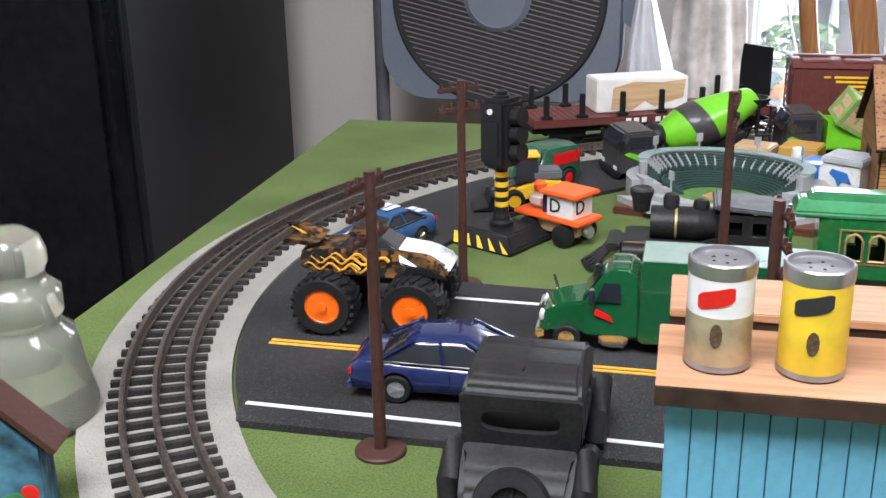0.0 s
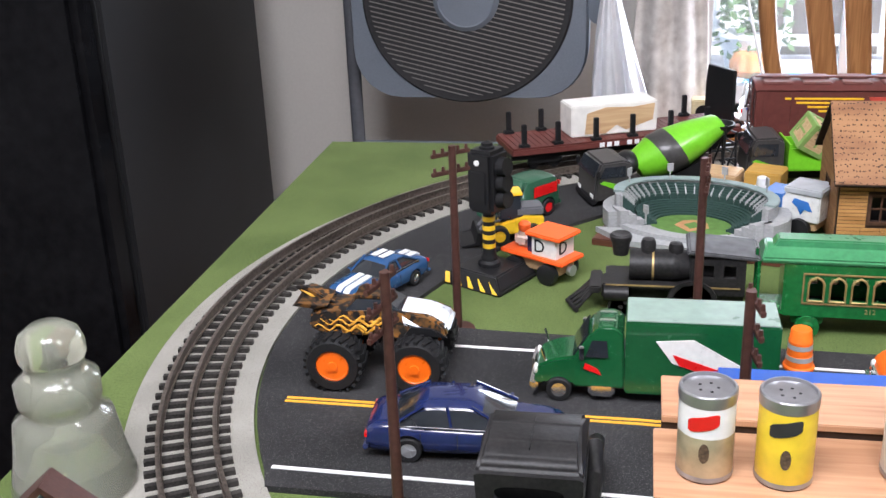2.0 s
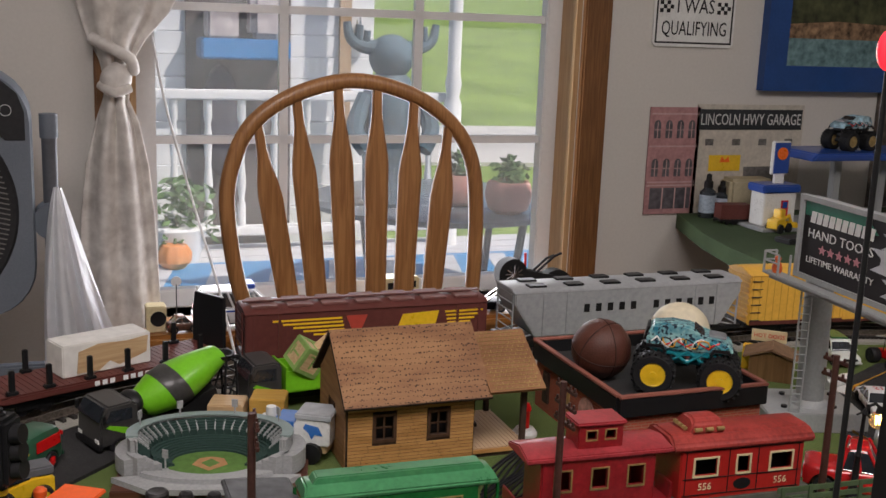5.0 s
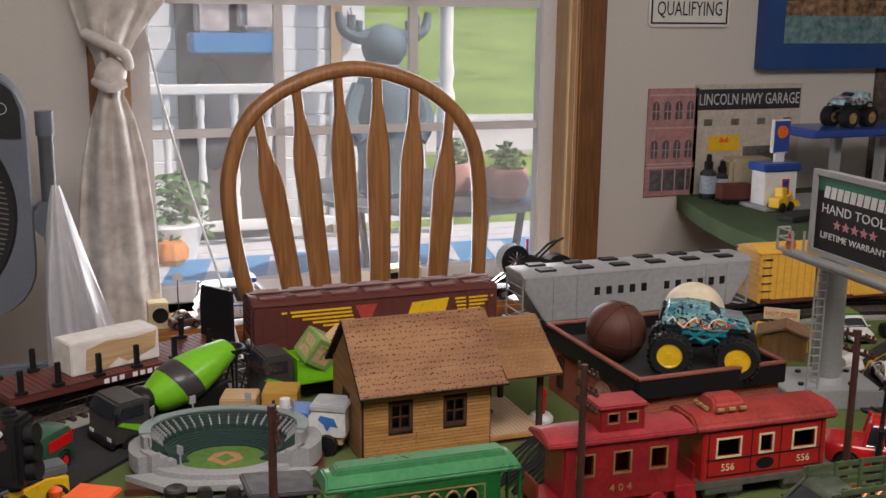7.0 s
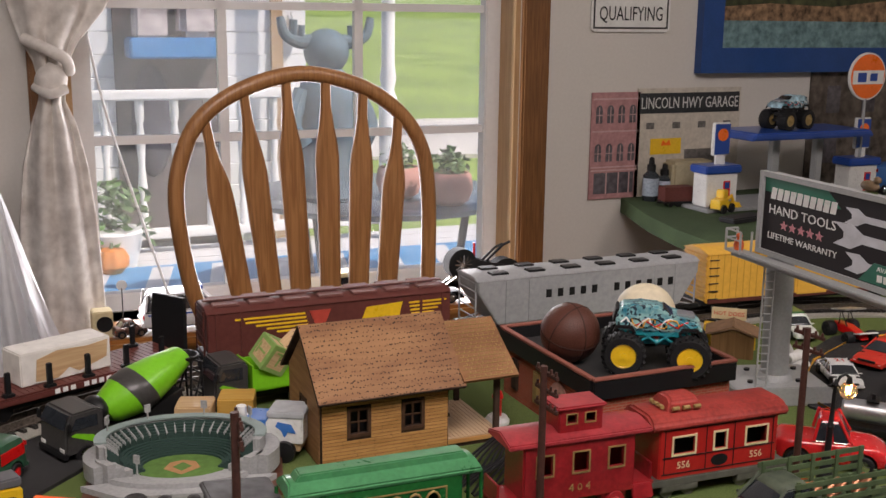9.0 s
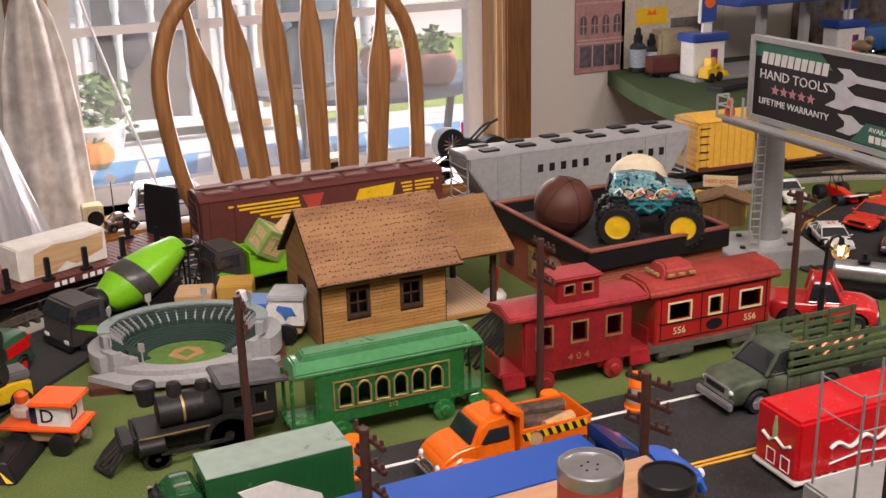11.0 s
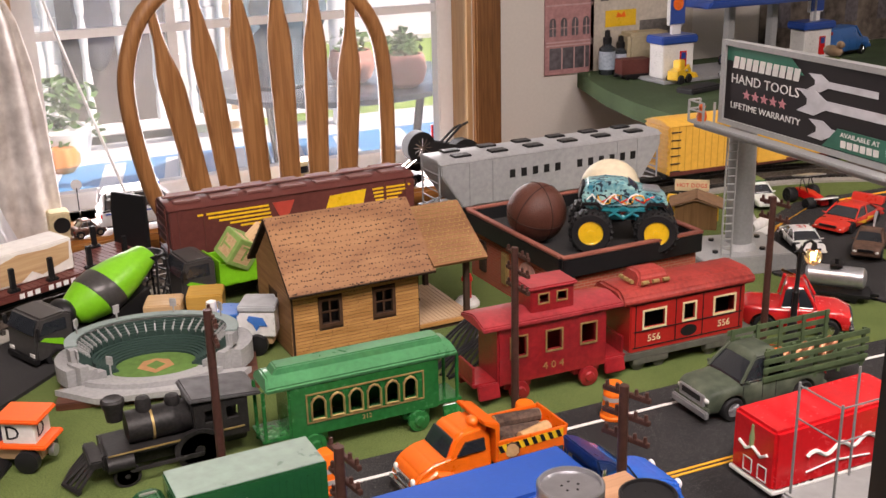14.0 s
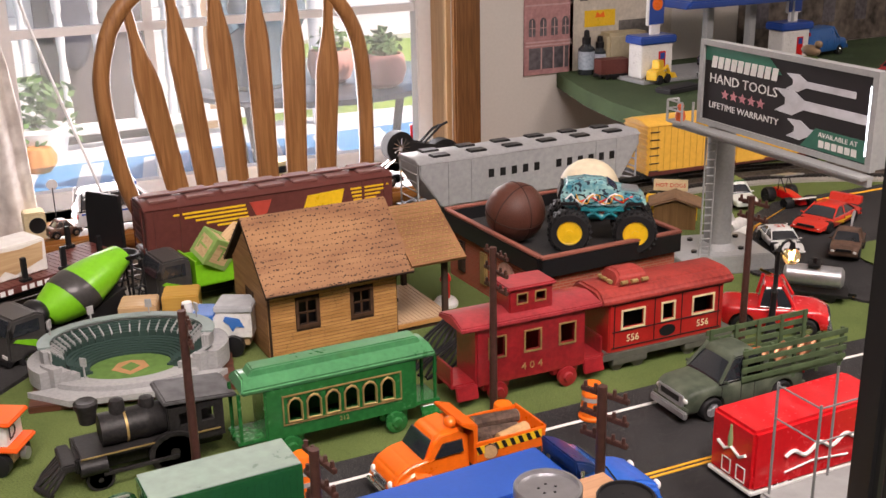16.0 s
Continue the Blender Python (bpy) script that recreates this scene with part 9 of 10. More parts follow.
ns = thing("sign_post", pose(0.199, 2.200, SZ) @ Matrix.Scale(0.72, 4), "tiny round road sign on a wire post", "sign", "sill toys")
part("post", cyl(B(), (0, 0, 0), (0, 0, 0.122), 0.0016, n=8), BLACK, ns)
part("disc", lathe(B(), [(0.014, -0.001), (0.014, 0.001)], 24, pose(0, 0, 0.130, 90, 0, 0)), VINYL, ns)

# ---- wall pictures and signs ----
sgn = thing("novelty_sign", pose(1.378, WY - 0.004, 0.448), "white novelty road sign with black border and words", "sign")
part("plate", slab(B(), [(-0.108, -0.092), (-0.100, -0.100), (0.100, -0.100), (0.108, -0.092), (0.108, 0.140), (0.100, 0.148), (-0.100, 0.148), (-0.108, 0.140)], 0.003), WHITE, sgn)
part("border", rim_frame(B(), -0.098, 0.098, -0.089, 0.137, -0.0018, 0.004, 0.0008), BLACK, sgn)
words("lettering", "I WAS", 0.046, BLACK, sgn, pose(0.0, -0.0022, -0.010) @ SIDE, 0.0003, stretch=0.82)
words("lettering", "QUALIFYING", 0.046, BLACK, sgn, pose(0.0, -0.0022, -0.060) @ SIDE, 0.0003, stretch=0.66)
words("lettering", "85", 0.130, BLACK, sgn, pose(0.0, -0.0022, 0.075) @ SIDE, 0.0003)
bm = B()
for sx in (-0.076, 0.076):
    for i in range(4):
        for j in range(3):
            if (i + j) % 2 == 0:
                box(bm, (sx - 0.0135 + i * 0.009, -0.0022, -0.020 + j * 0.009), (0.009, 0.0006, 0.009))
part("checks", bm, BLACK, sgn, "black chequered flags")
pic = thing("framed_picture", pose(1.972, WY - 0.014, 0.647), "blue-framed landscape picture of a lakeside railway", "picture")
fb = paint("frame_blue", (0.012, 0.06, 0.22), 0.4, 0.2)
part("frame", rim_frame(B(), -0.345, 0.345, -0.335, 0.30, 0, 0.060, 0.026), fb, pic, "wide blue wooden frame")
part("canvas", box(B(), (0, 0.004, -0.02), (0.70, 0.006, 0.66)), mat("print_trees", (0.035, 0.06, 0.03), 0.5, vary=0.6, grain=40, stain=14, tone=(0.10, 0.11, 0.05)), pic)
part("water", box(B(), (0, 0.0005, -0.302), (0.69, 0.001, 0.066)), mat("print_water", (0.10, 0.22, 0.24), 0.4, vary=0.35, grain=70, stain=25, tone=(0.22, 0.36, 0.38)), pic, "painted blue-green water")
part("shore", slab(B(), [(-0.345, -0.270), (-0.345, -0.238), (-0.20, -0.228), (0.0, -0.234), (0.20, -0.214), (0.345, -0.222), (0.345, -0.270)], 0.001, m=pose(0, 0.0, 0)), mat("print_rocks", (0.30, 0.15, 0.07), 0.6, vary=0.6, grain=70, stain=30, tone=(0.42, 0.26, 0.15)), pic)
part("train_print", slab(B(), [(-0.30, -0.150), (-0.30, -0.115), (-0.18, -0.085), (0.32, -0.07), (0.345, -0.15)], 0.001, m=pose(0, -0.0002, 0)), mat("print_train", (0.05, 0.05, 0.06), 0.5, vary=0.4, grain=60), pic)
part("train_stripe", box(B(), (-0.02, -0.0008, -0.130), (0.5, 0.0006, 0.018)), mat("print_yellow", (0.55, 0.33, 0.06), 0.5, vary=0.5, grain=50), pic)
card = thing("building_print", pose(1.349, WY - 0.004, 0.084) @ Matrix.Diagonal((1.06, 1, 0.96, 1)), "pink printed cut-out of an old brick shop front", "picture")
part("board", box(B(), (0, 0, 0), (0.128, 0.003, 0.262)), mat("print_pink", (0.42, 0.22, 0.22), 0.6, vary=0.15, grain=120, stain=40), card)
bm, bw = B(), B()
for z, h in ((0.076, 0.040), (-0.018, 0.040)):
    for k in range(4):
        x = -0.044 + k * 0.029
        part("printed_window", slab(B(), [(x - 0.0085, z - h / 2), (x + 0.0085, z - h / 2)] + [(x + 0.0085 * math.cos(a), z + h / 2 - 0.0085 + 0.0125 * math.sin(a)) for a in (math.pi * q / 8 for q in range(9))], 0.0006, m=pose(0, -0.0018, 0)), mat("print_window", (0.10, 0.09, 0.10), 0.4, vary=0.4, grain=80), card)
        box(bw, (x, -0.0024, z), (0.0016, 0.0006, h)), box(bw, (x, -0.0024, z), (0.017, 0.0006, 0.0016))
part("shop_window", box(B(), (0, -0.0018, -0.092), (0.104, 0.0006, 0.052)), mat("print_window", (0.10, 0.09, 0.10)), card)
for z in (0.115, 0.036, -0.052, -0.060):
    box(bw, (0, -0.0024, z), (0.122, 0.0006, 0.004))
for x in (-0.020, 0.012, 0.040):
    box(bw, (x, -0.0024, -0.092), (0.003, 0.0006, 0.052))
part("printed_trim", bw, mat("print_trim", (0.52, 0.34, 0.33), 0.6), card)
gar = thing("garage_print", pose(1.5585, WY - 0.004, 0.078) @ Matrix.Diagonal((0.94, 1, 0.96, 1)), "printed cut-out of a pale highway garage front", "picture")
part("board", box(B(), (0, 0, 0.010), (0.322, 0.003, 0.270)), mat("print_cream", (0.53, 0.48, 0.41), 0.6, vary=0.12, grain=100, stain=30), gar)
part("name_board", box(B(), (0.0, -0.002, 0.108), (0.310, 0.002, 0.050)), mat("print_black", (0.03, 0.032, 0.035), 0.5), gar)
words("lettering", "LINCOLN HWY GARAGE", 0.040, mat("print_white", (0.62, 0.62, 0.60), 0.6), gar, pose(0.0, -0.0034, 0.107) @ SIDE, 0.0003, stretch=0.68)
PRD = mat("print_dark", (0.16, 0.15, 0.14), 0.5, vary=0.3)
for k in range(4):
    part("printed_vent", box(B(), (-0.120 + k * 0.080, -0.0018, 0.052), (0.024, 0.0006, 0.016)), PRD, gar)
part("printed_door", box(B(), (0.05, -0.0018, -0.060), (0.12, 0.0006, 0.100)), PRD, gar)
part("brand_sign", box(B(), (-0.070, -0.0022, 0.000), (0.094, 0.001, 0.040)), YELLOW, gar, "yellow brand sign shape")
part("brand_shape", slab(B(), [(-0.085, 0.002), (-0.080, 0.016), (-0.070, 0.008), (-0.060, 0.016), (-0.055, 0.002)], 0.0006, m=pose(0, -0.0030, 0)), ORANGE, gar)
pst = thing("street_poster", pose(2.31, WY - 0.003, 0.11), "dark printed poster of a brick street", "picture")
part("sheet", box(B(), (0, 0, 0), (0.76, 0.002, 0.30)), mat("print_street", (0.10, 0.075, 0.06), 0.6, vary=0.5, grain=40, stain=12, tone=(0.22, 0.18, 0.15)), pst)
for i in range(6):
    for j in range(2):
        part("printed_window", box(B(), (-0.30 + i * 0.12, -0.0016, -0.06 + 0.13 * j), (0.045, 0.0006, 0.07)), mat("print_window", (0.1, 0.09, 0.1)), pst)

# ---- shelf table with the filling station ----
SH = -0.042
shf = thing("shelf_table", pose(0, 0, 0), "green-covered shelf table along the wall", "shelf", kind="structure")
part("top", sheet(B(), [(1.375, WY - 0.002), (1.335, 2.16), (1.297, 2.05), (1.262, 1.90), (1.247, 1.74), (1.242, 1.50), (2.95, 1.50), (2.95, WY - 0.002)], SH - 0.035, SH), mat("dark_turf", (0.045, 0.075, 0.032), 0.95, vary=0.25, grain=700, bump=0.8), shf)
for x, y in ((1.6, 1.6), (2.8, 1.6), (2.8, 2.2), (1.7, 2.2)):
    part("leg", box(B(), (x, y, (FZ + SH - 0.035) / 2), (0.05, 0.05, SH - 0.035 - FZ)), OAK_DARK, shf)
for x, y, h, lm in ((1.418, 2.220, 0.104, "pale"), (1.462, 2.228, 0.086, "blue")):
    bo = thing("dropper_bottle", pose(x, y, SH), "small dark dropper bottle with printed label", "bottle", "bottles on the shelf")
    part("bottle", lathe(B(), [(0.018, 0), (0.019, 0.002), (0.019, h * 0.58), (0.010, h * 0.66), (0.009, h * 0.72)], 24), mat("bottle_dark", (0.05, 0.06, 0.07), 0.2, vary=0.1, trans=0.3), bo)
    part("label", lathe(B(), [(0.0193, h * 0.12), (0.0193, h * 0.52)], 24), mat("label_" + lm, (0.35, 0.42, 0.50) if lm == "pale" else (0.45, 0.5, 0.6), 0.5, vary=0.2, grain=200), bo)
    part("cap", lathe(B(), [(0.0105, h * 0.68), (0.0105, h * 0.82), (0.007, h * 0.84), (0.006, h * 0.97), (0.0, h)], 18), BLACK, bo)
solid("cream_box", box(B(), (0, 0, 0.046), (0.115, 0.060, 0.092), bev=0.008), mat("box_cream", (0.46, 0.40, 0.27), 0.6, vary=0.1), "cream plastic box with rounded edges", "box", m=pose(1.525, 2.222, SH, 0, 0, -6))
rcx = rail_car("box_car", pose(1.430, 2.135, SH, 0, 0, -8) @ Matrix.Scale(0.75, 4), "small brown toy box car on the shelf", BROWN, 0.10, 0.05, group="loose rail cars")
part("body", box(B(), (0, 0, 0.040), (0.098, 0.048, 0.044), bev=0.001), BROWN, rcx)
gs = thing("filling_station", pose(1.645, 2.10, SH), "toy filling station with blue canopy and white pumps", "toy building")
SB = paint("station_blue", (0.012, 0.06, 0.30), 0.35, 0.3)
part("slab", box(B(), (0.06, 0.0, 0.004), (0.54, 0.15, 0.008), bev=0.002), mat("slab_grey", (0.30, 0.31, 0.32), 0.6), gs)
part("canopy", slab(B(), [(-0.100, 0.156), (-0.085, 0.173), (0.250, 0.173), (0.265, 0.156)], 0.15, 0.004), SB, gs, "blue canopy roof")
for x in (0.03, 0.16):
    part("column", box(B(), (x, 0, 0.082), (0.020, 0.020, 0.150), bev=0.002), GREYM, gs)
for x in (-0.150, 0.268):
    ku = part("kiosk", box(B(), (x, -0.02, 0.046), (0.085, 0.050, 0.076), bev=0.002), WHITE, gs, "white pump kiosk")
    part("kiosk_roof", box(B(), (x, -0.02, 0.092), (0.100, 0.062, 0.018), bev=0.003), SB, ku)
    part("pump_face", box(B(), (x + 0.012, -0.0462, 0.044), (0.018, 0.002, 0.044)), RED, ku)
    part("pump_screen", box(B(), (x + 0.012, -0.0476, 0.056), (0.012, 0.001, 0.014)), SB, ku)
    part("sign_stem", box(B(), (x + 0.008, -0.02, 0.112), (0.024, 0.008, 0.024)), WHITE, ku)
    part("sign_panel", box(B(), (x + 0.008, -0.02, 0.158), (0.046, 0.010, 0.074), bev=0.002), WHITE, ku)
    part("sign_face", box(B(), (x + 0.008, -0.0258, 0.158), (0.040, 0.002, 0.068)), SB, ku, "blue price sign face")
    part("sign_disc", lathe(B(), [(0.014, 0), (0.014, 0.002)], 24, pose(x + 0.008, -0.0262, 0.168, 90, 0, 0)), ORANGE, ku, "orange round brand disc")
gl = thing("round_brand_sign", pose(1.915, 2.075, SH), "round white and orange brand sign on a post", "sign")
part("post", cyl(B(), (0, 0, 0), (0, 0, 0.24), 0.004, n=12), GREYM, gl)
part("disc", lathe(B(), [(0.056, -0.003), (0.056, 0.003)], 40, pose(0, 0, 0.293, 90, 0, 0)), WHITE, gl)
part("disc_centre", lathe(B(), [(0.052, 0), (0.052, 0.002)], 40, pose(0, -0.0028, 0.293, 90, 0, 0)), ORANGE, gl, "orange disc")
part("brand_band", box(B(), (0, -0.0056, 0.291), (0.096, 0.001, 0.032)), WHITE, gl)
part("brand_bar", box(box(B(), (-0.020, -0.0064, 0.291), (0.026, 0.001, 0.022)), (0.016, -0.0064, 0.291), (0.022, 0.001, 0.018)), SB, gl)
monster(pose(1.705, 2.10, SH + 0.1732, 0, 0, 190) @ Matrix.Scale(1.22, 4), "pale blue camouflage monster truck with gold rims", mat("ice_blue", (0.30, 0.45, 0.52), 0.4, vary=0.6, grain=90, stain=60), GOLD, BLACK, SILVER, mat("ice_dark", (0.06, 0.12, 0.16), 0.4), fin=False)
ex = thing("toy_digger", pose(1.480, 2.030, SH, 0, 0, 20), "yellow toy wheel digger", "toy loader")
part("body", slab(B(), [(-0.030, 0.010), (-0.030, 0.030), (-0.005, 0.034), (0.010, 0.020), (0.020, 0.010)], 0.026, 0.001), YELLOW, ex)
part("cab", box(B(), (-0.004, 0, 0.042), (0.020, 0.020, 0.020), bev=0.002), YELLOW, ex)
part("arm", tube(B(), [(0.010, 0, 0.024), (0.035, 0, 0.034), (0.048, 0, 0.012)], 0.004, 8), YELLOW, ex)
part("bucket", slab(B(), [(0.040, 0.002), (0.040, 0.018), (0.046, 0.020), (0.060, 0.004)], 0.030, 0.0008), YELLOW, ex)
for x in (-0.018, 0.014):
    for s in (1, -1):
        wheel(ex, (x, s * 0.014, 0.0105), 0.0105, 0.008, BLACK)
solid("black_case", box(B(), (0, 0, 0.006), (0.105, 0.045, 0.012), bev=0.003), BLACK_DARK, "flat black plastic case on the shelf", "case", m=pose(1.455, 1.930, SH, 0, 0, 12))
car("white_racer", pose(1.595, 2.000, SH, 0, 0, 60), "white and blue toy race car", paint("racer_white", (0.6, 0.66, 0.72)), 0.085, 0.036, 0.026, CARTOP, CARHOUSE, 0.0066, (0.2, 0.8), group="shelf cars")
car("dark_coupe", pose(1.690, 2.110, SH + 0.008, 0, 0, 240), "dark blue toy coupe", paint("coupe_navy", (0.02, 0.04, 0.13)), 0.085, 0.038, 0.030, CARTOP, CARHOUSE, 0.0070, (0.2, 0.8), group="shelf cars")
car("blue_van", pose(2.070, 2.130, SH, 0, 0, 10) @ Matrix.Scale(0.75, 4), "blue toy racing van with yellow markings", paint("van_blue", (0.015, 0.12, 0.38)), 0.22, 0.08, 0.10,
    [(0.0, 0.90), (0.02, 0.97), (0.60, 0.98), (0.72, 0.60), (0.95, 0.55), (1.0, 0.42)], [(0.58, 0.58), (0.60, 0.96), (0.64, 0.96), (0.76, 0.58)], 0.0150, (0.2, 0.8), "toy van", "shelf cars")
for k, (x, y, a, c) in enumerate(((1.93, 1.86, 20, (0.05, 0.16, 0.20)), (2.06, 1.80, 200, (0.5, 0.03, 0.03)), (2.18, 1.74, 25, (0.65, 0.5, 0.03)), (2.30, 1.86, 190, (0.5, 0.1, 0.03)), (1.86, 1.74, 160, (0.02, 0.05, 0.2)))):
    car("toy_coupe", pose(x - 0.05, y + 0.05, SH, 0, 0, a), "small glossy painted toy coupe on the shelf", paint("coupe_paint_%s" % "abcde"[k], c), 0.085, 0.036, 0.027, CARTOP, CARHOUSE, 0.0066, (0.2, 0.8), group="shelf cars")

# ---- outside the window ----
LAWN = mat("lawn", (0.17, 0.29, 0.04), 0.9, vary=0.25, grain=30, bump=0.6, stain=1.2, tone=(0.30, 0.42, 0.09))
bm = B()
rows = []
for y, z in ((2.44, -0.95), (5.2, -0.95), (7.0, -0.80), (12.0, -0.20), (25.0, 0.55), (60.0, 2.0), (400.0, 6.0)):
    rows.append([bm.verts.new((x, y, z)) for x in (-200.0, -20.0, -4.0, 0.0, 4.0, 20.0, 200.0)])
for a, b in zip(rows, rows[1:]):
    for k in range(6):
        bm.faces.new((a[k], a[k + 1], b[k + 1], b[k]))
structure("ground", bm, LAWN, "sunlit mown lawn rising to the distance")
PAVE = mat("concrete_path", (0.52, 0.50, 0.46), 0.85, vary=0.1, grain=60, stain=4)
structure("pavement", box(B(), (4.2, 8.3, -0.630), (5.6, 1.3, 0.06), (6.84, 0, -6)), PAVE, "pale concrete garden path")
DECKM = mat("deck_boards", (0.55, 0.55, 0.56), 0.8, vary=0.12, grain=40)
deck = thing("porch_deck", pose(0, 0, 0), "pale painted porch deck boards", "deck", kind="structure")
dbm = meshed("deck_board", box(B(), (0, 0, -0.015), (6.0, 0.135, 0.03)))
dbm.materials.append(DECKM)
for k in range(20):
    o = new("deck_board", dbm)
    o.parent, o.matrix_basis = deck, pose(1.2, 2.51 + k * 0.142, -0.72)
rug = thing("outdoor_mat", pose(0, 0, 0), "blue outdoor mat with white stripes on the deck", "mat")
part("mat", sheet(B(), [(-1.2, 2.75), (2.4, 2.75), (2.4, 4.85), (-1.2, 4.85)], -0.72, -0.712), mat("mat_blue", (0.06, 0.25, 0.48), 0.9, vary=0.15, grain=80), rug)
for k in range(13):
    part("stripe", sheet(B(), [(-1.15 + k * 0.26, 2.80), (-1.06 + k * 0.26, 2.80), (-0.56 + k * 0.26, 4.80), (-0.65 + k * 0.26, 4.80)], -0.712, -0.709), DECKM, rug, "pale stripe")
rail = thing("porch_railing", pose(0, 5.15, -0.72) @ Matrix.Diagonal((1.0, 1.0, 0.915, 1)), "white porch railing with turned balusters", "railing")
WOUT = mat("porch_white", (0.74, 0.74, 0.73), 0.6, vary=0.04)
part("top_rail", box(B(), (0.5, 0, 0.80), (2.7, 0.07, 0.05), bev=0.008), WOUT, rail)
part("bottom_rail", box(B(), (0.5, 0, 0.10), (2.7, 0.06, 0.05), bev=0.008), WOUT, rail)
bal = meshed("baluster", lathe(B(), [(0.020, 0.12), (0.020, 0.24), (0.012, 0.26), (0.022, 0.34), (0.014, 0.46), (0.022, 0.58), (0.012, 0.66), (0.020, 0.68), (0.020, 0.78)], 12))
bal.materials.append(WOUT)
for k in range(17):
    o = new("baluster", bal)
    o.parent, o.matrix_basis = rail, pose(-0.72 + k * 0.155, 0, 0)
for x in (1.66,):
    ps = thing("porch_post", pose(x + 0.2, 5.10, -0.72), "white turned porch post", "post")
    part("shaft", lathe(B(), [(0.045, 0), (0.045, 0.70), (0.030, 0.74), (0.042, 0.80), (0.032, 0.86), (0.034, 1.20), (0.040, 1.30), (0.030, 1.34), (0.045, 1.40), (0.045, 2.2)], 20), WOUT, ps)
pt = thing("patio_table", pose(1.42, 4.05, -0.72), "round dark glass patio table on metal legs", "table")
part("tabletop", lathe(B(), [(0.50, 0.392), (0.515, 0.397), (0.515, 0.415), (0.50, 0.420), (0.0, 0.420)], 48), mat("table_slate", (0.09, 0.11, 0.13), 0.25, vary=0.1), pt)
for k in range(4):
    a = k * math.pi / 2 + 0.6
    part("leg", tube(B(), [(0.40 * math.cos(a), 0.40 * math.sin(a), 0.40), (0.34 * math.cos(a), 0.34 * math.sin(a), 0)], 0.016, 8), BLACK_DARK, pt)
TZ = -0.300
bm = lathe(B(), [(0.085, 0.0), (0.10, 0.02), (0.10, 0.16), (0.11, 0.24), (0.115, 0.38), (0.095, 0.46), (0.06, 0.50)], 24)
ball(bm, (0, 0, 0.565), 0.085, (1.0, 1.05, 1.0), 20, 14)
for s in (1, -1):
    tube(bm, smooth([(s * 0.06, 0, 0.60), (s * 0.11, 0, 0.60), (s * 0.16, 0, 0.63), (s * 0.175, 0, 0.69)]), 0.030, 10, 0.014)
    tube(bm, [(s * 0.13, 0, 0.61), (s * 0.125, 0, 0.68)], 0.016, 8), tube(bm, [(s * 0.10, 0, 0.60), (s * 0.095, 0, 0.66)], 0.014, 8)
    tube(bm, smooth([(s * 0.10, -0.02, 0.42), (s * 0.15, -0.05, 0.30), (s * 0.11, -0.08, 0.22)]), 0.034, 10)
solid("garden_statue", bm, mat("statue_slate", (0.085, 0.14, 0.18), 0.7, vary=0.3, grain=40, stain=8), "blue-grey antlered garden statue on the patio table", "statue", m=pose(1.167, 3.92, TZ) @ Matrix.Scale(0.97, 4))
random.seed(8)
POT = mat("pot_pink", (0.50, 0.24, 0.20), 0.7, vary=0.1)
LEAF = mat("leaf_green", (0.06, 0.16, 0.03), 0.7, vary=0.4, grain=60, tone=(0.12, 0.26, 0.06))
for x, y, sc in ((1.560, 3.69, 0.86), (1.440, 3.89, 0.86)):
    p = thing("flower_pot", pose(x, y, TZ) @ Matrix.Scale(sc, 4), "round pink flower pot with leafy green plant", "plant pot", "flower pots")
    part("pot", lathe(B(), [(0.055, 0), (0.085, 0.02), (0.102, 0.07), (0.094, 0.125), (0.085, 0.14), (0.078, 0.138), (0.074, 0.125), (0.0, 0.12)], 28), POT, p)
    bm = B()
    for k in range(170):
        a, r, h = random.uniform(0, 6.28), random.uniform(0, 0.085) , random.uniform(0.12, 0.25)
        c = pose(r * math.cos(a), r * math.sin(a), h - r * 0.6, random.uniform(-60, 60), random.uniform(-60, 60), random.uniform(0, 360)) @ Matrix.Diagonal((0.012, 0.022, 1, 1))
        bm.faces.new([bm.verts.new(c @ Vector(v)) for v in ((-1, 0, 0), (0, -1, 0.003), (1, 0, 0), (0, 1, 0.003))])
    tagged(part("foliage", bm, LEAF, p), kind="stuff")
fp = thing("flower_pot", pose(0.50, 4.93, -0.72), "low pot of yellow-green flowers on the deck", "plant pot", "flower pots")
part("pot", lathe(B(), [(0.10, 0), (0.14, 0.16), (0.13, 0.17), (0.0, 0.16)], 24), WOUT, fp)
bm = B()
for k in range(260):
    a, r, h = random.uniform(0, 6.28), random.uniform(0, 0.18), random.uniform(0.16, 0.40)
    c = pose(r * math.cos(a), r * math.sin(a), h - r * 0.4, random.uniform(-60, 60), random.uniform(-60, 60), random.uniform(0, 360)) @ Matrix.Diagonal((0.014, 0.030, 1, 1))
    bm.faces.new([bm.verts.new(c @ Vector(v)) for v in ((-1, 0, 0), (0, -1, 0.003), (1, 0, 0), (0, 1, 0.003))])
tagged(part("foliage", bm, LEAF, fp), kind="stuff")
pk = thing("pumpkin", pose(0.475, 4.78, -0.712) @ Matrix.Scale(0.62, 4), "ribbed orange pumpkin on the deck mat", "pumpkin")
bm = lathe(B(), [(0.02, 0.01), (0.07, 0.0), (0.115, 0.05), (0.118, 0.11), (0.085, 0.165), (0.03, 0.175), (0.0, 0.165)], 48)
for v in bm.verts:
    a = math.atan2(v.co.y, v.co.x)
    v.co.x *= 1 + 0.05 * math.cos(9 * a)
    v.co.y *= 1 + 0.05 * math.cos(9 * a)
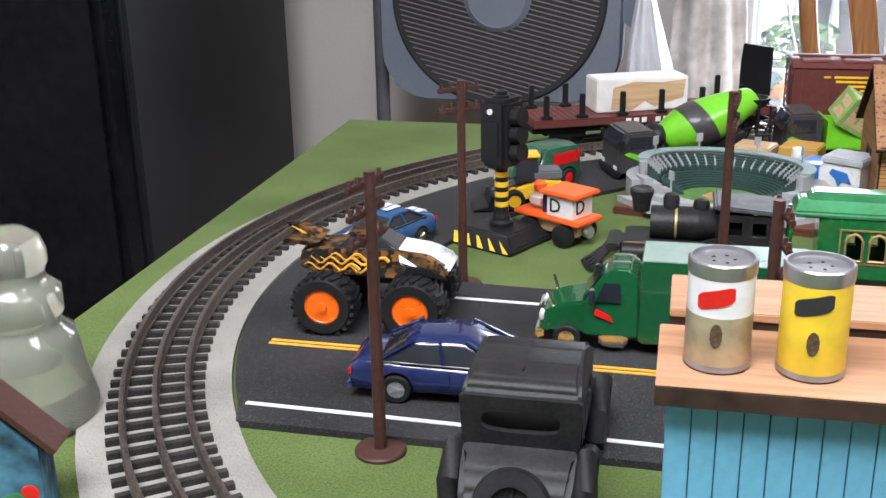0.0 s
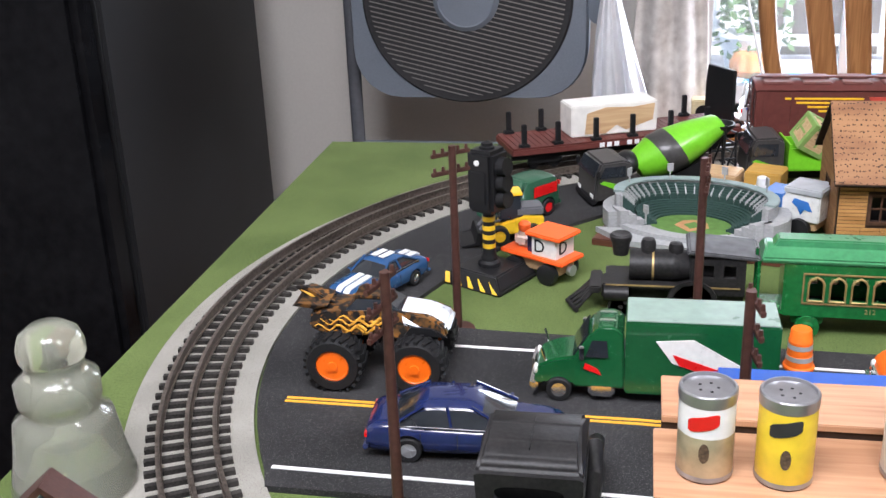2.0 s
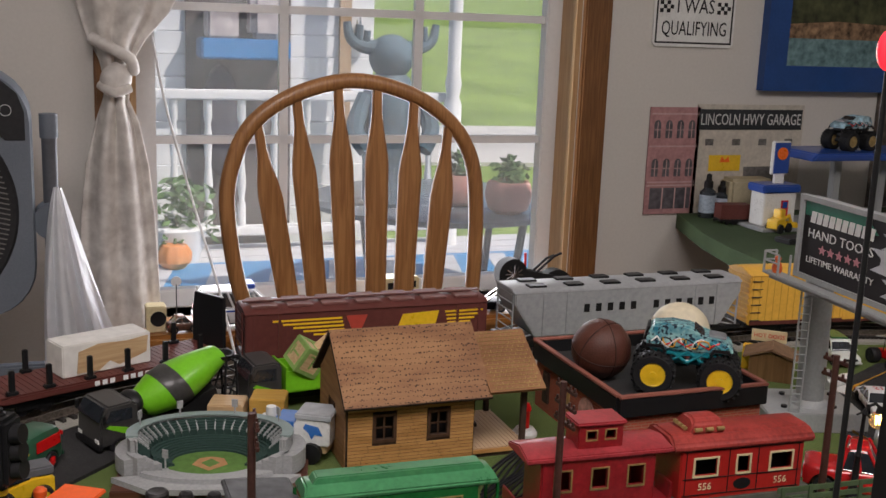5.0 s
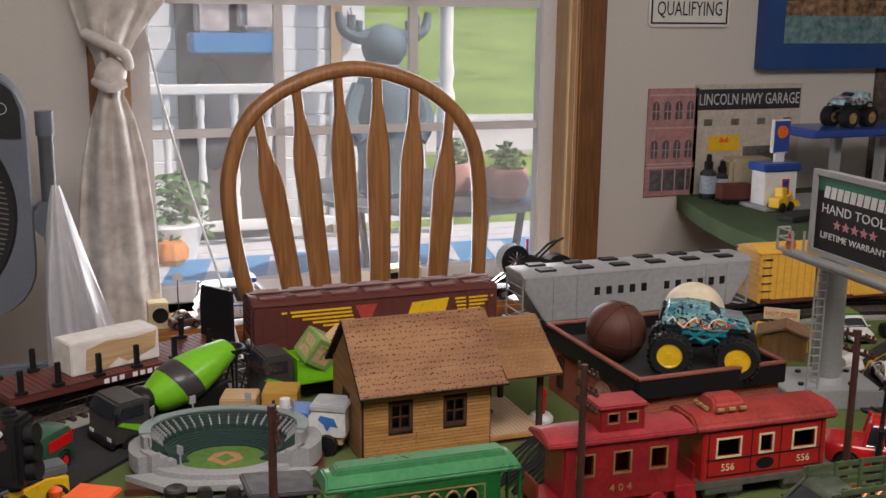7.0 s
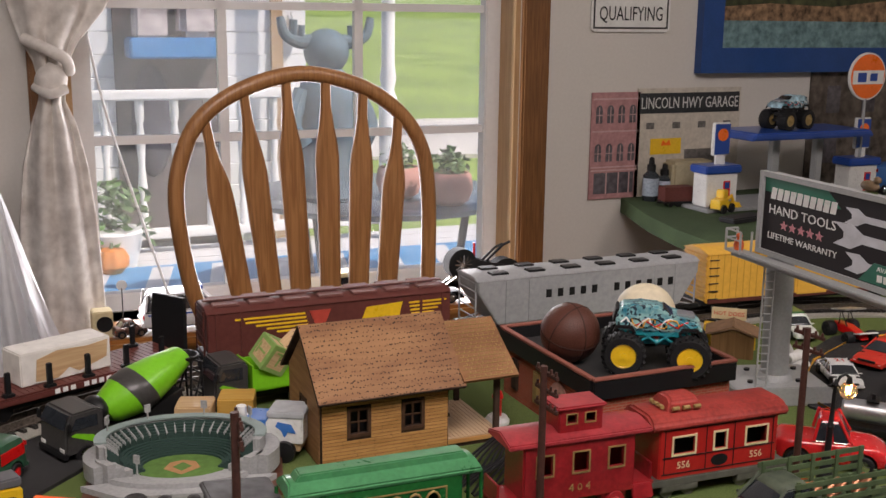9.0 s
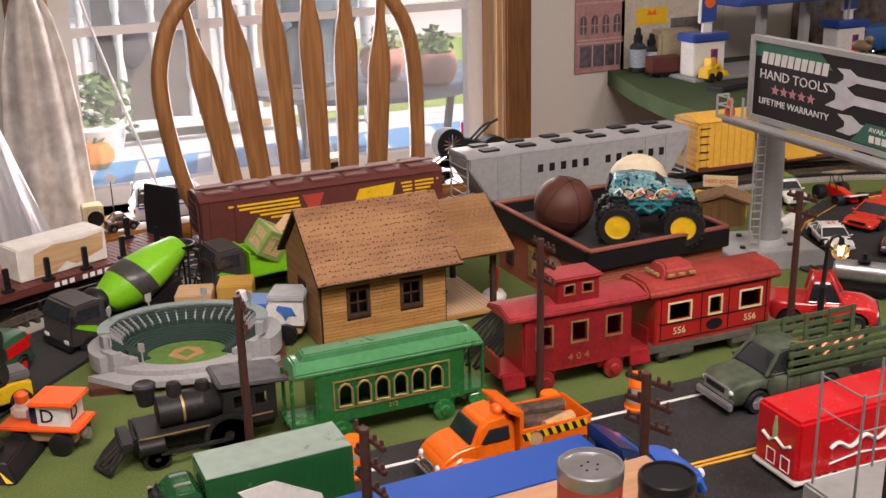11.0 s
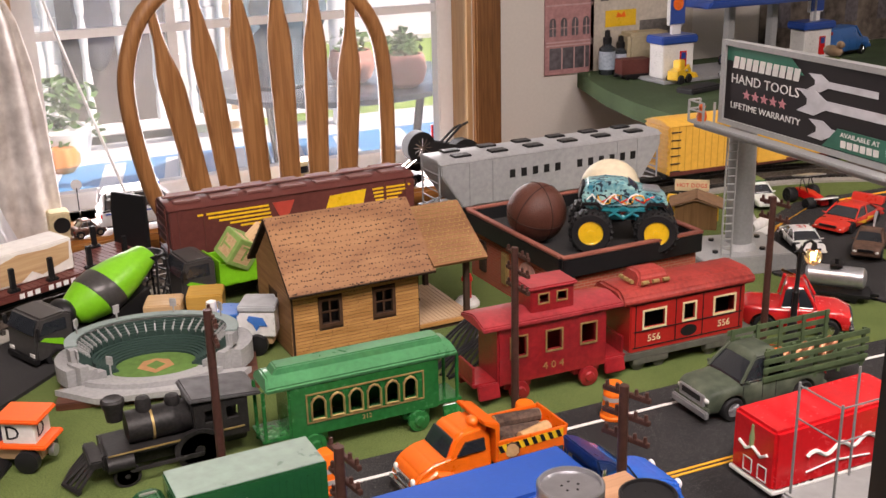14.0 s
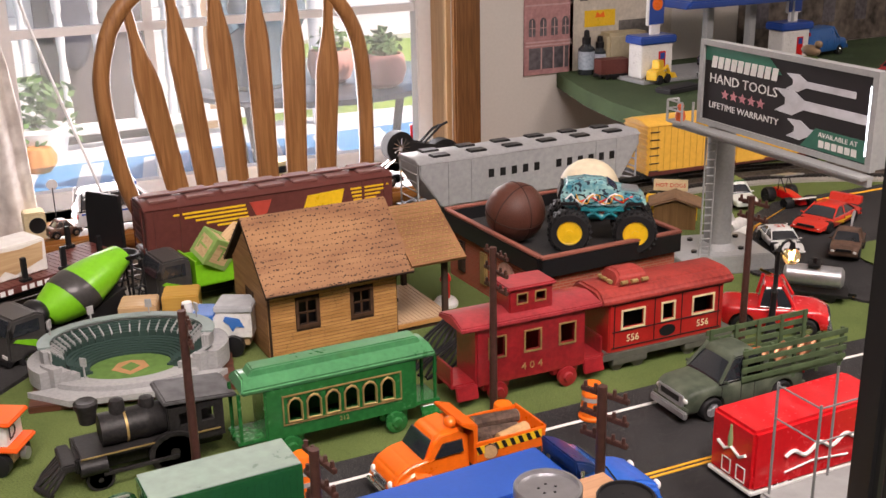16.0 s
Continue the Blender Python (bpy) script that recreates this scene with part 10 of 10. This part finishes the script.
part("flesh", bm, mat("pumpkin_orange", (0.70, 0.25, 0.05), 0.6, vary=0.1), pk)
part("stem", tube(B(), [(0, 0, 0.165), (0.01, 0, 0.21)], 0.012, 8), LEAF, pk)
gz = thing("garden_shed", pose(0.62, 6.3, -0.95), "white-sided garden shed with dark doorway and blue window box", "shed")
SIDING = mat("siding_white", (0.80, 0.81, 0.82), 0.7, vary=0.05)
part("wall", box(B(), (0, 0, 1.25), (2.0, 1.2, 2.5)), SIDING, gz)
sid = meshed("siding_board", box(B(), (0, -0.605, 0), (2.0, 0.02, 0.105), (6, 0, 0)))
sid.materials.append(SIDING)
for k in range(22):
    o = new("siding_board", sid)
    o.parent, o.matrix_basis = gz, pose(0, 0, 0.06 + k * 0.112)
part("doorway", box(B(), (0.285, -0.625, 1.05), (0.53, 0.03, 2.0)), mat("door_brown", (0.13, 0.11, 0.105), 0.6, vary=0.2, grain=20), gz, "dark brown door")
part("hanging_coat", ball(B(), (0.18, -0.70, 0.80), 0.20, (0.5, 0.25, 1.4)), mat("coat_dark", (0.06, 0.06, 0.08), 0.9, vary=0.3), gz, "dark hanging cover")
part("window_box", box(B(), (0.29, -0.74, 1.16), (0.44, 0.20, 0.10), bev=0.01), paint("box_blue", (0.03, 0.22, 0.50)), gz, "bright blue planter box")
part("crate", box(box(B(), (0.18, -0.74, 1.29), (0.15, 0.16, 0.16), bev=0.01), (0.40, -0.74, 1.32), (0.17, 0.16, 0.22), bev=0.03), mat("crate_grey", (0.45, 0.40, 0.40), 0.7, vary=0.3, grain=20), gz, "pale boxes on the planter")
part("corner_trim", box(B(), (0.84, -0.62, 1.25), (0.06, 0.05, 2.5)), mat("trim_tan", (0.40, 0.27, 0.16), 0.7), gz)
part("letter_box", box(B(), (0.93, -0.66, 1.26), (0.07, 0.06, 0.15), bev=0.015), VINYL, gz, "grey metal letter box")
part("roof", slab(B(), [(-1.2, 2.45), (0, 3.0), (1.2, 2.45), (1.2, 2.38), (0, 2.92), (-1.2, 2.38)], 1.5, 0.01), mat("shingle_grey", (0.10, 0.10, 0.11), 0.9, vary=0.3, grain=40), gz)
